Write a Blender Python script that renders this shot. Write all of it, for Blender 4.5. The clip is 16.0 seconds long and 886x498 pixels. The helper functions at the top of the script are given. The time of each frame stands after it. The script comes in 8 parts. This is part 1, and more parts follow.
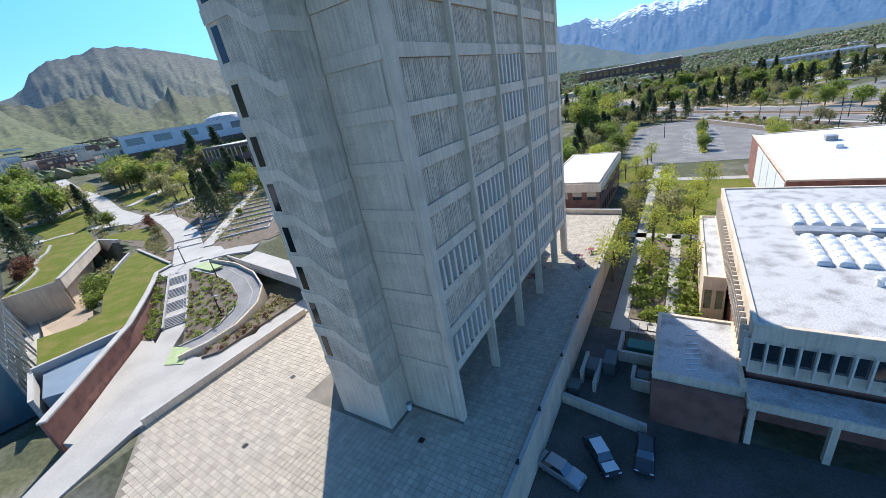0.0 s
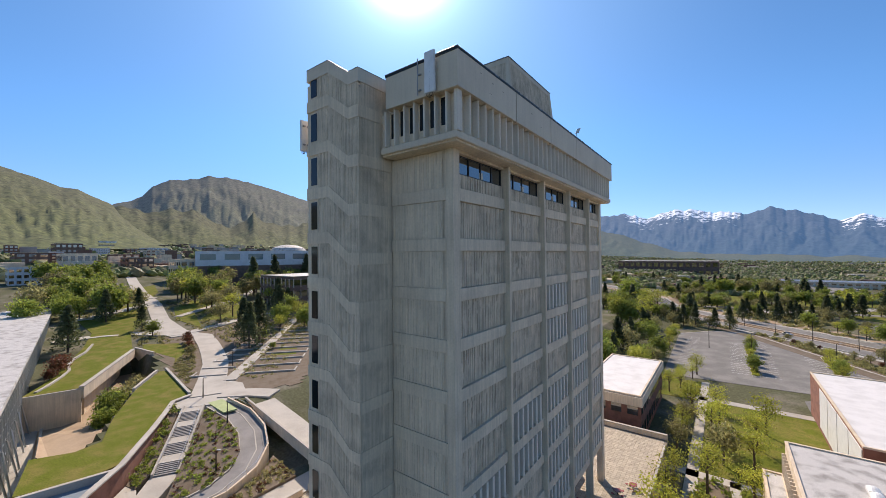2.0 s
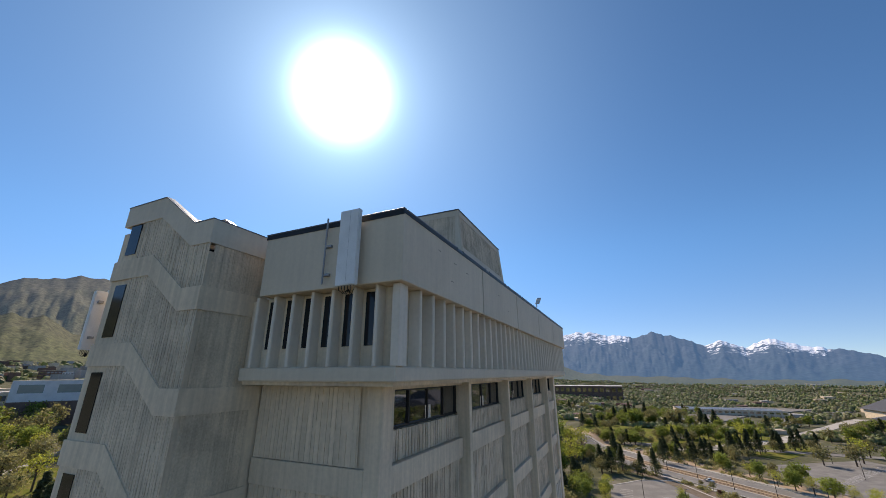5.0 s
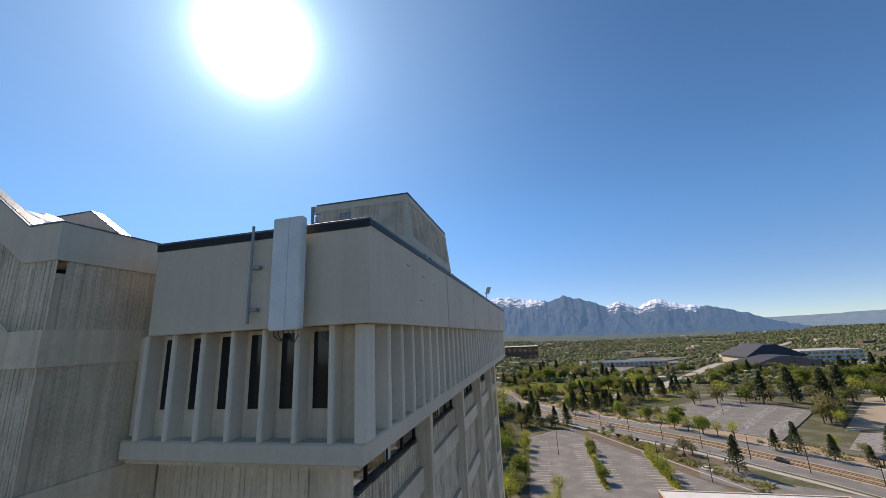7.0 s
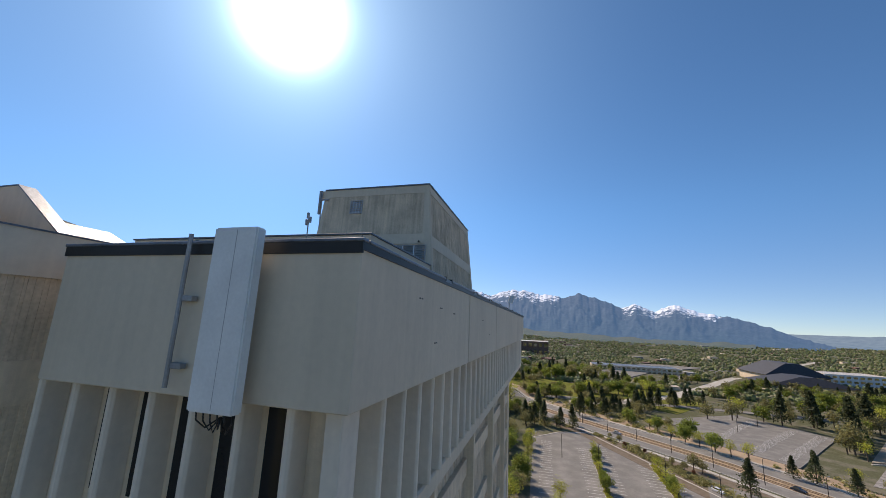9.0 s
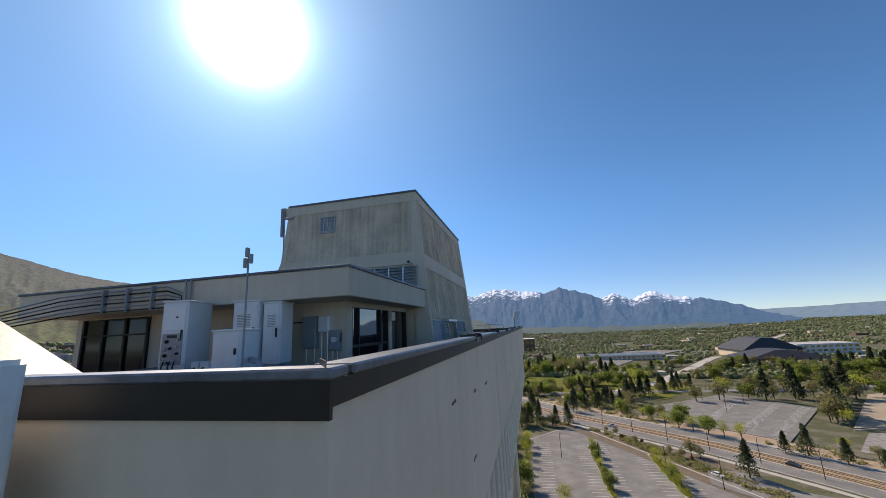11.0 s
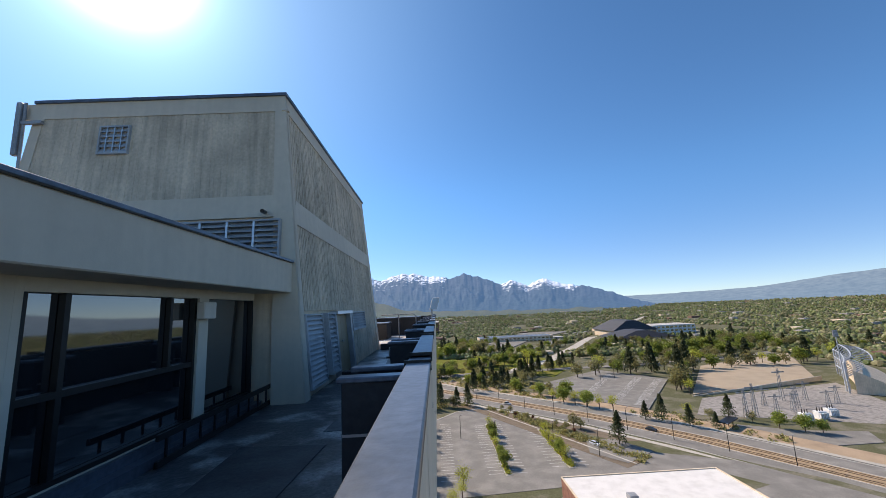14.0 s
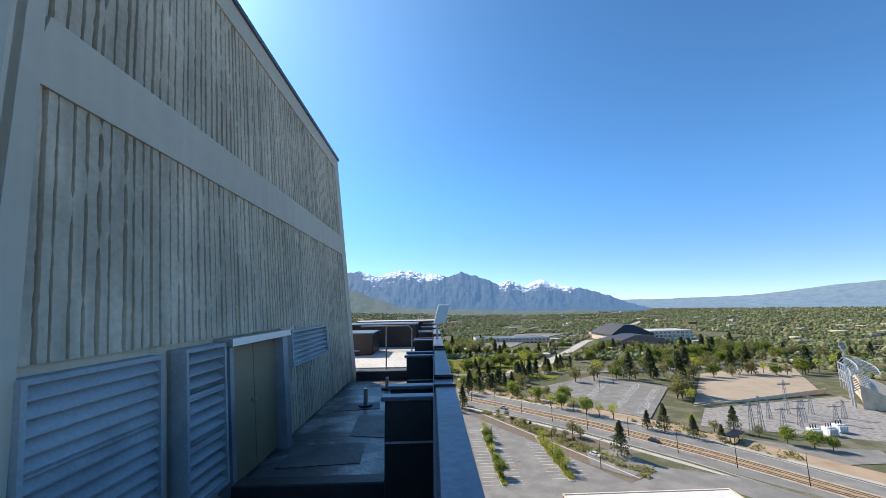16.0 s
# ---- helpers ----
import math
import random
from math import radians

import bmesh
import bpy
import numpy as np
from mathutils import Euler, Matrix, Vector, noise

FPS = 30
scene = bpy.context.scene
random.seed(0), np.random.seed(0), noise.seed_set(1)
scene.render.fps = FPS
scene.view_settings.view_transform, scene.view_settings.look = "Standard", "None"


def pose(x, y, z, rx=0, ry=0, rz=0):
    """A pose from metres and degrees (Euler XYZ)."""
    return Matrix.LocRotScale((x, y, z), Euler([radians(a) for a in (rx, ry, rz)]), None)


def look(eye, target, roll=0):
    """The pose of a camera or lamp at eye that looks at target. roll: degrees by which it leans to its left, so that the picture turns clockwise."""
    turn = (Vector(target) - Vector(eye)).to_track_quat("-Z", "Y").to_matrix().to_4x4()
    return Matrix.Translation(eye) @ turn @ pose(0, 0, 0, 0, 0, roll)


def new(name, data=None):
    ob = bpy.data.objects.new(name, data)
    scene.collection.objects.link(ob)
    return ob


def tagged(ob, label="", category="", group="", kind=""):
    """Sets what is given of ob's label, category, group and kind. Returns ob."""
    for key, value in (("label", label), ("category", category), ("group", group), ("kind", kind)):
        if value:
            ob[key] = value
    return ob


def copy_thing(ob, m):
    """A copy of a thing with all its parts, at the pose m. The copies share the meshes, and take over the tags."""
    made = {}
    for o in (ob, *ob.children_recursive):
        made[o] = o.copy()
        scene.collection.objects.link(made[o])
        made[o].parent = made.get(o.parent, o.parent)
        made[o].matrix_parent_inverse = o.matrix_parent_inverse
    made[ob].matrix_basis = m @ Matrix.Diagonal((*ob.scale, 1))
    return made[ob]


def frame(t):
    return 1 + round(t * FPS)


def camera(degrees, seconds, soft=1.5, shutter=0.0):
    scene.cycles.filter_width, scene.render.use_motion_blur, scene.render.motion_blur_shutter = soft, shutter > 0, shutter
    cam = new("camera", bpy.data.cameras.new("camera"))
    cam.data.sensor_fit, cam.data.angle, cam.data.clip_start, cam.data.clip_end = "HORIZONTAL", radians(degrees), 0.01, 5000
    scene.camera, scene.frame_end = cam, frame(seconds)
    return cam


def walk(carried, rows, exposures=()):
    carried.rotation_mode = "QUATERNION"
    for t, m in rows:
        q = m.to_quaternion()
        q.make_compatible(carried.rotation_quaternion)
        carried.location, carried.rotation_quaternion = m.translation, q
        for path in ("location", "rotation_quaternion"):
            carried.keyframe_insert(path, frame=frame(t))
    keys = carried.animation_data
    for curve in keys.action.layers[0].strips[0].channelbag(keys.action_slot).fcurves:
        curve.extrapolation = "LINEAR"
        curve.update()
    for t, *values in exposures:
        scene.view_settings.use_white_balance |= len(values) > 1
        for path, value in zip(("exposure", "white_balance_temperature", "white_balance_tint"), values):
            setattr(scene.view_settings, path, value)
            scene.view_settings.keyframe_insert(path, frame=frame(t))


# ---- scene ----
cam = camera(100.0, 16.0, soft=0.5)
PATH = [
    (0, (16.677, -22.242, 30.386), (11.416, -14.635, 26.584), -10.53),
    (0.5, (17.195, -23.739, 33.682), (11.652, -15.636, 31.778), -10.49),
    (1, (17.394, -24.382, 35.297), (11.853, -16.191, 33.812), -7.78),
    (1.5, (17.186, -24.059, 35.969), (11.170, -16.111, 35.172), -2.12),
    (2, (16.248, -22.731, 36.775), (10.203, -14.767, 36.930), -0.56),
    (2.5, (15.096, -20.940, 37.883), (9.188, -12.984, 39.219), -0.33),
    (3, (13.817, -18.970, 39.417), (8.151, -10.919, 41.172), -0.66),
    (3.5, (12.444, -16.865, 41.405), (6.558, -9.113, 43.696), 6.69),
    (4, (11.026, -15.097, 43.031), (5.751, -7.210, 46.187), 7.04),
    (4.5, (9.611, -13.772, 44.349), (4.757, -5.810, 47.960), 4.73),
    (5, (8.389, -12.875, 45.306), (4.471, -4.239, 48.480), -0.21),
    (7.3, (5.729, -10.244, 48.430), (3.574, -0.753, 50.725), -2.68),
    (7.5, (5.695, -9.926, 48.735), (3.390, -0.459, 50.988), -1.41),
    (8, (5.548, -9.136, 49.246), (2.802, 0.271, 51.236), 3.22),
    (8.5, (5.234, -8.244, 49.626), (2.523, 1.182, 51.572), 2.67),
    (9, (4.721, -7.279, 49.894), (2.040, 2.153, 51.857), 2.42),
    (9.2, (4.496, -6.859, 49.996), (1.811, 2.526, 52.166), 2.09),
    (11.3, (2.685, -3.236, 51.583), (0.592, 6.338, 53.575), -3.18),
    (11.5, (2.591, -2.923, 51.664), (0.526, 6.681, 53.535), -2.95),
    (12, (2.421, -2.017, 51.771), (1.133, 7.762, 53.417), -2.69),
    (12.5, (2.340, -0.967, 51.889), (1.032, 8.841, 53.335), -1.68),
    (13, (2.281, 0.299, 51.900), (1.052, 10.127, 53.275), 0.74),
    (13.5, (2.100, 1.788, 51.867), (1.319, 11.659, 53.265), 0.04),
    (14, (1.924, 3.452, 51.842), (2.176, 13.326, 53.400), -2.83),
    (14.5, (1.828, 5.204, 51.912), (2.099, 15.097, 53.339), -1.99),
    (15, (1.779, 7.068, 52.014), (1.935, 16.961, 53.469), 1.77),
    (15.5, (1.642, 8.996, 52.178), (1.875, 18.884, 53.653), -0.06),
    (16, (1.525, 11.049, 52.388), (1.820, 20.931, 53.891), -0.98),
]

walk(cam, [(t, look(eye, target, roll)) for t, eye, target, roll in PATH], exposures=[(0.0, 0.88, 6120, 12), (0.5, 0.62, 6380, 14), (1.5, 0.5, 7150, 19), (3.0, 0.34, 7800, 20), (5.0, 0.24, 7850, 19), (9.0, 0.24, 7850, 19), (12.5, 0.36, 7600, 18), (14.5, 0.62, 7450, 17), (16.0, 0.78, 7050, 12)])

# ---- sky and sun ----
SUN = Vector((-0.519, 0.565, 0.641)).normalized()
world = bpy.data.worlds.new("sky")
scene.world = world
world.use_nodes = True
wn, wl = world.node_tree.nodes, world.node_tree.links
sky = wn.new("ShaderNodeTexSky")
sky.sky_type, sky.sun_disc = "NISHITA", False
sky.sun_elevation, sky.sun_rotation = math.asin(SUN.z), math.atan2(SUN.x, SUN.y)
sky.altitude, sky.air_density, sky.dust_density, sky.ozone_density = 3600, 0.9, 0.05, 1.7
wn["Background"].inputs["Strength"].default_value = 0.13
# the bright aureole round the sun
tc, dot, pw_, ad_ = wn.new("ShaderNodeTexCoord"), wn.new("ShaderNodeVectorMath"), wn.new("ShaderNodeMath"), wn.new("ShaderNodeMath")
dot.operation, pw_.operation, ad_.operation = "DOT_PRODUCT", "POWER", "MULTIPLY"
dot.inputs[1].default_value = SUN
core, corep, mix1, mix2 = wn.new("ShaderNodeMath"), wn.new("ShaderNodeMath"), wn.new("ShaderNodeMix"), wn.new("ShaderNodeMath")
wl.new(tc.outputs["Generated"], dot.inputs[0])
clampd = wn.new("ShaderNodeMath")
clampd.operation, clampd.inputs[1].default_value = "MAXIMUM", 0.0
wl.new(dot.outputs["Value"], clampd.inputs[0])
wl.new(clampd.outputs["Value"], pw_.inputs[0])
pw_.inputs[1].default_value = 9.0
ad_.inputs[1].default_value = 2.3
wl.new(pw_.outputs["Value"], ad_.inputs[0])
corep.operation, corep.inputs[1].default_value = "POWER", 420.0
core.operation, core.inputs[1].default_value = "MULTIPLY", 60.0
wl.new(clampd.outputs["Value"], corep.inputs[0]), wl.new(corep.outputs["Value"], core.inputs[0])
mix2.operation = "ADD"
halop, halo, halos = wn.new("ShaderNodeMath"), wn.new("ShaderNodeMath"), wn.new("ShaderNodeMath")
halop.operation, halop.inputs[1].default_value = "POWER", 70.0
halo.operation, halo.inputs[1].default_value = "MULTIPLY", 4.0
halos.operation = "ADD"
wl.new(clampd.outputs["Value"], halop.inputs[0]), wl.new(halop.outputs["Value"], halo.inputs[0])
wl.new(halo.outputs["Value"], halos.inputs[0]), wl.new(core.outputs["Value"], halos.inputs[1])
tintn, azure = wn.new("ShaderNodeVectorMath"), wn.new("ShaderNodeVectorMath")
azure.operation = "MULTIPLY"
# thin haze takes a little of the light near the horizon
skyz, hazer, hazec = wn.new("ShaderNodeSeparateXYZ"), wn.new("ShaderNodeMapRange"), wn.new("ShaderNodeMix")
hazer.interpolation_type, hazer.inputs["From Max"].default_value = "SMOOTHSTEP", 0.32
hazec.data_type = "RGBA"
hazec.inputs["A"].default_value, hazec.inputs["B"].default_value = (0.54, 0.67, 0.81, 1), (0.50, 0.98, 1.23, 1)
wl.new(tc.outputs["Generated"], skyz.inputs["Vector"]), wl.new(skyz.outputs["Z"], hazer.inputs["Value"])
wl.new(hazer.outputs["Result"], hazec.inputs["Factor"]), wl.new(hazec.outputs["Result"], azure.inputs[1])
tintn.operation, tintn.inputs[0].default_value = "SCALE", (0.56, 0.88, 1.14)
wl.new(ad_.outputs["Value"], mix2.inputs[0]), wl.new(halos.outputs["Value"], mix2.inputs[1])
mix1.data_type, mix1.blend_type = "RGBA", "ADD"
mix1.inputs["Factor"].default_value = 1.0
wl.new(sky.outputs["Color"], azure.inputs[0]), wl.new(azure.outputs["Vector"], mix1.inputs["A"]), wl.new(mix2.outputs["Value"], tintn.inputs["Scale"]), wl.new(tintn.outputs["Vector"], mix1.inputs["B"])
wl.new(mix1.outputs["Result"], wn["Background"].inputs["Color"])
sun = new("sun", bpy.data.lights.new("sun", "SUN"))
sun.data.energy, sun.data.angle, sun.data.color = 4.0, radians(0.53), (1.0, 0.93, 0.82)
sun.matrix_world = look(SUN * 200, (0, 0, 0))


# ---- materials ----
def mat(name, color, rough=0.8, metal=0.0, vary=0.12, scale=1.0, bump=0.0, bscale=20.0, tint=None, spread=0.0, streak=0.0, rand=0.0, spec=0.4):
    """A surface with noise at two scales; tint: the second colour of the large patches; streak: vertical rain marks; rand: piece to piece."""
    m = bpy.data.materials.new(name)
    m.use_nodes = True
    n, l = m.node_tree.nodes, m.node_tree.links
    b = n["Principled BSDF"]
    b.inputs["Roughness"].default_value, b.inputs["Metallic"].default_value = rough, metal
    b.inputs["Specular IOR Level"].default_value = spec
    geo = n.new("ShaderNodeNewGeometry")
    big, small = n.new("ShaderNodeTexNoise"), n.new("ShaderNodeTexNoise")
    big.inputs["Scale"].default_value, small.inputs["Scale"].default_value = 0.35 * scale, 6.0 * scale
    big.inputs["Detail"].default_value, small.inputs["Detail"].default_value = 5, 6
    for t in (big, small):
        l.new(geo.outputs["Position"], t.inputs["Vector"])
    ramp = n.new("ShaderNodeMix")
    ramp.data_type = "RGBA"
    c = Vector(color)
    t2 = Vector(tint) if tint else c * (1 - vary * 2.2)
    ramp.inputs["A"].default_value, ramp.inputs["B"].default_value = (*c, 1), (*t2, 1)
    rng = n.new("ShaderNodeMapRange")
    rng.inputs["From Min"].default_value, rng.inputs["From Max"].default_value = 0.42 - spread, 0.68
    l.new(big.outputs["Fac"], rng.inputs["Value"])
    l.new(rng.outputs["Result"], ramp.inputs["Factor"])
    hsv = n.new("ShaderNodeHueSaturation")
    l.new(ramp.outputs["Result"], hsv.inputs["Color"])
    val = n.new("ShaderNodeMapRange")
    val.inputs["From Min"].default_value, val.inputs["From Max"].default_value = 0.25, 0.75
    val.inputs["To Min"].default_value, val.inputs["To Max"].default_value = 1 - vary, 1 + vary
    l.new(small.outputs["Fac"], val.inputs["Value"])
    last = val.outputs["Result"]
    if streak:
        mp, sn = n.new("ShaderNodeMapping"), n.new("ShaderNodeTexNoise")
        mp.inputs["Scale"].default_value = (3.0, 3.0, 0.12)
        sn.inputs["Scale"].default_value, sn.inputs["Detail"].default_value = 1.6, 5
        l.new(geo.outputs["Position"], mp.inputs["Vector"])
        l.new(mp.outputs["Vector"], sn.inputs["Vector"])
        sr, mu = n.new("ShaderNodeMapRange"), n.new("ShaderNodeMath")
        sr.inputs["From Min"].default_value, sr.inputs["From Max"].default_value = 0.35, 0.7
        sr.inputs["To Min"].default_value, sr.inputs["To Max"].default_value = 1 + streak * 0.4, 1 - streak
        l.new(sn.outputs["Fac"], sr.inputs["Value"])
        mu.operation = "MULTIPLY"
        l.new(last, mu.inputs[0]), l.new(sr.outputs["Result"], mu.inputs[1])
        last = mu.outputs["Value"]
    if rand:
        oi = n.new("ShaderNodeObjectInfo")
        rr, mu = n.new("ShaderNodeMapRange"), n.new("ShaderNodeMath")
        rr.inputs["To Min"].default_value, rr.inputs["To Max"].default_value = 1 - rand, 1 + rand
        l.new(oi.outputs["Random"], rr.inputs["Value"])
        mu.operation = "MULTIPLY"
        l.new(last, mu.inputs[0]), l.new(rr.outputs["Result"], mu.inputs[1])
        last = mu.outputs["Value"]
    l.new(last, hsv.inputs["Value"])
    l.new(hsv.outputs["Color"], b.inputs["Base Color"])
    if bump:
        bn, bt = n.new("ShaderNodeBump"), n.new("ShaderNodeTexNoise")
        bt.inputs["Scale"].default_value, bt.inputs["Detail"].default_value = bscale, 5
        bn.inputs["Strength"].default_value, bn.inputs["Distance"].default_value = bump, 0.02
        l.new(geo.outputs["Position"], bt.inputs["Vector"])
        l.new(bt.outputs["Fac"], bn.inputs["Height"])
        l.new(bn.outputs["Normal"], b.inputs["Normal"])
    return m


def leaf_mat(name, a, b_):
    """Foliage: colour changes from clump to clump and from tree to tree."""
    m = mat(name, a, 0.6, vary=0.2, scale=3.0, tint=b_, rand=0.25)
    n, l = m.node_tree.nodes, m.node_tree.links
    b = n["Principled BSDF"]
    geo = n.new("ShaderNodeNewGeometry")
    src = b.inputs["Base Color"].links[0].from_socket
    hs = n.new("ShaderNodeHueSaturation")
    mr = n.new("ShaderNodeMapRange")
    mr.inputs["To Min"].default_value, mr.inputs["To Max"].default_value = 0.65, 1.35
    l.new(geo.outputs["Random Per Island"], mr.inputs["Value"])
    l.new(mr.outputs["Result"], hs.inputs["Value"])
    l.new(src, hs.inputs["Color"])
    l.new(hs.outputs["Color"], b.inputs["Base Color"])
    b.inputs["Specular IOR Level"].default_value = 0.25
    tr, mx = n.new("ShaderNodeBsdfTranslucent"), n.new("ShaderNodeMixShader")
    l.new(hs.outputs["Color"], tr.inputs["Color"])
    mx.inputs["Fac"].default_value = 0.5
    out = n["Material Output"]
    l.new(b.outputs["BSDF"], mx.inputs[1]), l.new(tr.outputs["BSDF"], mx.inputs[2])
    l.new(mx.outputs["Shader"], out.inputs["Surface"])
    return m


CONCRETE = mat("concrete", (0.70, 0.57, 0.42), 0.85, vary=0.08, scale=1.0, bump=0.3, bscale=30, streak=0.15)
RIBBED = mat("ribbed_concrete", (0.665, 0.54, 0.40), 0.9, vary=0.13, scale=2.0, bump=0.45, bscale=14, streak=0.22)
PRECAST = mat("precast_fin", (0.71, 0.62, 0.51), 0.8, vary=0.05, bump=0.1, streak=0.05)
FASCIA = mat("painted_fascia", (0.63, 0.535, 0.415), 0.75, vary=0.04, bump=0.12, bscale=40, streak=0.05)
GLASS = mat("tinted_glass", (0.012, 0.014, 0.017), 0.04, vary=0.02)
GLASS.node_tree.nodes["Principled BSDF"].inputs["Specular IOR Level"].default_value = 0.5
GLASS.node_tree.nodes["Principled BSDF"].inputs["IOR"].default_value = 2.9
DARKGLASS = mat("dark_window_glass", (0.014, 0.015, 0.017), 0.08, vary=0.05)
BRONZE = mat("dark_bronze_frame", (0.035, 0.032, 0.03), 0.45, metal=0.6, vary=0.1)
ALU = mat("aluminium", (0.6, 0.6, 0.6), 0.35, metal=0.9, vary=0.05)
CAPMETAL = mat("parapet_cap_metal", (0.13, 0.15, 0.18), 0.38, metal=0.4, vary=0.25, scale=2.0, tint=(0.075, 0.086, 0.10), bump=0.3, bscale=7)
BLACKWALL = mat("black_membrane", (0.032, 0.032, 0.034), 0.5, vary=0.25, scale=2.0, bump=0.3, bscale=8)
ROOFDECK = mat("grey_roof_membrane", (0.078, 0.08, 0.08), 0.38, vary=0.5, scale=3.2, tint=(0.40, 0.39, 0.365), spread=-0.08, bump=0.7, bscale=7)
WHITEROOF = mat("white_roof_membrane", (0.49, 0.475, 0.45), 0.7, vary=0.3, scale=1.3, tint=(0.27, 0.255, 0.235), spread=-0.06, bump=0.4, bscale=5)
BRIGHTROOF = mat("clean_white_roof_membrane", (0.68, 0.665, 0.64), 0.7, vary=0.06, scale=1.0, tint=(0.58, 0.565, 0.54), bump=0.2, bscale=3)
FOIL = mat("crinkled_foil", (0.62, 0.63, 0.64), 0.32, metal=0.75, vary=0.12, scale=3.0, bump=1.0, bscale=5)
WHITEPAINT = mat("white_enamel", (0.72, 0.73, 0.72), 0.4, vary=0.05, scale=3)
GREYMETAL = mat("galvanised_steel", (0.33, 0.34, 0.35), 0.55, metal=0.35, vary=0.14, scale=4)
PAVER = mat("paver", (0.43, 0.37, 0.28), 0.85, vary=0.08, scale=2.5, rand=0.05, bump=0.3)
JOINT = mat("paver_joint", (0.25, 0.215, 0.165), 0.95, vary=0.15)
WALK = mat("pale_concrete_walk", (0.43, 0.40, 0.35), 0.85, vary=0.08, scale=0.6, bump=0.2, rand=0.04)
ASPHALT = mat("asphalt", (0.19, 0.183, 0.17), 0.9, vary=0.16, scale=0.5, tint=(0.25, 0.24, 0.222), bump=0.3, spec=0.12)
DARKASPH = mat("dark_asphalt", (0.115, 0.105, 0.095), 0.9, vary=0.25, scale=0.8, tint=(0.07, 0.07, 0.055), bump=0.3, spec=0.15)
LINE = mat("road_paint", (0.7, 0.7, 0.68), 0.7, vary=0.12, scale=2)
GRASS = mat("lawn", (0.12, 0.142, 0.022), 0.95, vary=0.42, scale=0.9, tint=(0.19, 0.165, 0.05), bump=0.8, bscale=8, spec=0.05)
SOIL = mat("planted_bed_soil", (0.185, 0.15, 0.115), 0.95, vary=0.25, scale=1.5, tint=(0.15, 0.115, 0.08), bump=0.6, bscale=4, spec=0.1)
BRICK = mat("red_brick", (0.26, 0.12, 0.085), 0.9, vary=0.15, scale=2.0, bump=0.4, bscale=12)
DIRT = mat("bare_earth", (0.38, 0.28, 0.19), 0.95, vary=0.12, scale=0.4)
BARK = mat("bark", (0.12, 0.09, 0.065), 0.9, vary=0.2, scale=4, bump=0.6)
LEAFY = leaf_mat("spring_leaves", (0.43, 0.43, 0.07), (0.33, 0.36, 0.06))
LEAFG = leaf_mat("green_leaves", (0.26, 0.31, 0.06), (0.18, 0.23, 0.05))
LEAFO = leaf_mat("olive_leaves", (0.30, 0.275, 0.12), (0.22, 0.215, 0.08))
NEEDLE = leaf_mat("dark_needles", (0.10, 0.12, 0.055), (0.07, 0.09, 0.045))
# far crowns: leaf colours paled to stand in for distance haze
FARG = leaf_mat("far_hazed_green_crowns", (0.30, 0.33, 0.13), (0.23, 0.26, 0.11))
FARO = leaf_mat("far_hazed_olive_crowns", (0.40, 0.38, 0.22), (0.33, 0.31, 0.18))
FARD = leaf_mat("far_hazed_dark_crowns", (0.20, 0.24, 0.11), (0.16, 0.195, 0.09))
RUST = leaf_mat("reddish_leaves", (0.16, 0.06, 0.04), (0.11, 0.07, 0.03))


# ---- mesh helpers ----
class Geo:
    """Collects boxes, prisms and quads into one mesh."""

    def __init__(self):
        self.v, self.f = [], []

    def poly(self, pts):
        i = len(self.v)
        self.v += [tuple(p) for p in pts]
        self.f.append(tuple(range(i, i + len(pts))))
        return self

    def box(self, x0, x1, y0, y1, z0, z1):
        return self.prism([(x0, y0), (x1, y0), (x1, y1), (x0, y1)], z0, z1)

    def prism(self, plan, z0, z1):
        """An upright prism over a counter-clockwise plan; z0 and z1 may be lists, a height for each corner."""
        n, i = len(plan), len(self.v)
        a = z0 if isinstance(z0, (list, tuple)) else [z0] * n
        b = z1 if isinstance(z1, (list, tuple)) else [z1] * n
        self.v += [(x, y, z) for (x, y), z in zip(plan, a)] + [(x, y, z) for (x, y), z in zip(plan, b)]
        self.f.append(tuple(range(i + n - 1, i - 1, -1)))
        self.f.append(tuple(range(i + n, i + 2 * n)))
        self.f += [(i + k, i + (k + 1) % n, i + n + (k + 1) % n, i + n + k) for k in range(n)]
        return self

    def loft(self, rings, caps=True):
        """Skins rings of equally many points."""
        n, i = len(rings[0]), len(self.v)
        for r in rings:
            self.v += [tuple(p) for p in r]
        for j in range(len(rings) - 1):
            a = i + j * n
            self.f += [(a + k, a + (k + 1) % n, a + n + (k + 1) % n, a + n + k) for k in range(n)]
        if caps:
            self.f.append(tuple(range(i + n - 1, i - 1, -1)))
            e = i + (len(rings) - 1) * n
            self.f.append(tuple(range(e, e + n)))
        return self

    def tube(self, pts, r, n=8):
        """A round bar through the points; r may be a list."""
        rr = r if isinstance(r, (list, tuple)) else [r] * len(pts)
        pts = [Vector(p) for p in pts]
        rings = []
        for k, p in enumerate(pts):
            d = (pts[min(k + 1, len(pts) - 1)] - pts[max(k - 1, 0)]).normalized()
            u = d.cross(Vector((0, 0, 1)) if abs(d.z) < 0.9 else Vector((1, 0, 0))).normalized()
            w = u.cross(d)
            rings.append([p + rr[k] * (math.cos(2 * math.pi * q / n) * u + math.sin(2 * math.pi * q / n) * w) for q in range(n)])
        return self.loft([r_[::-1] for r_ in rings])

    def mesh(self, name, material):
        m = bpy.data.meshes.new(name)
        m.from_pydata(self.v, [], self.f)
        m.materials.append(material)
        m.update()
        return m


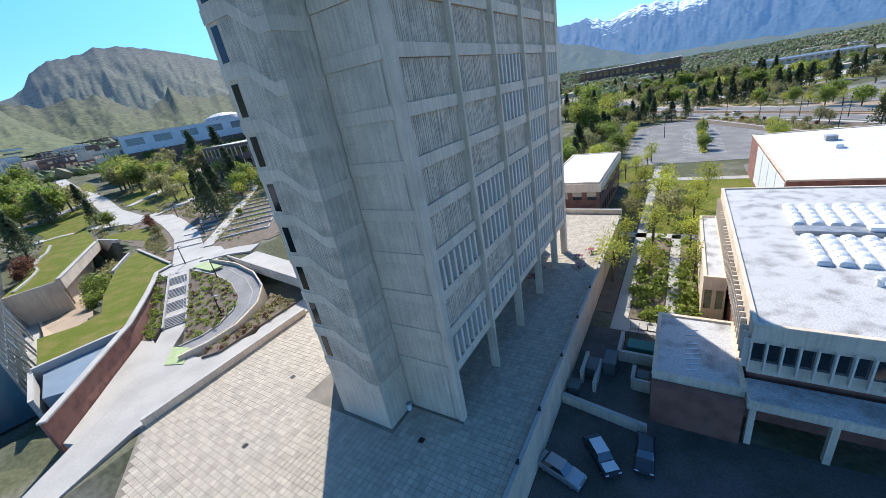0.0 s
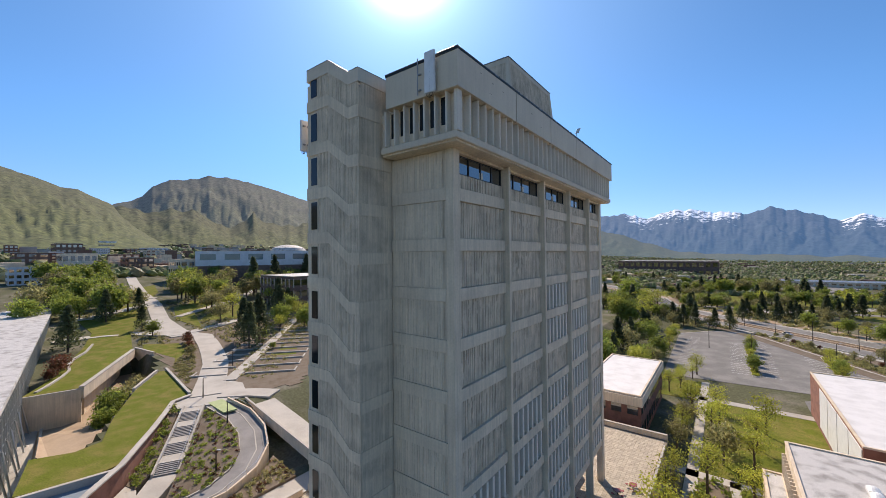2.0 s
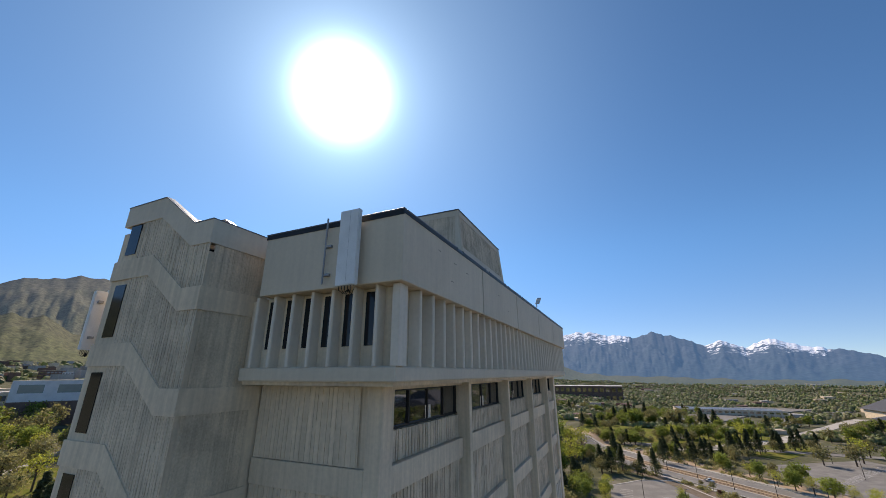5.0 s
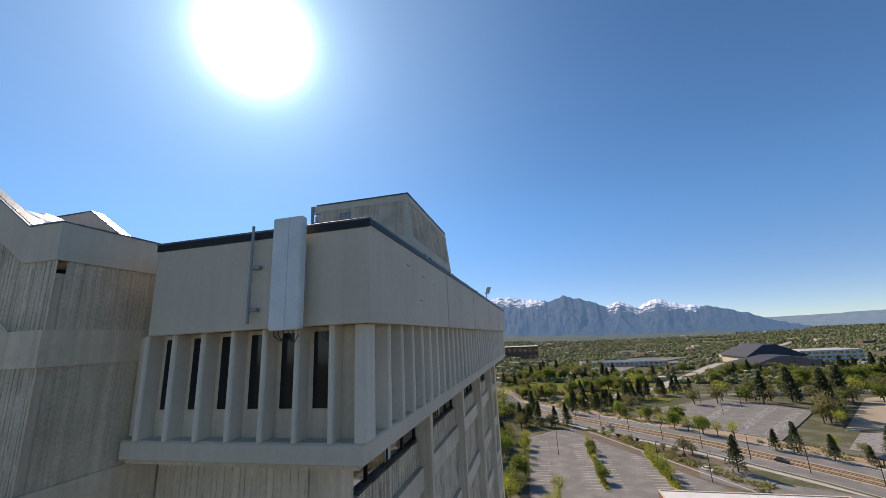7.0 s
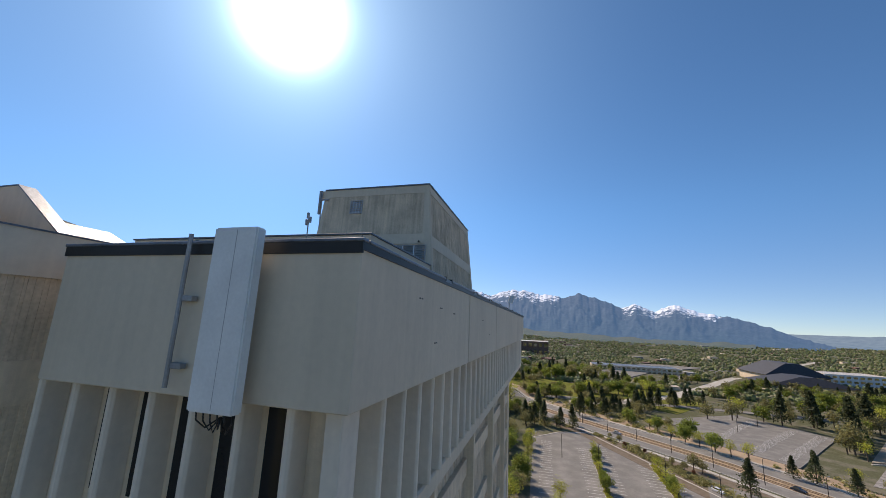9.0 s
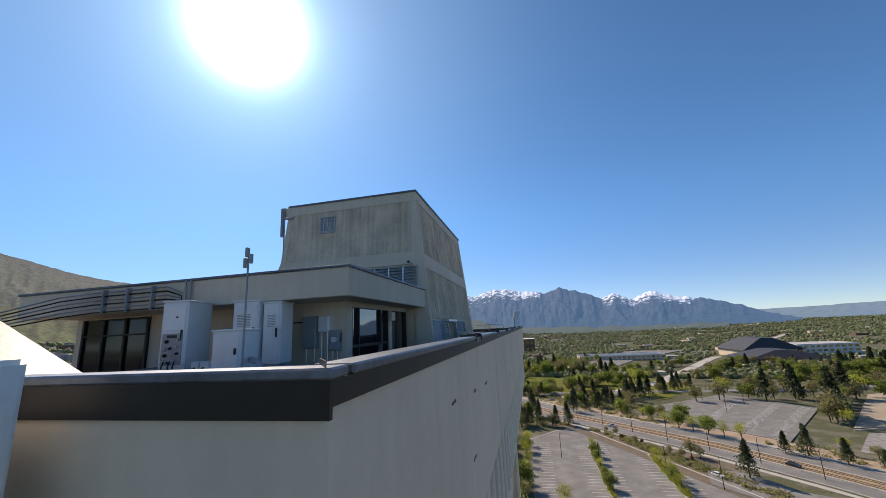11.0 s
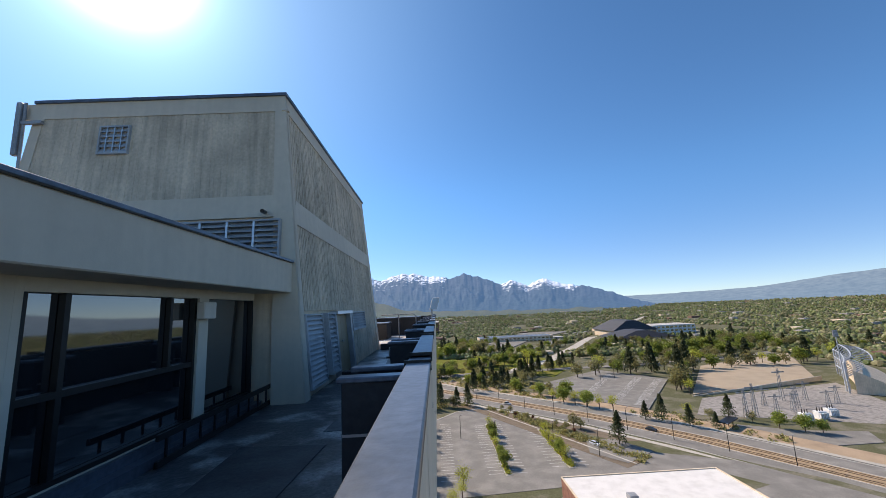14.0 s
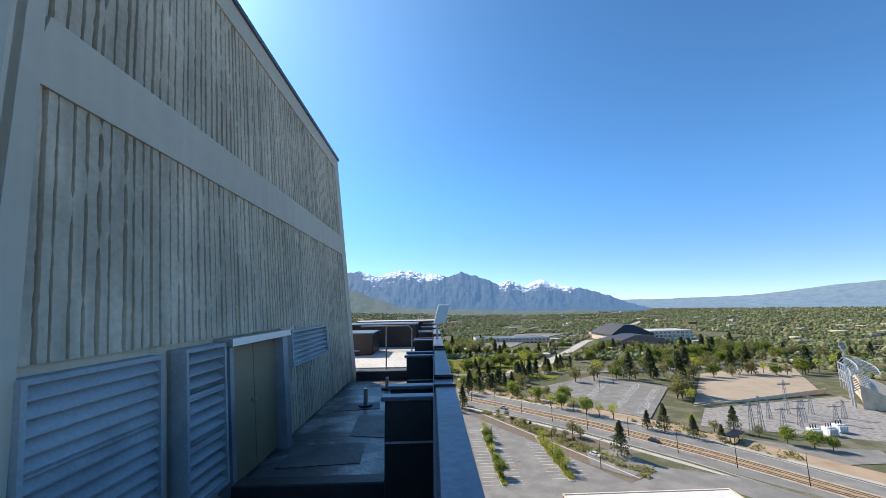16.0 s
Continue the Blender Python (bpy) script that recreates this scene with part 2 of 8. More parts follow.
def ngon(x, y, r, n=10, turn=0.0):
    return [(x + r * math.cos(2 * math.pi * k / n + turn), y + r * math.sin(2 * math.pi * k / n + turn)) for k in range(n)]


def thing(name, label, category, at=(0, 0, 0), group="", kind="", turn=0.0):
    """An Empty that parents the parts of one thing."""
    ob = new(name)
    ob.matrix_basis = pose(*at, 0, 0, turn)
    return tagged(ob, label, category, group, kind)


def part(name, geo, material, parent, label="", at=None):
    """Links a mesh as one part under a thing or a part. geo: a Geo or a finished mesh."""
    ob = new(name, geo.mesh(name, material) if isinstance(geo, Geo) else geo)
    ob.parent = parent
    if at is not None:
        ob.location = at
    return tagged(ob, label) if label else ob


def solid(name, geo, material, label, category, kind="", group=""):
    return tagged(new(name, geo.mesh(name, material)), label, category, group, kind)


def bevelled(geo, width, segments=1):
    """The same shape with its sharp edges worn round."""
    bm = bmesh.new()
    vs = [bm.verts.new(v) for v in geo.v]
    for f in geo.f:
        bm.faces.new([vs[i] for i in f])
    bmesh.ops.remove_doubles(bm, verts=bm.verts, dist=0.0005)
    bmesh.ops.recalc_face_normals(bm, faces=bm.faces)
    bm.normal_update()
    es = [e for e in bm.edges if len(e.link_faces) == 2 and e.calc_face_angle(0) > 0.5]
    bmesh.ops.bevel(bm, geom=es, offset=width, segments=segments, affect="EDGES", clamp_overlap=True)
    out = Geo()
    bm.verts.index_update()
    out.v = [tuple(v.co) for v in bm.verts]
    out.f = [tuple(v.index for v in f.verts) for f in bm.faces]
    bm.free()
    return out


def smooth(t):
    t = max(0.0, min(1.0, t))
    return t * t * (3 - 2 * t)


# ---- ground ----
def ground_z(x, y):
    """Height of the land: level campus, rising to the east (-x), falling gently to the south-west."""
    z = -4.6 - 5.0 * smooth((x - 60) / 260) - 6.0 * smooth((y - 200) / 900)
    z += 4.4 * smooth((-24 - x) / 10) + 3.4 * smooth((-52 - x) / 22)
    if x < -110:
        z += 0.05 * (-110 - max(x, -2600)) * smooth((-110 - x) / 150)
    return z


PIT = [(-119, -24), (-60, -34), (-57, -21), (-62, -16), (-74, -9), (-88, -3.5), (-104, 4), (-118, 12.5), (-141, 18), (-156, 17.5), (-160, 10), (-128, -3)]
STAIRBANK = [(-85.5, 7.5), (-79, 13), (-77, 16.5), (-60, 18.5), (-44, 16), (-39, 0), (-39, -26), (-57, -21), (-62, -8)]


def in_plan(plan, x, y):
    c = False
    for (a, b), (p, q) in zip(plan, plan[1:] + plan[:1]):
        if (b > y) != (q > y) and x < (p - a) * (y - b) / (q - b) + a:
            c = not c
    return c


def ground_sheet():
    xs = [-5200, -4200, -3400, -2700, -2100, -1600, -1200, -900, -700, -540, -420, -370, -330, -305, -280, -260, -245, -230, -218, -206, -195, -185, -175, -167, -160, -150, -142, -136, -130, -124, -119, -115, -110, -106, -102, -97, -92, -88, -84, -80, -76, -72, -68, -64, -60, -52, -46, -40, -34, -28, -10, 10, 30, 60, 90, 120, 160, 200, 260, 330, 420, 540, 700, 900, 1200, 1600, 2100, 2700, 3400, 4200, 5200]
    ys = [-600, -300, -150, -80, -40, -30, -24, -20, -16, -14, -12, -10, -8, -6, -4, -2, 0, 2, 4, 6, 8, 10, 12, 14, 16, 18, 20, 24, 30, 40, 80, 130, 200, 260, 330, 420, 540, 700, 900, 1200, 1600, 2100, 2700, 3400, 4200, 5200]
    g = Geo()
    g.v = [(x, y, -5.0 if in_plan(PIT, x, y) else -1.2 if in_plan(STAIRBANK, x, y) else ground_z(x, y)) for y in ys for x in xs]
    w = len(xs)
    g.f = [(j * w + i, j * w + i + 1, (j + 1) * w + i + 1, (j + 1) * w + i) for j in range(len(ys) - 1) for i in range(w - 1)]
    return g


LAND = mat("valley_land", (0.105, 0.108, 0.062), 0.95, vary=0.3, scale=0.3, tint=(0.185, 0.17, 0.13), spread=-0.05, spec=0.05)
solid("ground", ground_sheet(), LAND, "dry green land sloping across the wide valley", "ground", "structure")


def slab(name, plan, z, thick, material, label, category, kind="structure"):
    return solid(name, Geo().prism(plan, z - thick, z), material, label, category, kind)


def rect(x0, x1, y0, y1):
    return [(x0, y0), (x1, y0), (x1, y1), (x0, y1)]


# ---- mountains ----
SKYLINE = [(-125, 7.0), (-112, 8.6), (-97, 10.4), (-91, 9.8), (-88, 9.0), (-85, 8.0), (-83.6, 7.4), (-82.2, 7.3), (-80.7, 6.5), (-79.4, 5.9), (-78.2, 6.4), (-77.5, 6.5), (-76.5, 7.2), (-75.5, 8.4), (-73.8, 9.4), (-72.4, 9.6), (-70.9, 9.9), (-69.7, 10.4), (-68.8, 10.2), (-67.8, 10.4), (-65.5, 10.0), (-63.4, 9.6), (-60.5, 8.7), (-58, 8.0), (-56, 7.5), (-50, 6.6), (-42, 5.8), (-33, 5.4), (-24, 5.2), (-13, 5.5), (-10.5, 5.6), (-8.2, 4.8), (-5.1, 5.9), (-2.4, 5.6), (-1, 5.1), (0.3, 5.3), (2.4, 4.55), (4.6, 5.4), (7.3, 4.5), (10, 3.4), (11.6, 3.95), (13.9, 2.9), (16.2, 3.95), (18.9, 2.95), (22.6, 2.2), (25.6, 1.5), (28.5, 0.85), (33, 0.55), (37, 0.6), (41, 0.75), (44.5, 1.2), (48, 1.75), (52, 2.1), (60, 2.4), (75, 1.8), (100, 1.2)]


def skyline(az):
    for (a, e), (b, f) in zip(SKYLINE, SKYLINE[1:]):
        if a <= az <= b:
            return e + (f - e) * (az - a) / (b - a)
    return 1.0


def ridged(v):
    return 1 - 2 * abs(noise.noise(v))


def mountain(name, a0, a1, dist, depth, foot, material, label, steps, rough, crest=skyline, relief=1.0, fold=0.2):
    """A mountain wall from bearing a0 to a1: ridge line by elevation, its near slope folded into spurs and gullies."""
    g, rows, snow, height = Geo(), 40, [], []
    for j in range(rows + 1):
        s = j / rows
        for i in range(steps + 1):
            az = a0 + (a1 - a0) * i / steps
            r = dist - depth * (1 - s)
            top = 50 + dist * math.tan(radians(crest(az)))
            w = 0.8 * noise.noise(Vector((az * 0.11, s * 1.7, 6.2)))
            spur = ridged(Vector((az * fold + s * 1.1 + w, s * 0.8, 1.3))) + 0.5 * ridged(Vector((az * fold * 2.3 - s * 1.9 + w, s * 1.3, 4.3))) - 0.5
            fine = noise.fractal(Vector((az * 1.5, s * 6.0, 3.7)), 0.7, 2.1, 6)
            crag = (0.7 * ridged(Vector((az * 0.9, 9.1, 0.4))) + 0.3 * noise.noise(Vector((az * 2.6, 2.1, 0.7))) - 0.4) * rough
            hump = math.sin(math.pi * min(1.0, s * 1.04))
            z = foot + (top - foot) * (s ** 1.15 + 0.085 * relief * spur * hump + 0.035 * fine * hump + crag * s ** 5)
            wob = 0.05 * depth * spur * math.sin(math.pi * s)
            a = radians(az)
            g.v.append(((r + wob) * math.sin(a), (r + wob) * math.cos(a), z))
            snow.append(s * max(smooth((az + 15) / 6) * (1 - smooth((az - 1.0) / 2.5)), 0.55 * smooth((az - 1) / 3) * (1 - smooth((az - 7) / 2)), 1.03 * smooth((az - 8.5) / 2.0) * (1 - smooth((az - 20) / 3))) + 0.12 * spur * s)
            height.append(s + 0.12 * spur)
    w = steps + 1
    g.f = [(j * w + i, j * w + i + 1, (j + 1) * w + i + 1, (j + 1) * w + i) for j in range(rows) for i in range(steps)]
    ob = solid(name, g, material, label, "mountain", "structure")
    ob.data.attributes.new("snow", "FLOAT", "POINT").data.foreach_set("value", snow)
    ob.data.attributes.new("height", "FLOAT", "POINT").data.foreach_set("value", height)
    ob.data.shade_smooth()
    return ob


def mountain_mat(name, low, high, snow_from, snow_to, haze_glow, scale=0.02):
    """Slopes that change from low to high ground, with scrub at two scales and streaks of snow. Distance haze is added
    as emission.
    """
    m = bpy.data.materials.new(name)
    m.use_nodes = True
    n, l = m.node_tree.nodes, m.node_tree.links
    b = n["Principled BSDF"]
    b.inputs["Roughness"].default_value, b.inputs["Specular IOR Level"].default_value = 0.95, 0.1
    geo, hgt, snw = n.new("ShaderNodeNewGeometry"), n.new("ShaderNodeAttribute"), n.new("ShaderNodeAttribute")
    hgt.attribute_name, snw.attribute_name = "height", "snow"
    tall, scrub, patch = n.new("ShaderNodeMapping"), n.new("ShaderNodeTexNoise"), n.new("ShaderNodeTexNoise")
    tall.inputs["Scale"].default_value = (1, 1, 0.4)
    l.new(geo.outputs["Position"], tall.inputs["Vector"])
    for t, sc in ((scrub, scale), (patch, scale * 0.16)):
        t.inputs["Scale"].default_value, t.inputs["Detail"].default_value, t.inputs["Roughness"].default_value = sc, 8, 0.62
        l.new(geo.outputs["Position"], t.inputs["Vector"])
    zone, mx = n.new("ShaderNodeMath"), n.new("ShaderNodeMix")
    zone.operation, zone.inputs[1].default_value = "MULTIPLY_ADD", 1.6
    shift = n.new("ShaderNodeMath")
    shift.operation, shift.inputs[1].default_value = "SUBTRACT", 0.8
    l.new(patch.outputs["Fac"], zone.inputs[0]), l.new(hgt.outputs["Fac"], zone.inputs[2]), l.new(zone.outputs["Value"], shift.inputs[0])
    mx.data_type, mx.clamp_factor = "RGBA", True
    mx.inputs["A"].default_value, mx.inputs["B"].default_value = (*low, 1), (*high, 1)
    l.new(shift.outputs["Value"], mx.inputs["Factor"])
    hsv, val = n.new("ShaderNodeHueSaturation"), n.new("ShaderNodeMapRange")
    val.inputs["From Min"].default_value, val.inputs["From Max"].default_value = 0.32, 0.68
    val.inputs["To Min"].default_value, val.inputs["To Max"].default_value = 0.4, 1.5
    l.new(scrub.outputs["Fac"], val.inputs["Value"]), l.new(val.outputs["Result"], hsv.inputs["Value"]), l.new(mx.outputs["Result"], hsv.inputs["Color"])
    nz, ad, mr, ms = n.new("ShaderNodeTexNoise"), n.new("ShaderNodeMath"), n.new("ShaderNodeMapRange"), n.new("ShaderNodeMix")
    nz.inputs["Scale"].default_value, nz.inputs["Detail"].default_value, nz.inputs["Roughness"].default_value = 0.017, 9, 0.72
    l.new(tall.outputs["Vector"], nz.inputs["Vector"])
    ad.operation, ad.inputs[1].default_value = "MULTIPLY_ADD", 1.7
    l.new(nz.outputs["Fac"], ad.inputs[0]), l.new(snw.outputs["Fac"], ad.inputs[2])
    mr.inputs["From Min"].default_value, mr.inputs["From Max"].default_value = snow_from, snow_to
    l.new(ad.outputs["Value"], mr.inputs["Value"])
    ms.data_type = "RGBA"
    ms.inputs["B"].default_value = (0.72, 0.74, 0.77, 1)
    l.new(hsv.outputs["Color"], ms.inputs["A"]), l.new(mr.outputs["Result"], ms.inputs["Factor"])
    l.new(ms.outputs["Result"], b.inputs["Base Color"])
    # even bluish emission stands in for the haze of distance
    b.inputs["Emission Color"].default_value, b.inputs["Emission Strength"].default_value = (*haze_glow, 1), 1.0
    return m


# the bluish last colour is painted haze, strongest on the far hills and range
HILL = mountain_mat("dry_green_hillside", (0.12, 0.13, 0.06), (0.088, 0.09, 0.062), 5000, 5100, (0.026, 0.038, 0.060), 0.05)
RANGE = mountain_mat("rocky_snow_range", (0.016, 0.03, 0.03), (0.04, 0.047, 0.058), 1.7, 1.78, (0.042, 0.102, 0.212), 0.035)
FARHILL = mountain_mat("far_hills_in_haze", (0.045, 0.055, 0.05), (0.07, 0.075, 0.065), 5000, 5100, (0.105, 0.185, 0.30))
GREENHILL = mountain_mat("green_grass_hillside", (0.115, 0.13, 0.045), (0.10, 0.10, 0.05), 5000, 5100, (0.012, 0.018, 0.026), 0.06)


def near_hill(az):
    """Crest of the grassy hill: it falls behind the campus towards the saddle."""
    return skyline(az) if az < -79.4 else 5.9 - 1.05 * (az + 79.4) + 0.04 * (az + 79.4) ** 2


def far_hill(az):
    return skyline(az) if az > -79.4 else 5.9 + 0.12 * (az + 79.4)


def low_spurs(az):
    return 3.3 + 2.2 * max(0.0, ridged(Vector((az * 0.16, 7.7, 0.2)))) + 0.5 * ridged(Vector((az * 0.5, 2.7, 0.2)))


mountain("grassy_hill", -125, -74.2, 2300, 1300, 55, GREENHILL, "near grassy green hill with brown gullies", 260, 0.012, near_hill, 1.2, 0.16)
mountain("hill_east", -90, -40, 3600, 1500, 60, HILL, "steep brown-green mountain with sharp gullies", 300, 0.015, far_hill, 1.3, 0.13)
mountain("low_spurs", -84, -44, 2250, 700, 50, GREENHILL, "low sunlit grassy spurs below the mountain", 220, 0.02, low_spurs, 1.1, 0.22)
mountain("mountain_range", -42, 33, 4600, 1700, -20, RANGE, "rocky mountain range with patches of snow, blue in painted haze", 640, 0.03, lambda az: 0.93 * skyline(az) + 0.2 * noise.noise(Vector((az * 1.3, 0.3, 2.0))) + 0.12 * noise.noise(Vector((az * 3.7, 1.3, 2.0))) - 1.6 * smooth((az - 22) / 11), 1.5, 0.24)
# foothills carry painted haze as emission too
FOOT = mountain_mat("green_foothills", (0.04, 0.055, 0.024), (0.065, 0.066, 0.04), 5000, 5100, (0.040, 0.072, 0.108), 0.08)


def foothill(az):
    """Crest of the wooded hills before the range, falling to the south."""
    up = 3.6 * (1 - smooth((az + 16) / 14)) + 0.5 * (1 - smooth((az + 4) / 20))
    return max(-1.2, up - 0.9) + 0.3 * noise.noise(Vector((az * 0.5, 3.0, 1.0)))


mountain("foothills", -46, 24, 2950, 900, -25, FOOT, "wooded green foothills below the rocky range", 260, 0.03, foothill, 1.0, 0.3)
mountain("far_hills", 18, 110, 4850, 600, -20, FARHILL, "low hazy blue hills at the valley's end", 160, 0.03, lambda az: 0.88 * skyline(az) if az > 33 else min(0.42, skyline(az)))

# ---- tower ----
H, NST, C0, BAY = 3.9, 9, 0.9, 8.6
Z10 = 5.86                      # underside of the lowest beam
Z1 = Z10 + NST * H              # underside of the uppermost beam
BEAM, COLW = 0.98, 0.38
Y1 = 41.8                       # far end of the long face
LEDGE0, LEDGE1, FAS0, CAP = 44.9, 45.55, 48.45, 51.24
DECK = 49.55
OUT = 1.78                      # overhang of the crown
XL = -6.5                       # front face's meeting with the stair tower
WBACK = -19.4                   # far side of the tower

tower = thing("office_tower", "tall grey ribbed concrete office tower with precast fins", "office tower")
part("core", Geo().box(WBACK, -0.62, 0.62, Y1 - 0.3, Z10 - 0.25, LEDGE0 + 0.2), CONCRETE, tower)
part("ground_floor_wall", Geo().box(WBACK, -6.2, 0.62, Y1 - 4, 0, Z10 - 0.25), CONCRETE, tower, "recessed ground floor wall under the tower")
for k in range(5):
    y = 3.0 + k * BAY
    part("window", Geo().box(-6.19, -6.15, y, y + 6.2, 0.5, 4.6), DARKGLASS, tower, "dark ground floor window")


def blade(k):
    """Near side of the k-th blade column of the long face."""
    return 8.48 + 8.5 * (k - 1)


# corner column and the columns of the long face
part("column", bevelled(Geo().box(-C0 + 0.2, 0.0, 0.0, C0, 13.66, LEDGE0 + 0.2), 0.03), CONCRETE, tower)
part("column", bevelled(Geo().box(-C0 + 0.2, -0.05, 0.06, C0 - 0.06, 0, 13.6), 0.03), CONCRETE, tower)
part("flashing", Geo().box(-C0 + 0.15, 0.05, -0.05, C0 + 0.02, 13.6, 13.66), PRECAST, tower, "pale flashing at the column's step")
for k in range(1, 5):
    y = blade(k)
    part("column", bevelled(Geo().box(-0.9, 0.32, y, y + COLW, Z10 - 0.2, LEDGE0 + 0.1), 0.03), CONCRETE, tower, "deep thin blade column between the bays")
    part("column", bevelled(Geo().prism([(-0.75, y + 0.05), (0.3, y + 0.1), (0.3, y + 0.28), (-0.75, y + 0.33)], 0, Z10 - 0.2), 0.03), CONCRETE, tower, "tapered blade column standing on the plaza")
part("column", bevelled(Geo().box(-0.9, 0.0, Y1 - 1.2, Y1, 0, LEDGE0 + 0.2), 0.03), CONCRETE, tower)


def rib_sheet(f, a, b, pitch, depth, rows, seed, groove=0.2):
    """One sheet of uneven upright ribs with narrow broken grooves. f(u, t, d): the place at u along the wall, t from 0 (foot) to 1 (head), d out of the wall."""
    rnd, g = random.Random(seed), Geo()
    n = max(1, int((b - a) / pitch))
    st = (b - a) / n
    cols = []
    for i in range(n):
        u = a + i * st
        off, wide, shut, run = rnd.uniform(-0.27, 0.27), rnd.uniform(0.55, 1.4), [], 0
        while len(shut) < rows + 1:
            shut += [run] * (rnd.randint(4, 16) if not run else rnd.randint(1, 4))
            run = 1 - run
        if rnd.random() < 0.35:
            shut = [0] * (rows + 1)
        lean = [(off + rnd.uniform(-0.012, 0.012)) * st for _ in range(rows + 1)]
        wid = [wide * (rnd.uniform(0.8, 1.2) if not shut[j] else 0.3) * groove * st for j in range(rows + 1)]
        dp = [depth * (rnd.uniform(0.75, 1.0) if not shut[j] else 0.06) for j in range(rows + 1)]
        low = [rnd.uniform(0, 0.1) * depth for _ in range(rows + 1)]
        cols += [[(u + st * 0.5 + lean[j] - wid[j] / 2, -low[j]) for j in range(rows + 1)], [(u + st * 0.5 + lean[j] - wid[j] * 0.35, -dp[j]) for j in range(rows + 1)], [(u + st * 0.5 + lean[j] + wid[j] * 0.35, -dp[j]) for j in range(rows + 1)], [(u + st * 0.5 + lean[j] + wid[j] / 2, -low[j] * 0.5) for j in range(rows + 1)]]
    cols = [[(a, 0.0)] * (rows + 1)] + cols + [[(b, 0.0)] * (rows + 1)]
    g.v = [tuple(f(c[j][0], j / rows, c[j][1])) for c in cols for j in range(rows + 1)]
    w = rows + 1
    g.f = [(i * w + j, (i + 1) * w + j, (i + 1) * w + j + 1, i * w + j + 1) for i in range(len(cols) - 1) for j in range(rows)]
    return g


def ribbed(w, h, rib, depth, seed):
    """A ribbed concrete panel facing +x, base at the origin, running along +y."""
    return rib_sheet(lambda u, t, d: (d, u, 0.03 + t * (h - 0.06)), 0.04, w - 0.04, rib, depth, max(4, int(h / 0.15)), seed, 0.3)


BAYS = [(C0 if k == 0 else blade(k) + COLW, blade(k + 1) if k < 4 else Y1 - 1.2) for k in range(5)]
fin_h = H - BEAM
pan = [[ribbed(q - p, fin_h, 0.26, 0.14, 10 * k + s).mesh("ribbed_panel", RIBBED) for s in (1, 2, 3)] for k, (p, q) in enumerate(BAYS)]
fin_mesh = bevelled(Geo().prism([(-0.52, 0.06), (-0.04, 0.08), (0.0, 0.13), (0.0, 0.38), (-0.06, 0.42), (-0.52, 0.42)], 0.05, fin_h - 0.05), 0.015).mesh("louvre_fin", PRECAST)
beam_mesh = [bevelled(Geo().box(-0.6, -0.1, 0, w, 0, BEAM), 0.02).mesh("beam", CONCRETE) for w in [q - p for p, q in BAYS]]
PATTERN = ["PPPPPPLPL", "PPPPPLLPL", "PPLLPLLLL", "PPPLLLLLL", "PPLPPPLPL"]
for k in range(5):
    y0, y1 = BAYS[k]
    for s in range(NST + 1):
        part("beam", beam_mesh[k], CONCRETE, tower, at=(0, y0, Z1 - s * H))
    for s in range(NST):
        z = Z1 - (s + 1) * H + BEAM
        if PATTERN[k][s] == "P":
            part("ribbed_panel", pan[k][(k * 2 + s) % 3], RIBBED, tower, at=(-0.32, y0, z))
        else:
            part("window", Geo().box(-0.61, -0.57, y0, y1, z, z + fin_h), DARKGLASS, tower, "dark window band behind the fins")
            nf = 7 if k < 4 else 5
            for i in range(nf):
                part("louvre_fin", fin_mesh, PRECAST, tower, at=(-0.05, y0 + 0.45 + i * (y1 - y0 - 0.35) / nf, z))
    zs = Z1 + BEAM
    part("ribbed_panel", ribbed(y1 - y0, 1.2, 0.26, 0.14, 40 + k), RIBBED, tower, at=(-0.32, y0, zs))
    win = part("window", Geo().box(-0.61, -0.58, y0, y1, zs + 1.2, LEDGE0 - 0.22), GLASS, tower, "dark tinted strip window")
    fr = Geo()
    for q in (0.0, 0.27, 0.52, 0.77, 1.0):
        yy = y0 + 0.05 + q * (y1 - y0 - 0.1)
        fr.box(-0.578, -0.5, yy - 0.04, yy + 0.04, zs + 1.29, LEDGE0 - 0.30)
    fr.box(-0.578, -0.46, y0, y1, zs + 1.2, zs + 1.29).box(-0.578, -0.48, y0, y1, LEDGE0 - 0.30, LEDGE0 - 0.22)
    part("window_frame", fr, BRONZE, win)
    part("blind", Geo().box(-0.575, -0.57, y0 + 0.5 * (y1 - y0), y0 + 0.58 * (y1 - y0), zs + 1.3, zs + 1.9), PRECAST, win, "half-drawn pale blind")
    part("lintel", Geo().box(-0.6, -0.12, y0, y1, LEDGE0 - 0.22, LEDGE0 + 0.0), CONCRETE, tower)

# front face
part("front_wall", Geo().box(XL, -C0 + 0.2, 0.16, 0.62, 0, LEDGE0), CONCRETE, tower)
fw = -C0 + 0.2 - XL
fbeam = bevelled(Geo().box(0, fw, 0.0, 0.16, 0, BEAM), 0.02).mesh("beam", CONCRETE)


def front_panel(w, h, seed):
    """A board-marked panel with faint upright grooves, facing -y."""
    return rib_sheet(lambda u, t, d: (u, -d, t * h), 0.0, w, 0.24, 0.03, 16, seed, 0.14)


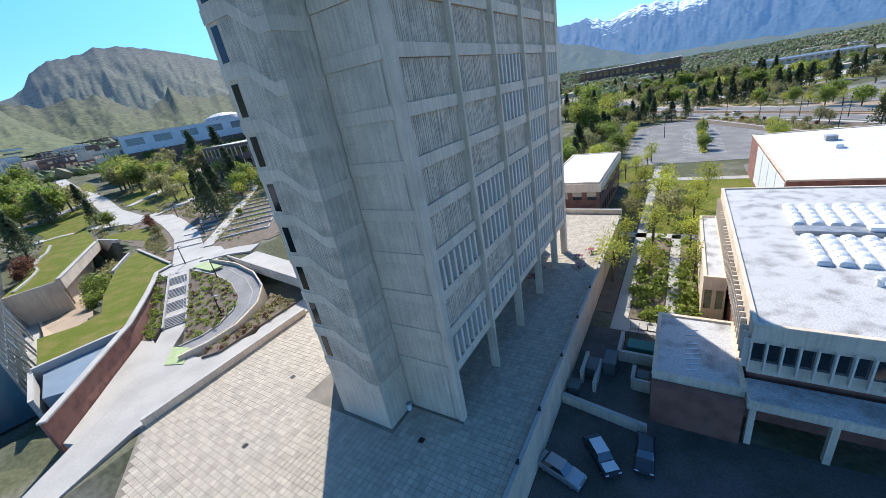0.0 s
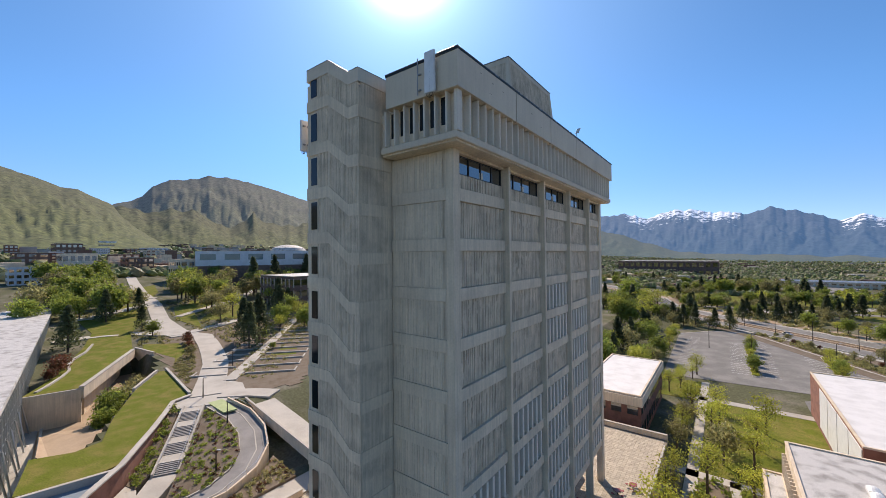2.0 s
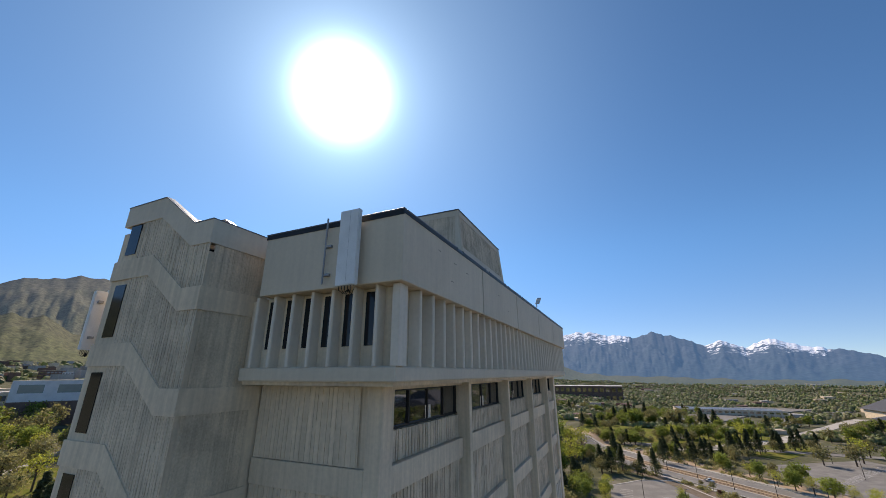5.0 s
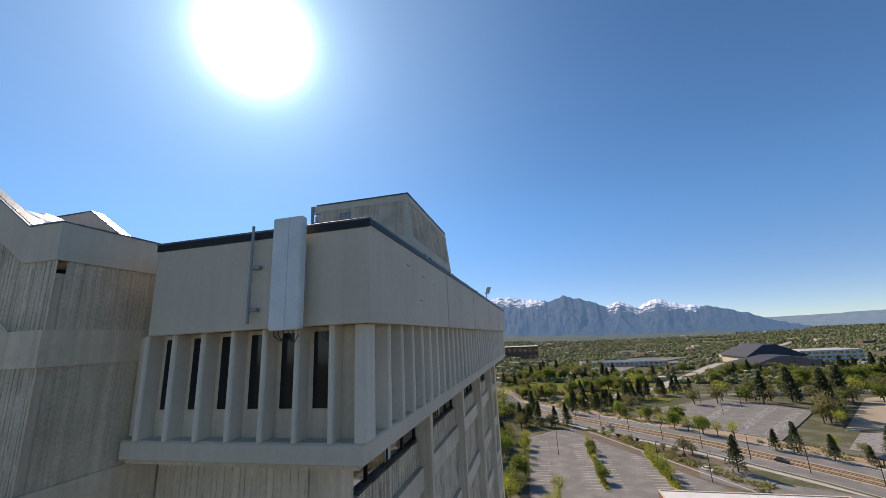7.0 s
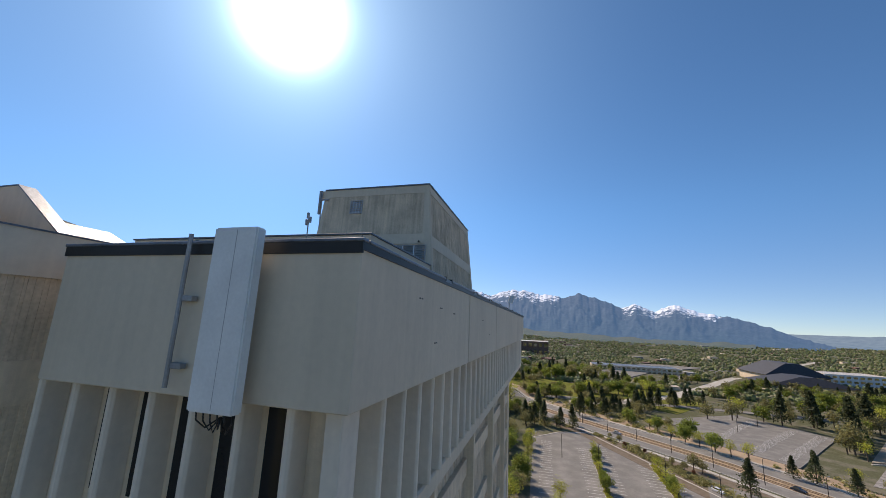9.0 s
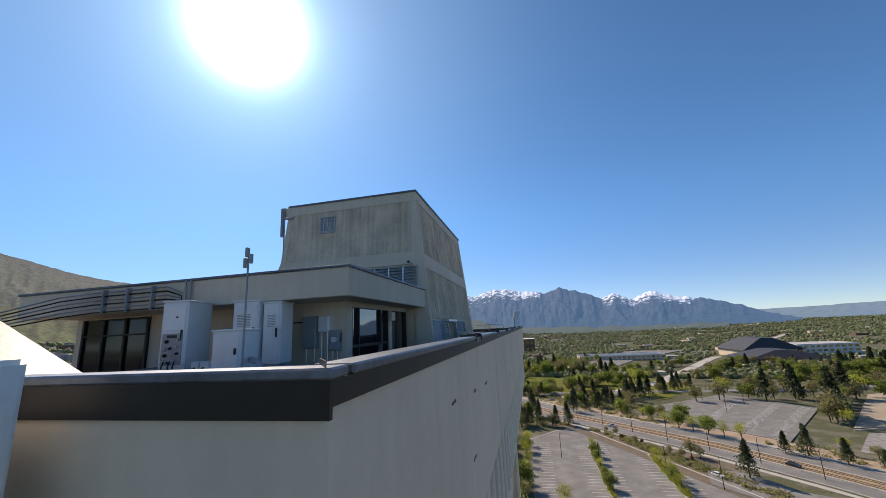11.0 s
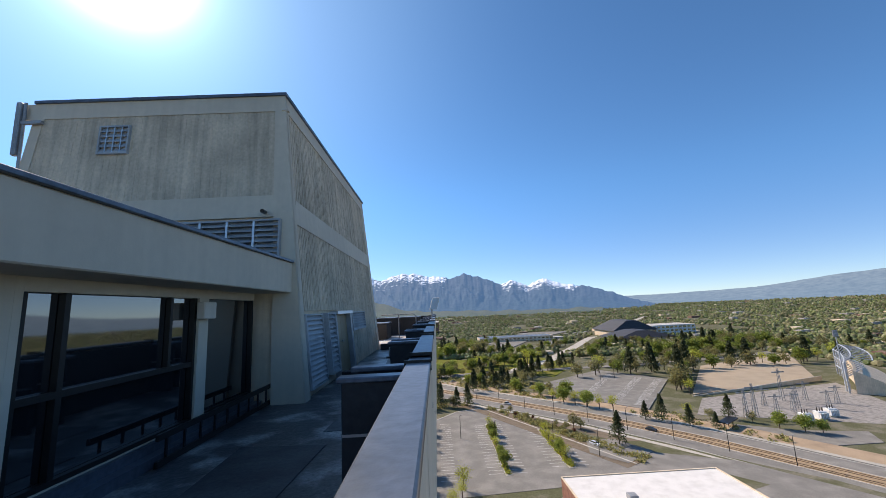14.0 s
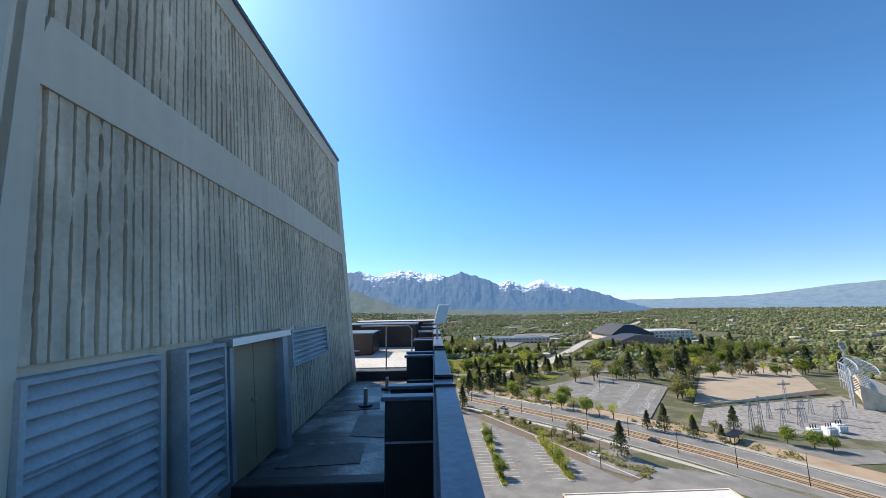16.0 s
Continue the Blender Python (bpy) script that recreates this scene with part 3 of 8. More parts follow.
fpan = [front_panel(fw - 0.35, fin_h - 0.04, s).mesh("front_panel", CONCRETE) for s in (5, 6)]
for s in range(NST + 1):
    z = Z1 - s * H
    part("beam", fbeam, CONCRETE, tower, at=(XL, 0.0, z))
    if s:
        part("front_panel", fpan[s % 2], RIBBED, tower, at=(XL, 0.085, z + BEAM + 0.02))
part("front_panel", front_panel(fw - 0.35, LEDGE0 - Z1 - BEAM - 0.12, 8), CONCRETE, tower, at=(XL, 0.085, Z1 + BEAM + 0.02))
part("front_panel", front_panel(fw - 0.35, Z10 - 0.1, 9), CONCRETE, tower, at=(XL, 0.085, 0.04))

# crown: ledge, recessed wall, fins and fascia
part("ledge", bevelled(Geo().prism([(-6.2, -1.5), (1.45, -1.5), (1.45, Y1 + 0.4), (-0.5, Y1 + 0.4), (-0.5, 0.4), (-6.2, 0.4)], LEDGE0 + 0.12, LEDGE1), 0.05), FASCIA, tower)
part("ledge_soffit", Geo().prism([(-6.2, -1.25), (1.2, -1.25), (1.2, Y1 + 0.2), (-0.5, Y1 + 0.2), (-0.5, 0.3), (-6.2, 0.3)], LEDGE0 - 0.02, LEDGE0 + 0.12), CONCRETE, tower)
CW = 1.02                       # front of the recessed wall behind the fins
part("crown_wall", Geo().prism([(XL, -CW), (CW, -CW), (CW, Y1), (-0.2, Y1), (-0.2, 0.2), (XL, 0.2)], LEDGE1, FAS0), CONCRETE, tower)
PF = 0.2
joints = [-1.83, 7.35, 15.5, 24.1, 32.7, Y1 + 0.1]
part("fascia_panel", bevelled(Geo().prism([(-5.25, -1.83), (OUT, -1.83), (OUT, joints[1] - 0.14), (OUT - PF, joints[1] - 0.14), (OUT - PF, -1.83 + PF), (-5.25, -1.83 + PF)], FAS0, CAP - 0.09), 0.02), FASCIA, tower)
part("panel_joint", Geo().box(OUT - PF + 0.01, OUT - 0.09, joints[1] - 0.139, joints[1] - 0.001, FAS0, CAP - 0.1), BLACKWALL, tower, "dark open joint between fascia panels")
for a, b in zip(joints[1:], joints[2:]):
    part("fascia_panel", bevelled(Geo().box(OUT - PF, OUT, a, b - 0.14, FAS0, CAP - 0.09), 0.025), FASCIA, tower)
    if b < Y1:
        part("panel_joint", Geo().box(OUT - PF + 0.01, OUT - 0.09, b - 0.139, b - 0.001, FAS0, CAP - 0.1), BLACKWALL, tower, "dark open joint between fascia panels")
part("fascia_return", Geo().box(-5.25, -5.1, -1.62, 0.0, FAS0, CAP - 0.12), FASCIA, tower)
part("crown_soffit", Geo().prism([(-5.23, -1.6), (OUT - 0.23, -1.6), (OUT - 0.23, Y1), (0, Y1), (0, 0.2), (-5.23, 0.2)], FAS0 + 0.02, FAS0 + 0.2), CONCRETE, tower)
for y, z in ((1.2, 50.45), (3.0, 50.3), (2.6, 49.35), (4.6, 50.2), (10.4, 50.1), (12.6, 49.4)):
    for o in (0.0, 0.16):
        part("lifting_insert", Geo().box(OUT + 0.001, OUT + 0.008, y + o, y + o + 0.1, z, z + 0.035), BRONZE, tower, "small dark lifting insert in the fascia")
CW0 = OUT - 0.23                # inner edge of the cap
part("parapet_cap", bevelled(Geo().box(-5.3, OUT + 0.05, -1.88, -1.68, CAP - 0.06, CAP), 0.012), CAPMETAL, tower, "folded grey metal parapet cap")
part("cap_drip", Geo().box(-5.27, OUT + 0.035, -1.865, -1.832, CAP - 0.26, CAP - 0.062), BRONZE, tower, "dark flashing under the cap")
part("cap_drip", Geo().box(OUT + 0.002, OUT + 0.035, -1.83, Y1, CAP - 0.2, CAP - 0.062), BRONZE, tower, "dark flashing under the cap")
PAIRS = [3.75, 8.2, 12.6, 17.0, 21.4, 25.8, 30.2, 34.6, 39.0]
part("cap_upstand", Geo().prism([(1.625, -1.64), (1.605, -1.62), (1.79, -1.87), (1.81, -1.89)][::-1], CAP + 0.001, CAP + 0.035), BRONZE, tower, "thin folded plate at the parapet corner")
edges = [-1.62] + PAIRS + [Y1 + 0.1]
for k, (a, b) in enumerate(zip(edges, edges[1:])):
    y0, y1 = a + (0.36 if k else 0.002), b - (0.36 if b < Y1 else 0)
    cp = part("parapet_cap", bevelled(Geo().box(CW0, OUT + 0.05, y0, y1, CAP - 0.06, CAP), 0.012), CAPMETAL, tower, "folded grey metal parapet cap")
    for y in ([y0] if k else []) + ([y1 - 0.02] if b < Y1 else []):
        part("cap_upstand", Geo().box(CW0 - 0.02, OUT + 0.06, y, y + 0.02, CAP - 0.09, CAP + 0.03), BRONZE, cp)
for yc in PAIRS:
    part("gap_cover", Geo().box(CW0 - 0.01, OUT + 0.04, yc - 0.357, yc + 0.357, CAP - 0.12, CAP - 0.03), CAPMETAL, tower, "sunken metal cover between the cap lengths")
fin_profile = [(CW, 0.03), (1.5, 0.03), (1.56, 0.07), (1.56, 0.15), (1.5, 0.19), (CW, 0.19)]
cf = bevelled(Geo().prism(fin_profile, LEDGE1, FAS0 + 0.01), 0.012).mesh("crown_fin", PRECAST)
nfin = 37
for i in range(nfin):
    y = 0.02 + i * 1.135
    part("crown_fin", cf, PRECAST, tower, at=(0.0, y, 0))
    if i < 3:
        part("window", Geo().box(CW + 0.002, CW + 0.03, y + 0.34, y + 0.8, LEDGE1 + 0.8, FAS0 - 0.12), DARKGLASS, tower)
cf2 = bevelled(Geo().prism([(0.03, -1.5), (0.07, -1.56), (0.15, -1.56), (0.19, -1.5), (0.19, -CW), (0.03, -CW)], LEDGE1, FAS0 + 0.01), 0.012).mesh("crown_fin", PRECAST)
for i in range(7):
    x = -5.75 + i * 1.03
    part("crown_fin", cf2, PRECAST, tower, at=(x, 0, 0))
    if i < 6:
        part("window", Geo().box(x + 0.34, x + 0.94, -CW - 0.03, -CW - 0.002, LEDGE1 + 0.75, FAS0 - 0.12), DARKGLASS, tower, "tall narrow dark window")
part("crown_corner", bevelled(Geo().box(1.2, 1.52, -1.5, -0.9, LEDGE1, FAS0), 0.02), PRECAST, tower)

# stair tower with stepped bands that follow the flights
SX0, SX1, SY = -13.5, XL, -3.6


stair = part("stair_tower", Geo().prism([(SX0, SY + 0.1), (-10.4, SY + 0.1), (-8.0, SY + 0.1), (SX1 - 0.1, SY + 0.1), (SX1 - 0.1, 0.6), (-8.0, 0.6), (-10.4, 0.6), (SX0, 0.6)], 0, [52.0, 52.0, 50.2, 50.2, 50.2, 50.2, 52.0, 52.0]), CONCRETE, tower, "stair tower with zigzag bands")
BX = [SX0, -10.4, -7.75, SX1]
BZ = [1.8, 1.8, 0.0, 0.0]


def band(z0, z1, y0, y1, x1):
    g = Geo()
    xs = BX[:3] + [x1]
    ring = [(x, z0 + d) for x, d in zip(xs, BZ)] + [(x, z1 + d) for x, d in zip(xs[::-1], BZ[::-1])]
    n = len(ring)
    for i in range(3):
        a, b = xs[i], xs[i + 1]
        za, zb = BZ[i], BZ[i + 1]
        g.v += [(a, y0, z0 + za), (b, y0, z0 + zb), (b, y1, z0 + zb), (a, y1, z0 + za), (a, y0, z1 + za), (b, y0, z1 + zb), (b, y1, z1 + zb), (a, y1, z1 + za)]
        o = len(g.v) - 8
        g.f += [(o, o + 1, o + 5, o + 4), (o + 4, o + 5, o + 6, o + 7), (o + 3, o + 2, o + 1, o), (o + 2, o + 3, o + 7, o + 6)]
        if i == 0:
            g.f.append((o, o + 4, o + 7, o + 3))
        if i == 2:
            g.f.append((o + 1, o + 2, o + 6, o + 5))
    return g


SB = 39.95
for s in range(-2, 10):
    zb = SB - s * H
    part("band", band(zb, zb + 0.95, SY, SY + 0.11, SX1), CONCRETE, stair)
    part("band", Geo().box(SX1 - 0.1, SX1 + 0.0, SY + 0.112, -0.01, zb, zb + 0.95), CONCRETE, stair)
    part("window", Geo().box(-12.95, -12.1, SY + 0.06, SY + 0.09, zb + 3.05, min(zb + 5.45, 53)), DARKGLASS, stair, "narrow dark stair window")

    def on_flight(u, t, d, zb=zb):
        lo = zb + 0.95 + (1.8 if u < -10.4 else 1.8 * max(0.0, (-7.75 - u) / 2.65))
        return (u, SY + 0.05 - d, lo + t * (H - 0.95))
    def on_flank(u, t, d, zb=zb):
        return (SX1 - 0.06 + d, u, zb + 0.95 + t * (H - 0.95))
    part("ribbed_face", rib_sheet(on_flank, SY + 0.3, -0.42, 0.12, 0.014, 18, 170 + s, 0.2), RIBBED, stair)
    part("ribbed_face", rib_sheet(on_flight, -11.95, SX1, 0.17, 0.035, 22, 70 + s, 0.24), RIBBED, stair)
# parapet of the stair tower
part("band", band(50.55, 51.6, SY, SY + 0.3, SX1), FASCIA, stair)
part("band", Geo().box(SX1 - 0.3, SX1, SY + 0.3, 0.3, 50.55, 51.6), FASCIA, stair)
part("band", Geo().box(SX0, SX0 + 0.3, SY + 0.3, 0.6, 51.0, 53.4), FASCIA, stair)
part("rear_gable", band(50.4, 51.6, -0.55, -0.2, SX1 - 0.3), FASCIA, stair, "stepped concrete gable behind the foil roof")
for y0, y1 in ((SY - 0.03, SY + 0.34), (-0.58, -0.17)):
    part("gable_cap", band(51.6, 51.64, y0, y1, SX1), CAPMETAL, stair, "thin dark cap along the stepped gable")
part("flank_cap", Geo().box(SX1 - 0.33, SX1 + 0.03, SY + 0.342, 0.3, 51.6, 51.64), CAPMETAL, stair, "thin dark cap along the flank")
part("roof_well", Geo().box(SX0 + 0.31, SX1 - 0.31, SY + 0.31, -0.56, 50.25, 50.35), BLACKWALL, stair, "dark well beside the foil roof")


def foil_roof():
    """A crumpled sheet over the sloping stair roof."""
    g, nx, ny = Geo(), 46, 20
    for j in range(ny + 1):
        for i in range(nx + 1):
            x, y = SX0 + 0.32 + (SX1 - SX0 - 0.9) * i / nx, SY + 0.31 + (2.0 + 0.25 * noise.noise(Vector((i * 0.2, 1.0, 5.0)))) * j / ny
            z = 51.15 + (1.75 if x < -10.6 else 1.75 * max(0.0, (-7.75 - x) / 2.85))
            z += 0.07 * noise.fractal(Vector((x * 1.9, y * 1.9, 2.0)), 1.0, 2.0, 4) + 0.05 * ridged(Vector((x * 1.3, y * 1.7, 7.0)))
            g.v.append((x, y, z))
    w = nx + 1
    g.f = [(j * w + i, j * w + i + 1, (j + 1) * w + i + 1, (j + 1) * w + i) for j in range(ny) for i in range(nx)]
    rim = [k for k in range(w)] + [j * w + nx for j in range(1, ny + 1)] + [ny * w + k for k in range(nx - 1, -1, -1)] + [j * w for j in range(ny - 1, 0, -1)]
    o = len(g.v)
    g.v += [(g.v[k][0], g.v[k][1], 50.36) for k in rim]
    m = len(rim)
    g.f += [(rim[k], o + k, o + (k + 1) % m, rim[(k + 1) % m]) for k in range(m)]
    return g


part("foil_roof", foil_roof(), FOIL, stair, "crinkled foil covering over the sloping stair roof")
part("rear_roof", Geo().prism([(-12.6, 0.62), (-7.0, 0.62), (-7.0, 3.4), (-12.6, 3.4)], DECK, [53.0, 50.5, 50.5, 53.0]), BLACKWALL, tower, "dark membrane slope behind the stair tower")

# ---- roof ----
part("return_wall", Geo().box(XL, -5.252, -0.4, 0.1, LEDGE1 - 0.5, CAP - 0.1), FASCIA, tower)
part("roof_deck", Geo().prism([(WBACK, 0.2), (-5.05, 0.2), (-5.05, -1.56), (OUT - PF - 0.07, -1.56), (OUT - PF - 0.07, Y1 - 0.1), (WBACK, Y1 - 0.1)], DECK - 0.4, DECK), ROOFDECK, tower, "patched dark roof membrane")
part("parapet_lining", Geo().box(OUT - PF - 0.065, OUT - PF - 0.005, -1.62, Y1, DECK, CAP - 0.1).box(-5.05, OUT - PF - 0.07, -1.62, -1.56, DECK, CAP - 0.1), BLACKWALL, tower)
part("parapet_lining", Geo().box(WBACK, OUT - PF, Y1 - 0.1, Y1 + 0.1, DECK - 0.4, CAP - 0.1), BLACKWALL, tower)
for yc in PAIRS:
    for y in (yc - 0.42, yc + 0.3):
        w = part("brace_wall", bevelled(Geo().box(0.83, OUT - PF - 0.07, y, y + 0.12, DECK, CAP - 0.17), 0.01), BLACKWALL, tower, "black-coated parapet brace")
        part("brace_cap", bevelled(Geo().box(0.78, OUT - PF + 0.02, y - 0.05, y + 0.17, CAP - 0.17, CAP - 0.11), 0.012), CAPMETAL, w)
        part("brace_seam", Geo().box(0.84, 1.5, y - 0.006, y - 0.001, DECK + 0.95, DECK + 0.98), ALU, w)
for y, h in ((17.1, 0.24), (26.2, 0.34)):
    part("roof_curb", bevelled(Geo().box(-1.5, 0.82, y, y + 0.3, DECK, DECK + h), 0.02), BLACKWALL, tower, "low black roof curb")
part("roof_deck", Geo().box(-10.5, 0.82, 29.0, Y1 - 1.2, DECK + 0.004, DECK + 0.05), WHITEROOF, tower, "pale gravel roof field")

part("back_parapet", Geo().box(WBACK, WBACK + 0.2, 0.65, Y1 - 0.12, DECK + 0.002, CAP - 0.6), FASCIA, tower)
part("back_parapet", Geo().box(WBACK + 0.202, SX0 - 0.02, 0.65, 0.85, DECK + 0.002, CAP - 0.6), FASCIA, tower)
PATCH = mat("roof_patch_membrane", (0.11, 0.112, 0.112), 0.55, vary=0.3, scale=4.0, tint=(0.05, 0.05, 0.052), bump=0.4, bscale=9, rand=0.35)
prnd = random.Random(8)
for x, y, w, d in ((-0.6, 18.9, 1.5, 1.1), (0.1, 20.6, 0.9, 1.6), (-0.6, 22.4, 1.2, 0.8), (-1.0, 2.6, 2.0, 1.2), (0.2, 0.6, 1.4, 1.0), (-1.9, 0.2, 1.1, 1.6), (-0.9, 9.4, 1.3, 2.2), (0.1, 12.0, 1.0, 1.4), (-2.2, 4.4, 1.0, 0.9)):
    k = prnd.uniform(-0.12, 0.12)
    part("roof_patch", Geo().prism([(x - w / 2, y - d / 2 + k), (x + w / 2, y - d / 2 - k), (x + w / 2 + k, y + d / 2), (x - w / 2 - k, y + d / 2 + k)], DECK + 0.002, DECK + 0.012), PATCH, tower)

# lower penthouse with its canopy
PWX, PFY, PHEAD = -2.98, 7.65, 52.46
part("penthouse_wall", Geo().prism([(-14.6, PFY), (PWX, PFY), (PWX, PFY + 0.25), (-14.6, PFY + 0.25)], DECK, PHEAD), FASCIA, tower)
part("penthouse_wall", Geo().box(PWX - 0.2, PWX, PFY + 0.252, 8.0, DECK, PHEAD), FASCIA, tower)
part("window_apron", Geo().box(PWX - 0.2, PWX, 8.002, 13.68, DECK, DECK + 0.32), FASCIA, tower)
part("window_head", Geo().box(PWX - 0.2, PWX, 8.002, 13.68, 52.28, PHEAD), FASCIA, tower)
part("post", Geo().box(PWX - 0.2, PWX + 0.03, 11.3, 11.62, DECK + 0.32, 52.28), FASCIA, tower)
for a, b, n in ((8.0, 11.3, 1), (11.62, 13.68, 0)):
    w = part("window", Geo().box(PWX - 0.16, PWX - 0.13, a, b, DECK + 0.32, 52.28), GLASS, tower, "dark tinted penthouse window")
    fr = Geo().box(PWX - 0.12, PWX - 0.02, a, a + 0.07, DECK + 0.32, 52.28).box(PWX - 0.12, PWX - 0.02, b - 0.07, b, DECK + 0.32, 52.28)
    if n:
        fr.box(PWX - 0.12, PWX - 0.03, a + 0.07, b - 0.07, 50.93, 51.02).box(PWX - 0.12, PWX - 0.03, a + 0.55, a + 0.63, DECK + 0.39, 50.93).box(PWX - 0.12, PWX - 0.03, a + 0.55, a + 0.63, 51.02, 52.28).box(PWX - 0.12, PWX - 0.03, b - 0.75, b - 0.68, 51.02, 52.28)
    fr.box(PWX - 0.12, PWX - 0.02, a + 0.07, b - 0.07, DECK + 0.32, DECK + 0.39)
    part("window_frame", fr, BRONZE, w)
part("wall_light", bevelled(Geo().box(PWX + 0.035, PWX + 0.2, 11.2, 11.62, 51.85, 52.2), 0.02), PRECAST, tower, "small white wall light box")
fwin = part("window", Geo().box(-14.2, -11.0, PFY - 0.03, PFY - 0.004, DECK + 0.35, 52.4), DARKGLASS, tower, "dark divided window in the front wall")
fr = Geo().box(-14.1, -11.1, PFY - 0.09, PFY - 0.034, 50.2, 50.27).box(-14.1, -11.1, PFY - 0.09, PFY - 0.034, 51.75, 51.81)
for x in (-14.2, -13.2, -12.15, -11.1):
    fr.box(x, x + 0.1, PFY - 0.1, PFY - 0.032, DECK + 0.35, 52.4)
part("window_frame", fr, BRONZE, fwin)
part("penthouse_wall", Geo().box(-14.6, -14.35, PFY + 0.252, 13.9, DECK, PHEAD), FASCIA, tower)
part("sill", Geo().box(PWX - 0.02, PWX + 0.3, PFY - 0.1, 13.6, DECK, DECK + 0.16).box(PWX, PWX + 0.1, PFY - 0.05, 13.6, DECK + 0.16, DECK + 0.3), CAPMETAL, tower, "metal flashing under the windows")
part("canopy", bevelled(Geo().box(-14.9, -2.08, 5.95, 13.95, PHEAD, 53.29), 0.02), FASCIA, tower)
part("canopy_cap", bevelled(Geo().box(-14.95, -2.02, 5.89, 13.95, 53.29, 53.36), 0.01), CAPMETAL, tower)

# upper penthouse: walls lean in, ribbed fields between smooth frames
PX0, PX1, PY0, PY1, PT = -10.9, -1.62, 13.75, 26.95, 58.62
LEANX, LEANY = 0.88, 0.52


def on_side(y, z, out=0.0):
    """A point of the leaning long wall."""
    s = (z - DECK) / (PT - DECK)
    return (PX1 - LEANX * s + out, y, z)


def on_front(x, z, out=0.0):
    s = (z - DECK) / (PT - DECK)
    return (x, PY0 + LEANY * s - out, z)


def lean_box(f, a, b, z0, z1, d0, d1, skew=0.0):
    """A slab on a leaning wall between depths d0 (inner) and d1 (outer)."""
    g = Geo()
    q = [[f(a, z0, d), f(b, z0, d), f(b - skew, z1, d), f(a + skew, z1, d)] for d in (d0, d1)]
    return g.loft(q)


pent = part("upper_penthouse", Geo().loft([[(PX0, PY0 + 0.12, DECK), (PX1 - 0.12, PY0 + 0.12, DECK), (PX1 - 0.12, PY1, DECK), (PX0, PY1, DECK)], [(PX0 + LEANX, PY0 + LEANY + 0.12, PT), (PX1 - LEANX - 0.12, PY0 + LEANY + 0.12, PT), (PX1 - LEANX - 0.12, PY1 - LEANY, PT), (PX0 + LEANX, PY1 - LEANY, PT)]]), CONCRETE, tower, "leaning ribbed concrete plant room")
side_frames = [(PY0 + 0.04, 14.2, DECK, PT, 0.25), (26.3, PY1, DECK, PT, -0.3)]
for a, b, z0, z1, k in side_frames:
    q = Geo()
    s = LEANY
    if k > 0:
        q.loft([[on_side(a, z0, -0.12), on_side(b, z0, -0.12), on_side(b + 0.25, z1, -0.12), on_side(a + s, z1, -0.12)], [on_side(a, z0), on_side(b, z0), on_side(b + 0.25, z1), on_side(a + s, z1)]])
    else:
        q.loft([[on_side(a, z0, -0.12), on_side(b, z0, -0.12), on_side(b - s, z1, -0.12), on_side(a - s, z1, -0.12)], [on_side(a, z0), on_side(b, z0), on_side(b - s, z1), on_side(a - s, z1)]])
    part("frame_pier", q, FASCIA, pent)
for z0, z1 in ((54.5, 55.25), (58.1, PT)):
    part("frame_beam", lean_box(on_side, 14.21, 26.3, z0, z1, -0.12, -0.002, 0.2), FASCIA, pent)
for z0, z1 in ((54.7, 55.35), (58.1, PT)):
    part("frame_beam", lean_box(on_front, PX0 + 0.3, PX1 - 0.75, z0, z1, -0.12, -0.004, 0.25), FASCIA, pent)
part("frame_pier", Geo().loft([[on_front(PX1 - 0.9, DECK, -0.12), on_front(PX1, DECK, -0.12), on_front(PX1 - LEANX, PT, -0.12), on_front(PX1 - LEANX - 0.3, PT, -0.12)], [on_front(PX1 - 0.9, DECK), on_front(PX1, DECK), on_front(PX1 - LEANX, PT), on_front(PX1 - LEANX - 0.3, PT)]]), FASCIA, pent)
part("frame_pier", Geo().loft([[on_front(PX0, DECK, -0.12), on_front(PX0 + 0.3, DECK, -0.12), on_front(PX0 + LEANX + 0.3, PT, -0.12), on_front(PX0 + LEANX, PT, -0.12)], [on_front(PX0, DECK), on_front(PX0 + 0.3, DECK), on_front(PX0 + LEANX + 0.3, PT), on_front(PX0 + LEANX, PT)]]), FASCIA, pent)
part("roof_edge", Geo().box(PX0 + LEANX - 0.06, PX1 - LEANX + 0.06, PY0 + LEANY - 0.06, PY1 - LEANY + 0.06, PT, PT + 0.09), CAPMETAL, pent)


def lean_ribs(f, a, b, z0, z1, pitch, seed, shrink=0.0, deep=0.11):
    """Broken vertical ribs on a leaning wall."""
    def at(u, t, d):
        k = shrink * t * (0.5 - (u - a) / (b - a)) * 2
        return f(u + k, z0 + t * (z1 - z0), d - 0.03)
    return rib_sheet(at, a, b, pitch, deep, max(4, int((z1 - z0) / 0.09)), seed, 0.3)


part("ribbed_field", lean_ribs(on_side, 14.21, 26.28, 51.95, 54.52, 0.15, 3), RIBBED, pent)
part("ribbed_field", lean_ribs(on_side, 19.6, 26.28, DECK + 0.05, 51.95, 0.15, 4), RIBBED, pent)
part("ribbed_field", lean_ribs(on_side, 14.35, 26.1, 55.24, 58.1, 0.15, 5, 0.15), RIBBED, pent)
part("ribbed_field", lean_ribs(on_front, PX0 + 0.7, PX1 - 0.9, 55.35, 58.1, 0.2, 6, 0.2, 0.014), RIBBED, pent)


LOUVREPAINT = mat("louvre_frame_paint", (0.40, 0.42, 0.43), 0.6, metal=0.2, vary=0.12, scale=4)


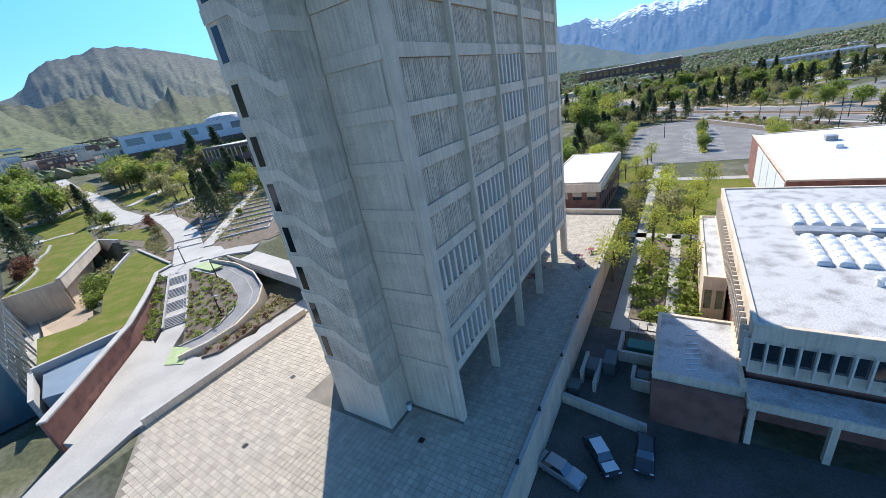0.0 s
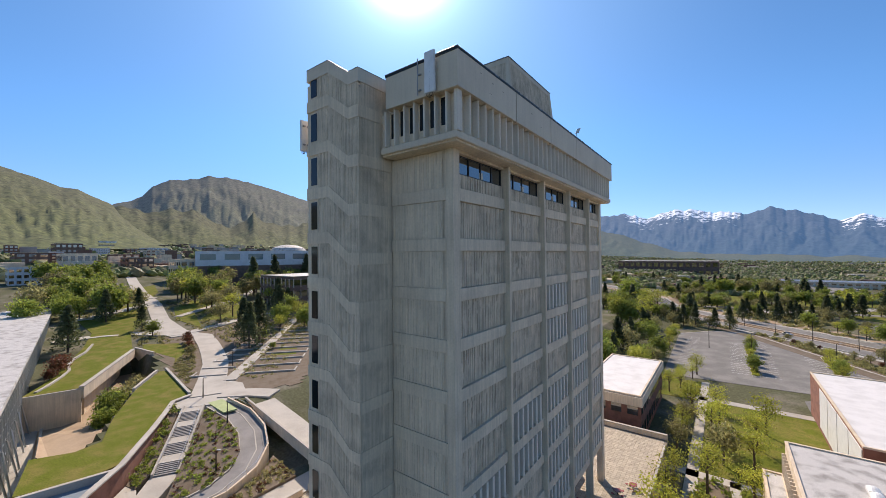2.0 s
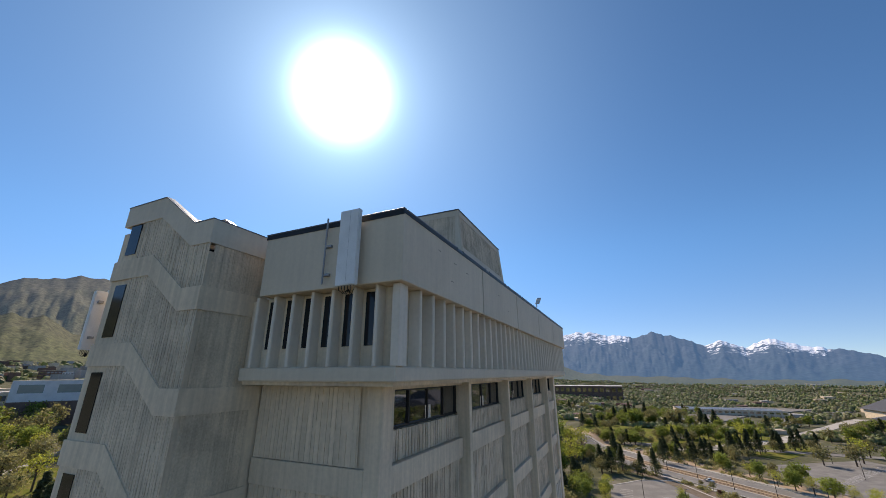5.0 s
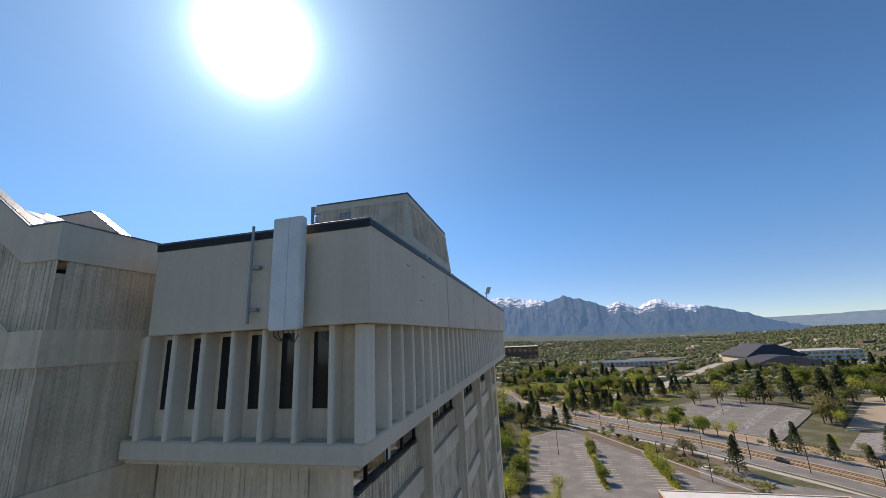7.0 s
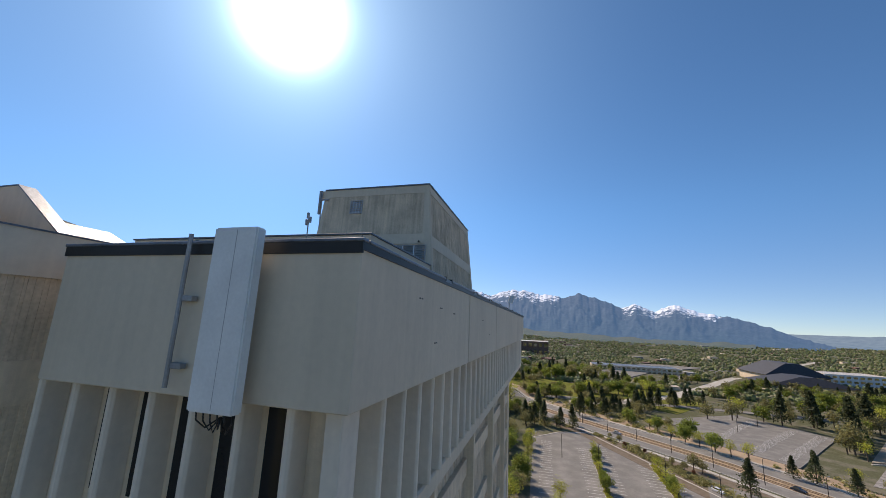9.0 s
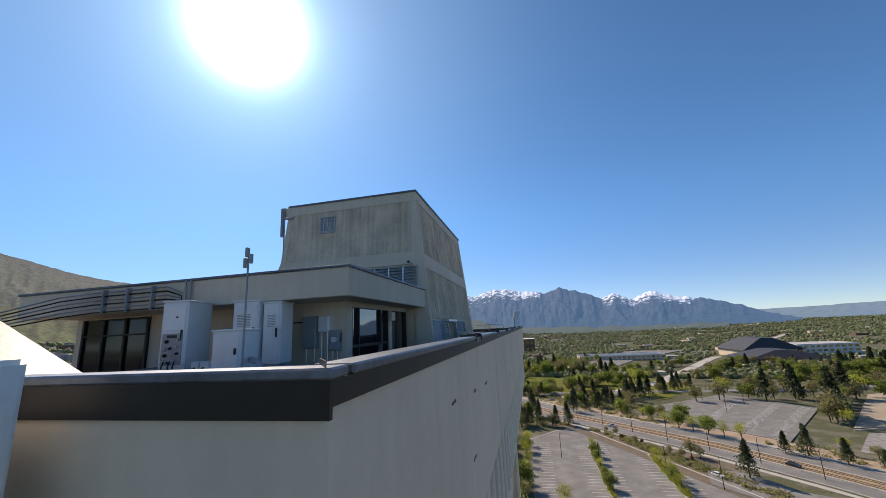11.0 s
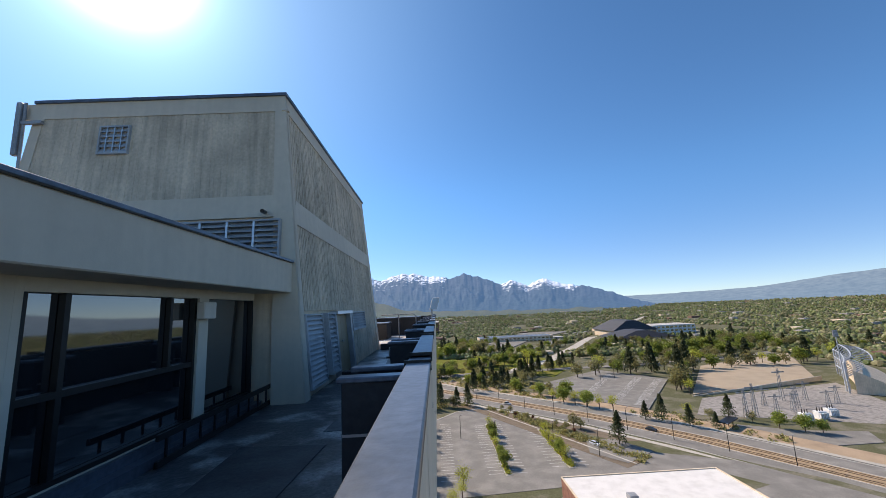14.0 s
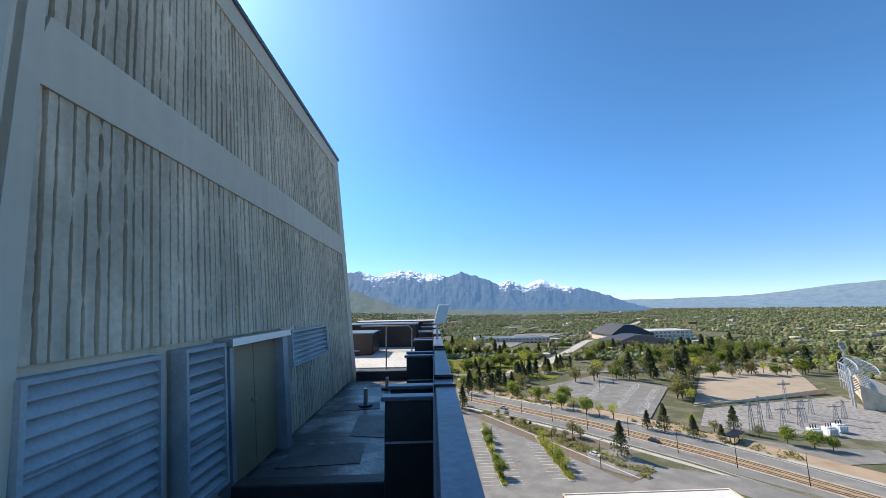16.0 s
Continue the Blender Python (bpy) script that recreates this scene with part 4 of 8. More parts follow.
def louvre(name, f, a, b, z0, z1, rows, label, divide=(), parent=None, depth=0.14):
    """A metal louvre in a frame on a leaning wall."""
    lv = part(name, lean_box(f, a, b, z0, z1, -0.11, -0.06), GREYMETAL, parent, label)
    fr = Geo()
    w = 0.05
    for p, q, r, s in ((a, b, z0, z0 + w), (a, b, z1 - w, z1), (a, a + w, z0 + w, z1 - w), (b - w, b, z0 + w, z1 - w)):
        g = lean_box(f, p, q, r, s, -0.06, depth)
        o = len(fr.v)
        fr.v += g.v
        fr.f += [tuple(i + o for i in t) for t in g.f]
    for d in divide:
        g = lean_box(f, a + w, b - w, d - 0.025, d + 0.025, -0.06, depth - 0.02)
        o = len(fr.v)
        fr.v += g.v
        fr.f += [tuple(i + o for i in t) for t in g.f]
    part("louvre_frame", fr, LOUVREPAINT, lv)
    h = (z1 - z0 - 2 * w) / rows
    for i in range(rows):
        z = z0 + w + i * h
        q = [[f(a + w, z + 0.01, depth - 0.02), f(b - w, z + 0.01, depth - 0.02), f(b - w, z + 0.03, depth - 0.02), f(a + w, z + 0.03, depth - 0.02)], [f(a + w, z + h * 1.0, -0.05), f(b - w, z + h * 1.0, -0.05), f(b - w, z + h * 1.0 + 0.02, -0.05), f(a + w, z + h * 1.0 + 0.02, -0.05)]]
        part("louvre_blade", Geo().loft(q), LOUVREPAINT, lv)
    return lv


louvre("wall_louvre", on_side, 14.25, 15.85, DECK + 0.2, 51.85, 14, "large galvanised wall louvre", (51.1,), pent, 0.06)
louvre("wall_louvre", on_side, 16.15, 17.1, DECK + 0.3, 51.87, 12, "tall boxed louvre in three fields", (50.6, 51.25), pent, 0.14)
louvre("wall_louvre", on_side, 19.95, 22.8, 51.05, 51.87, 6, "small galvanised louvre", (), pent, 0.1)
fl = louvre("wall_louvre", on_front, -7.0, -2.42, 53.4, 54.6, 7, "galvanised louvre strip over the canopy", (), pent)
for x in (-6.24, -5.48, -4.72, -3.96, -3.2):
    part("mullion", lean_box(on_front, x, x + 0.06, 53.45, 54.56, -0.05, 0.13), ALU, fl)
vw = louvre("vent_window", on_front, -8.0, -7.1, 56.85, 57.78, 5, "small barred vent window", (), pent, 0.06)
for x in (-7.78, -7.56, -7.34):
    part("mullion", lean_box(on_front, x, x + 0.03, 56.9, 57.73, -0.05, 0.05), ALU, vw)
TAN = mat("tan_door_paint", (0.30, 0.215, 0.12), 0.5, vary=0.08, scale=3)
door = part("door", lean_box(on_side, 17.38, 18.3, DECK + 0.06, 51.75, -0.1, -0.03), TAN, pent, "tan painted double steel door")
part("door_leaf", lean_box(on_side, 18.32, 19.24, DECK + 0.06, 51.75, -0.1, -0.03), TAN, door)
part("door_handle", lean_box(on_side, 18.18, 18.25, 50.75, 50.81, -0.03, 0.05), ALU, door, "brass-coloured knob")
part("door_frame", Geo().loft([[on_side(17.26, DECK, -0.1), on_side(17.38, DECK, -0.1), on_side(17.38, 51.8, -0.1), on_side(17.26, 51.8, -0.1)], [on_side(17.26, DECK, 0.1), on_side(17.38, DECK, 0.1), on_side(17.38, 51.8, 0.1), on_side(17.26, 51.8, 0.1)]]), GREYMETAL, door)
part("door_frame", lean_box(on_side, 19.24, 19.5, DECK, 51.8, -0.1, 0.16), GREYMETAL, door)
part("door_header", lean_box(on_side, 17.18, 19.6, 51.8, 51.92, -0.1, 0.2), ALU, door)
part("scupper", Geo().tube([(-2.95, 14.15, 54.85), (-2.75, 13.5, 54.72)], 0.06), BRONZE, pent, "dark overflow spout")


def ribbon(name, pts, left, right, z, thick, material, label, category, kind="structure", lift=None):
    """A strip along a line, from left to right of it; follows the land when lift is given."""
    g, n = Geo(), len(pts)
    rows = []
    for i, p in enumerate(pts):
        a, b = Vector(pts[max(i - 1, 0)]), Vector(pts[min(i + 1, n - 1)])
        d = (b - a).normalized()
        nrm = Vector((-d.y, d.x))
        q = []
        for off in (left, right):
            x, y = p[0] + nrm.x * off, p[1] + nrm.y * off
            q.append((x, y, ground_z(*p) + lift if lift is not None else (z[i] if isinstance(z, (list, tuple)) else z)))
        rows.append(q)
    for (a, b), (c, d) in zip(rows, rows[1:]):
        i = len(g.v)
        g.v += [a, b, d, c] + [(p[0], p[1], p[2] - thick) for p in (a, b, d, c)]
        g.f += [(i, i + 1, i + 2, i + 3), (i + 4, i, i + 3, i + 7), (i + 1, i + 5, i + 6, i + 2), (i + 7, i + 6, i + 5, i + 4)]
    i = len(g.v)
    g.f += [(0, 4, 5, 1), (i - 8 + 3, i - 8 + 2, i - 8 + 6, i - 8 + 7)]
    return solid(name, g, material, label, category, kind)


def subdivide(pts, step):
    out = [Vector(pts[0])]
    for a, b in zip(pts, pts[1:]):
        a, b = Vector(a), Vector(b)
        n = max(1, int((b - a).length / step))
        out += [a + (b - a) * (k + 1) / n for k in range(n)]
    return out


# ---- plaza ----
plaza = slab("plaza", [(-36.4, -15.2), (-20, -26), (6.7, -26), (6.7, 62), (-36.4, 62)], -0.03, 5.0, JOINT, "raised plaza paved with pale square slabs", "plaza")
CELL = 0.62


def paver_grid(x0, x1, y0, y1, keep):
    out = []
    nx, ny = int((x1 - x0) / CELL), int((y1 - y0) / CELL)
    for j in range(ny):
        for i in range(nx):
            x, y = x0 + (i + 0.5) * CELL, y0 + (j + 0.5) * CELL
            if keep(x, y):
                out.append((x, y))
    return out


def on_plaza(x, y):
    if -19.6 < x < 0.1 and (-3.5 if x < XL else 0.0) - 0.2 < y < 45.2 and (x < -6 or y < 1):
        return False
    return y > -14.8 - (x + 36) * 0.66 and -35.8 < x < 6.2


tile = Geo().prism([(-0.295, -0.295), (0.295, -0.295), (0.295, 0.295), (-0.295, 0.295)], -0.04, 0.0)
tile = bevelled(tile, 0.012).mesh("paver", PAVER)
cells = paver_grid(-36, 6.6, -25.6, 61.6, on_plaza)
near = [c for c in cells if -14.6 < c[0] < -3.2 and -12.0 < c[1] < -3.6][:295]
near_set = set(near)
g = Geo()
rnd = random.Random(5)
for x, y in cells:
    if (x, y) not in near_set:
        w, z = CELL / 2 - 0.02, rnd.uniform(-0.006, 0.002)
        i = len(g.v)
        g.v += [(x - w, y - w, z), (x + w, y - w, z), (x + w, y + w, z), (x - w, y + w, z), (x - w, y - w, -0.03), (x + w, y - w, -0.03), (x + w, y + w, -0.03), (x - w, y + w, -0.03)]
        g.f += [(i, i + 1, i + 2, i + 3), (i + 4, i + 5, i + 1, i), (i + 5, i + 6, i + 2, i + 1), (i + 6, i + 7, i + 3, i + 2), (i + 7, i + 4, i, i + 3)]
PAVERS = mat("paver_field", (0.46, 0.395, 0.30), 0.85, vary=0.08, scale=2.5, bump=0.3)
nn, ll = PAVERS.node_tree.nodes, PAVERS.node_tree.links
gg, hh, mm = nn.new("ShaderNodeNewGeometry"), nn.new("ShaderNodeHueSaturation"), nn.new("ShaderNodeMapRange")
mm.inputs["To Min"].default_value, mm.inputs["To Max"].default_value = 0.88, 1.1
ll.new(gg.outputs["Random Per Island"], mm.inputs["Value"])
ll.new(mm.outputs["Result"], hh.inputs["Value"])
ll.new(nn["Principled BSDF"].inputs["Base Color"].links[0].from_socket, hh.inputs["Color"])
ll.new(hh.outputs["Color"], nn["Principled BSDF"].inputs["Base Color"])
tagged(part("pavers", g, PAVERS, plaza), kind="stuff")
for x, y in near:
    part("paver", tile, PAVER, plaza, at=(x, y, rnd.uniform(-0.005, 0.002)))
for x, y in ((-20.5, -11.4), (-3.0, -3.4), (-24.5, -2.0)):
    dr = part("drain_grate", bevelled(Geo().box(x - 0.3, x + 0.3, y - 0.3, y + 0.3, 0.004, 0.02), 0.006), BRONZE, plaza, "dark square drain grate")


def low_wall(name, a, b, w, z0, z1, label, material=CONCRETE, cap=True):
    """A wall between two points with a coping."""
    a, b = Vector(a), Vector(b)
    d = (b - a).normalized()
    n = Vector((-d.y, d.x)) * w / 2
    wl_ = thing(name, label, "wall", kind="structure")
    part("wall_body", Geo().prism([tuple(a - n), tuple(b - n), tuple(b + n), tuple(a + n)], z0, z1 - 0.12), material, wl_)
    if cap:
        m = n * 1.25
        part("coping", bevelled(Geo().prism([tuple(a - m), tuple(b - m), tuple(b + m), tuple(a + m)], z1 - 0.12, z1), 0.02), WALK, wl_)
    return wl_


low_wall("plaza_wall", (-36.2, -15.0), (-36.4, 10.0), 0.45, -3, 1.0, "pale concrete wall along the plaza edge")
low_wall("plaza_wall", (-36.4, 11.2), (-36.4, 40.0), 0.45, -3, 1.0, "pale concrete wall along the plaza edge")
low_wall("plaza_wall", (6.6, -25.5), (6.6, 58.0), 0.3, -5, 0.7, "pale concrete parapet over the service yard")
for y in (-2.5, 3.6, 12.0, 20.0, 28.0, 36.0):
    lamp = thing("parapet_lamp", "small dark lamp bracket on the plaza parapet", "lamp", at=(6.55, y, 0.7), group="parapet lamps")
    part("base", bevelled(Geo().box(-0.16, 0.16, -0.1, 0.1, 0, 0.12), 0.02), BRONZE, lamp)
    part("head", bevelled(Geo().box(-0.1, 0.1, -0.25, 0.25, 0.12, 0.3), 0.03), BRONZE, lamp)


def cafe_table(x, y, turn):
    t = thing("cafe_table", "red metal plaza table with stools", "table", at=(x, y, 0), group="plaza tables", turn=turn)
    red = REDPAINT
    part("tabletop", bevelled(Geo().prism(ngon(0, 0, 0.6, 12), 0.70, 0.74), 0.01), red, t)
    part("pedestal", Geo().prism(ngon(0, 0, 0.06, 8), 0, 0.70), BRONZE, t)
    for k in range(4):
        a = k * math.pi / 2 + 0.4
        part("seat", bevelled(Geo().prism(ngon(0.95 * math.cos(a), 0.95 * math.sin(a), 0.22, 10), 0.42, 0.46), 0.01), red, t)
        part("seat_arm", Geo().tube([(0, 0, 0.2), (0.95 * math.cos(a), 0.95 * math.sin(a), 0.2), (0.95 * math.cos(a), 0.95 * math.sin(a), 0.42)], 0.025, 6), BRONZE, t)
    return t


REDPAINT = mat("red_enamel", (0.28, 0.05, 0.045), 0.45, vary=0.08)
first_table = cafe_table(3.4, 35.2, 0)
for x, y, r in ((2.6, 38.6, 30), (4.2, 41.5, 60), (-2.5, 30.0, 15), (-2.8, 33.5, 70)):
    copy_thing(first_table, pose(x, y, 0, 0, 0, r))
bin_ = thing("litter_bin", "small white litter bin by the tower wall", "bin", at=(-7.3 + 0.9, -0.6, 0))
part("bin_body", bevelled(Geo().prism(ngon(0, 0, 0.28, 10), 0, 0.8), 0.02), WHITEPAINT, bin_)
part("bin_lid", bevelled(Geo().prism(ngon(0, 0, 0.3, 10), 0.8, 0.9), 0.02), GREYMETAL, bin_)

# ---- rooftop things ----
def panel_antenna(x, y, z0, z1, label, wide=0.72, deep=0.2, turn=0.0):
    a = thing("panel_antenna", label, "antenna", at=(x, y, z0), turn=turn, group="panel antennas")
    part("housing", bevelled(Geo().box(-wide / 2, wide / 2, -deep, 0, 0, z1 - z0), 0.03, 2), WHITEPAINT, a)
    part("seam", Geo().box(0.04, 0.048, -deep - 0.003, -deep + 0.002, 0.05, (z1 - z0) - 0.05), GREYMETAL, a, "thin grey seam")
    for z in (0.5, (z1 - z0) - 0.6):
        part("bracket", Geo().box(-0.1, 0.1, 0.0, 0.14, z, z + 0.12), GREYMETAL, a)
    for k in range(6):
        xx = -wide / 2 + 0.1 + k * (wide - 0.2) / 5
        part("cable", Geo().tube([(xx, -0.1, 0), (xx + 0.02, -0.1, -0.14), (xx * 0.6, -0.02, -0.26 - 0.03 * (k % 3)), (0, 0.06, -0.1)], 0.014, 5), BRONZE, a)
    return a


panel_antenna(-0.36, -2.1, 48.37, 51.36, "long white panel antenna on the concrete fascia", 0.9, 0.22)
mast = thing("antenna_mast", "thin galvanised pipe clamped to the fascia", "mast", at=(-1.72, -1.98, 48.6))
part("pole", Geo().tube([(0, 0, 0), (0, 0, 2.75)], 0.04, 8), GREYMETAL, mast)
for z in (0.32, 1.5):
    part("clamp", bevelled(Geo().box(-0.06, 0.26, 0.0, 0.13, z, z + 0.1), 0.01), GREYMETAL, mast)
for k, (x, y) in enumerate(((-14.3, -3.4), (-14.75, -2.7), (-14.4, -1.9))):
    panel_antenna(x, y, 46.4 + 0.2 * k, 49.2 + 0.2 * k, "white panel antenna on the stair tower's flank", 0.5, 0.25, -90)
lamp_arm = thing("wall_bracket", "small grey bracket box on the stair tower", "bracket", at=(-13.5, -2.8, 42.6))
part("bracket_arm", bevelled(Geo().box(-0.8, 0.0, -0.3, 0.3, 0, 0.35), 0.03), CONCRETE, lamp_arm)


def cabinet(x, y, z, w, d, h, label, vents=True, turn=0.0):
    c = thing("equipment_cabinet", label, "cabinet", at=(x, y, z), group="equipment cabinets", turn=turn)
    part("body", bevelled(Geo().box(0, w, 0, d, 0.06, h), 0.02, 2), WHITEPAINT, c)
    part("plinth", Geo().box(0.04, w - 0.04, 0.04, d - 0.04, 0, 0.06), GREYMETAL, c)
    part("cap", bevelled(Geo().box(-0.03, w + 0.03, -0.03, d + 0.03, h, h + 0.05), 0.015), WHITEPAINT, c)
    dr = part("door", bevelled(Geo().box(0.05, w - 0.05, -0.025, 0.0, 0.15, h - 0.08), 0.01), WHITEPAINT, c)
    part("door_handle", Geo().box(w - 0.14, w - 0.10, -0.06, -0.025, h * 0.45, h * 0.6), BRONZE, dr)
    if vents:
        for k in range(8):
            part("vent_slat", Geo().box(0.15, w * 0.7, -0.04, -0.025, h * 0.62 + k * 0.045, h * 0.62 + k * 0.045 + 0.02), GREYMETAL, dr)
    return c


ELBOX = mat("grey_enamel_box", (0.27, 0.29, 0.31), 0.45, vary=0.06, scale=3)
PZ = 50.62
OLDSTEEL = mat("weathered_platform_steel", (0.30, 0.305, 0.30), 0.65, metal=0.2, vary=0.3, scale=2.2, tint=(0.17, 0.17, 0.165), bump=0.35, bscale=14, streak=0.25)
plat = thing("equipment_platform", "grey steel platform on legs over the roof", "platform", at=(0, 0, 0))
PL = [(-9.7, 4.35), (-5.95, 3.6), (-2.9, 3.0), (-3.0, 6.3), (-9.7, 7.1)]
part("deck", bevelled(Geo().prism(PL, PZ - 0.06, PZ), 0.01), OLDSTEEL, plat)
EDGES = (((-9.7, 4.35), (-5.95, 3.6)), ((-5.95, 3.6), (-2.9, 3.0)), ((-2.9, 3.0), (-3.0, 6.3)))
# edge beams with flanges, stiffeners and bolt heads
for (ax, ay), (bx, by) in EDGES:
    a_, b_ = Vector((ax, ay)), Vector((bx, by))
    u_ = (b_ - a_).normalized()
    o_ = Vector((u_.y, -u_.x))
    part("edge_beam", Geo().prism([tuple(a_), tuple(a_ + o_ * 0.08), tuple(b_ + o_ * 0.08), tuple(b_)], PZ - 0.42, PZ - 0.02), OLDSTEEL, plat)
    a_, b_ = a_ + o_ * 0.08, b_ + o_ * 0.08
    for z in (PZ - 0.44, PZ - 0.035):
        part("flange", Geo().prism([tuple(a_ + o_ * 0.003), tuple(a_ + o_ * 0.07), tuple(b_ + o_ * 0.07), tuple(b_ + o_ * 0.003)], z, z + 0.03), OLDSTEEL, plat)
    nb = int((b_ - a_).length / 0.32)
    for k in range(nb):
        p = a_ + (b_ - a_) * (k + 0.5) / nb
        if k % 4 == 1:
            part("stiffener", Geo().prism([tuple(p + o_ * 0.003 - u_ * 0.012), tuple(p + o_ * 0.06 - u_ * 0.012), tuple(p + o_ * 0.06 + u_ * 0.012), tuple(p + o_ * 0.003 + u_ * 0.012)], PZ - 0.41, PZ - 0.035), OLDSTEEL, plat)
        else:
            for z in (PZ - 0.32, PZ - 0.14):
                part("bolt", Geo().tube([(*(p + o_ * 0.002), z), (*(p + o_ * 0.028), z)], 0.022, 6), ALU, plat)
for x, y in ((-4.5, 3.75), (-3.15, 3.4), (-3.2, 5.9), (-6.6, 4.15), (-8.6, 4.55), (-9.4, 6.6), (-6.0, 6.3), (-4.5, 6.1)):
    part("leg", Geo().box(x - 0.06, x + 0.06, y - 0.06, y + 0.06, DECK, PZ - 0.4), WHITEPAINT if x < -4 else GREYMETAL, plat)
    part("foot", bevelled(Geo().box(x - 0.22, x + 0.22, y - 0.2, y + 0.2, DECK, DECK + 0.05), 0.01), CONCRETE, plat)
for a, b in (((-4.5, 3.7, DECK + 0.12), (-6.55, 4.1, PZ - 0.45)), ((-4.5, 3.7, DECK + 0.32), (-6.6, 4.1, DECK + 0.32)), ((-4.5, 3.8, DECK + 0.1), (-4.5, 6.0, PZ - 0.45)), ((-6.6, 4.2, DECK + 0.1), (-8.5, 4.5, PZ - 0.45))):
    part("brace", Geo().tube([a, b], 0.05, 6), WHITEPAINT, plat)
steps_ = thing("platform_steps", "short grey metal steps up to the platform", "steps", at=(-8.3, 3.35, DECK), turn=-12)
for k in range(3):
    part("tread", bevelled(Geo().box(-0.45, 0.45, -0.1 + 0.32 * k, 0.2 + 0.32 * k, 0.2 + 0.25 * k, 0.25 + 0.25 * k), 0.008), OLDSTEEL, steps_)
for x in (-0.48, 0.45):
    part("stringer", Geo().prism([(x, -0.15), (x + 0.03, -0.15), (x + 0.03, 0.95), (x, 0.95)], [0.0, 0.0, 0.62, 0.62], [0.3, 0.3, 0.95, 0.95]), OLDSTEEL, steps_)
    part("stringer_foot", Geo().box(x - 0.03, x + 0.06, -0.25, -0.05, 0.0, 0.06), OLDSTEEL, steps_)
rc = cabinet(-6.85, 4.55, PZ, 0.68, 1.15, 1.86, "tall beige radio cabinet with a control panel", False, 16)
cp = part("control_panel", bevelled(Geo().box(0.08, 0.6, -0.05, -0.026, 0.2, 1.02), 0.004), GREYMETAL, rc, "grey panel of plugs and sockets")
for k, (x, z) in enumerate(((0.18, 0.3), (0.3, 0.27), (0.44, 0.32), (0.2, 0.46), (0.36, 0.45), (0.5, 0.5), (0.18, 0.62), (0.32, 0.64), (0.47, 0.68), (0.22, 0.82), (0.5, 0.86))):
    part("socket", Geo().tube([(x, -0.05, z), (x, -0.1, z - 0.01)], 0.034 if k % 3 else 0.046, 8), BRONZE if k % 2 else ALU, cp)
part("display", Geo().box(0.2, 0.46, -0.056, -0.05, 0.9, 0.98), BLACKWALL, cp, "small black display strip")
for x in (0.2, 0.36, 0.48):
    part("lead", Geo().tube([(x, -0.1, 0.3), (x + 0.03, -0.22, 0.14), (x + 0.1, -0.2, 0.03), (x + 0.3, -0.12, 0.02)], 0.018, 6), BRONZE, cp)
part("upper_door", bevelled(Geo().box(0.06, 0.62, -0.04, -0.026, 1.1, 1.74), 0.006), WHITEPAINT, rc)
part("latch", Geo().tube([(0.42, -0.04, 1.45), (0.42, -0.075, 1.45)], 0.022, 8), BRONZE, rc)
cabinet(-5.5, 5.55, PZ, 0.78, 0.85, 1.83, "tall white equipment cabinet with vents", True, 8)
cabinet(-4.68, 5.78, PZ, 0.55, 0.7, 1.76, "tall white equipment cabinet beside its twin", True, 8)
cabinet(-4.5, 3.85, PZ, 0.72, 0.72, 0.98, "short white cabinet with a sloping lid", False, 8)
for x, y, w in ((-6.0, 4.75, 0.24), (-5.72, 4.75, 0.28)):
    bx_ = thing("junction_box", "small white junction box beside the cabinets", "electrical box", at=(x, y, PZ), group="junction boxes")
    part("box_body", bevelled(Geo().box(0, w, 0, 0.25, 0, 0.26), 0.015), WHITEPAINT, bx_)
    part("gland", Geo().tube([(w / 2, 0.0, 0.1), (w / 2, -0.1, 0.06), (w / 2 + 0.05, -0.2, 0.02)], 0.03, 6), BRONZE, bx_)
wp = thing("platform_pole", "thin galvanised pole with small radio units at its top", "pole", at=(-2.75, 2.82, DECK))
part("pole", Geo().tube([(0, 0, 0.35), (0, 0, 3.7)], 0.02, 8), GREYMETAL, wp)
for z in (0.75, 0.95):
    part("clamp", bevelled(Geo().box(-0.09, 0.05, -0.05, 0.18, z, z + 0.06), 0.006), GREYMETAL, wp)
part("base_plate", bevelled(Geo().box(-0.08, 0.08, -0.08, 0.2, 0.3, 0.34), 0.006), GREYMETAL, wp)
for k, (dx, z) in enumerate(((-0.07, 3.3), (0.07, 3.38), (-0.02, 3.52))):
    part("radio_unit", bevelled(Geo().box(dx - 0.03, dx + 0.03, -0.04 - 0.01 * k, 0.03, z, z + 0.2), 0.01), GREYMETAL, wp)
bund = thing("cable_bundle", "thick bundle of black cables looping over the roof edge", "cables")
for k in range(6):
    part("cable", Geo().tube([(-8.6 + 0.1 * k, 2.4, DECK + 0.05), (-8.4 + 0.1 * k, 1.2, DECK + 0.75 + 0.05 * k), (-8.0 + 0.1 * k, 0.2, DECK + 0.85 + 0.05 * k), (-7.5 + 0.08 * k, -0.7, DECK + 0.5), (-7.2 + 0.08 * k, -1.2, DECK + 0.05)], 0.035, 6), BLACKWALL, bund)
pip = thing("canopy_conduits", "dark conduits strapped along the canopy fascia", "conduit")
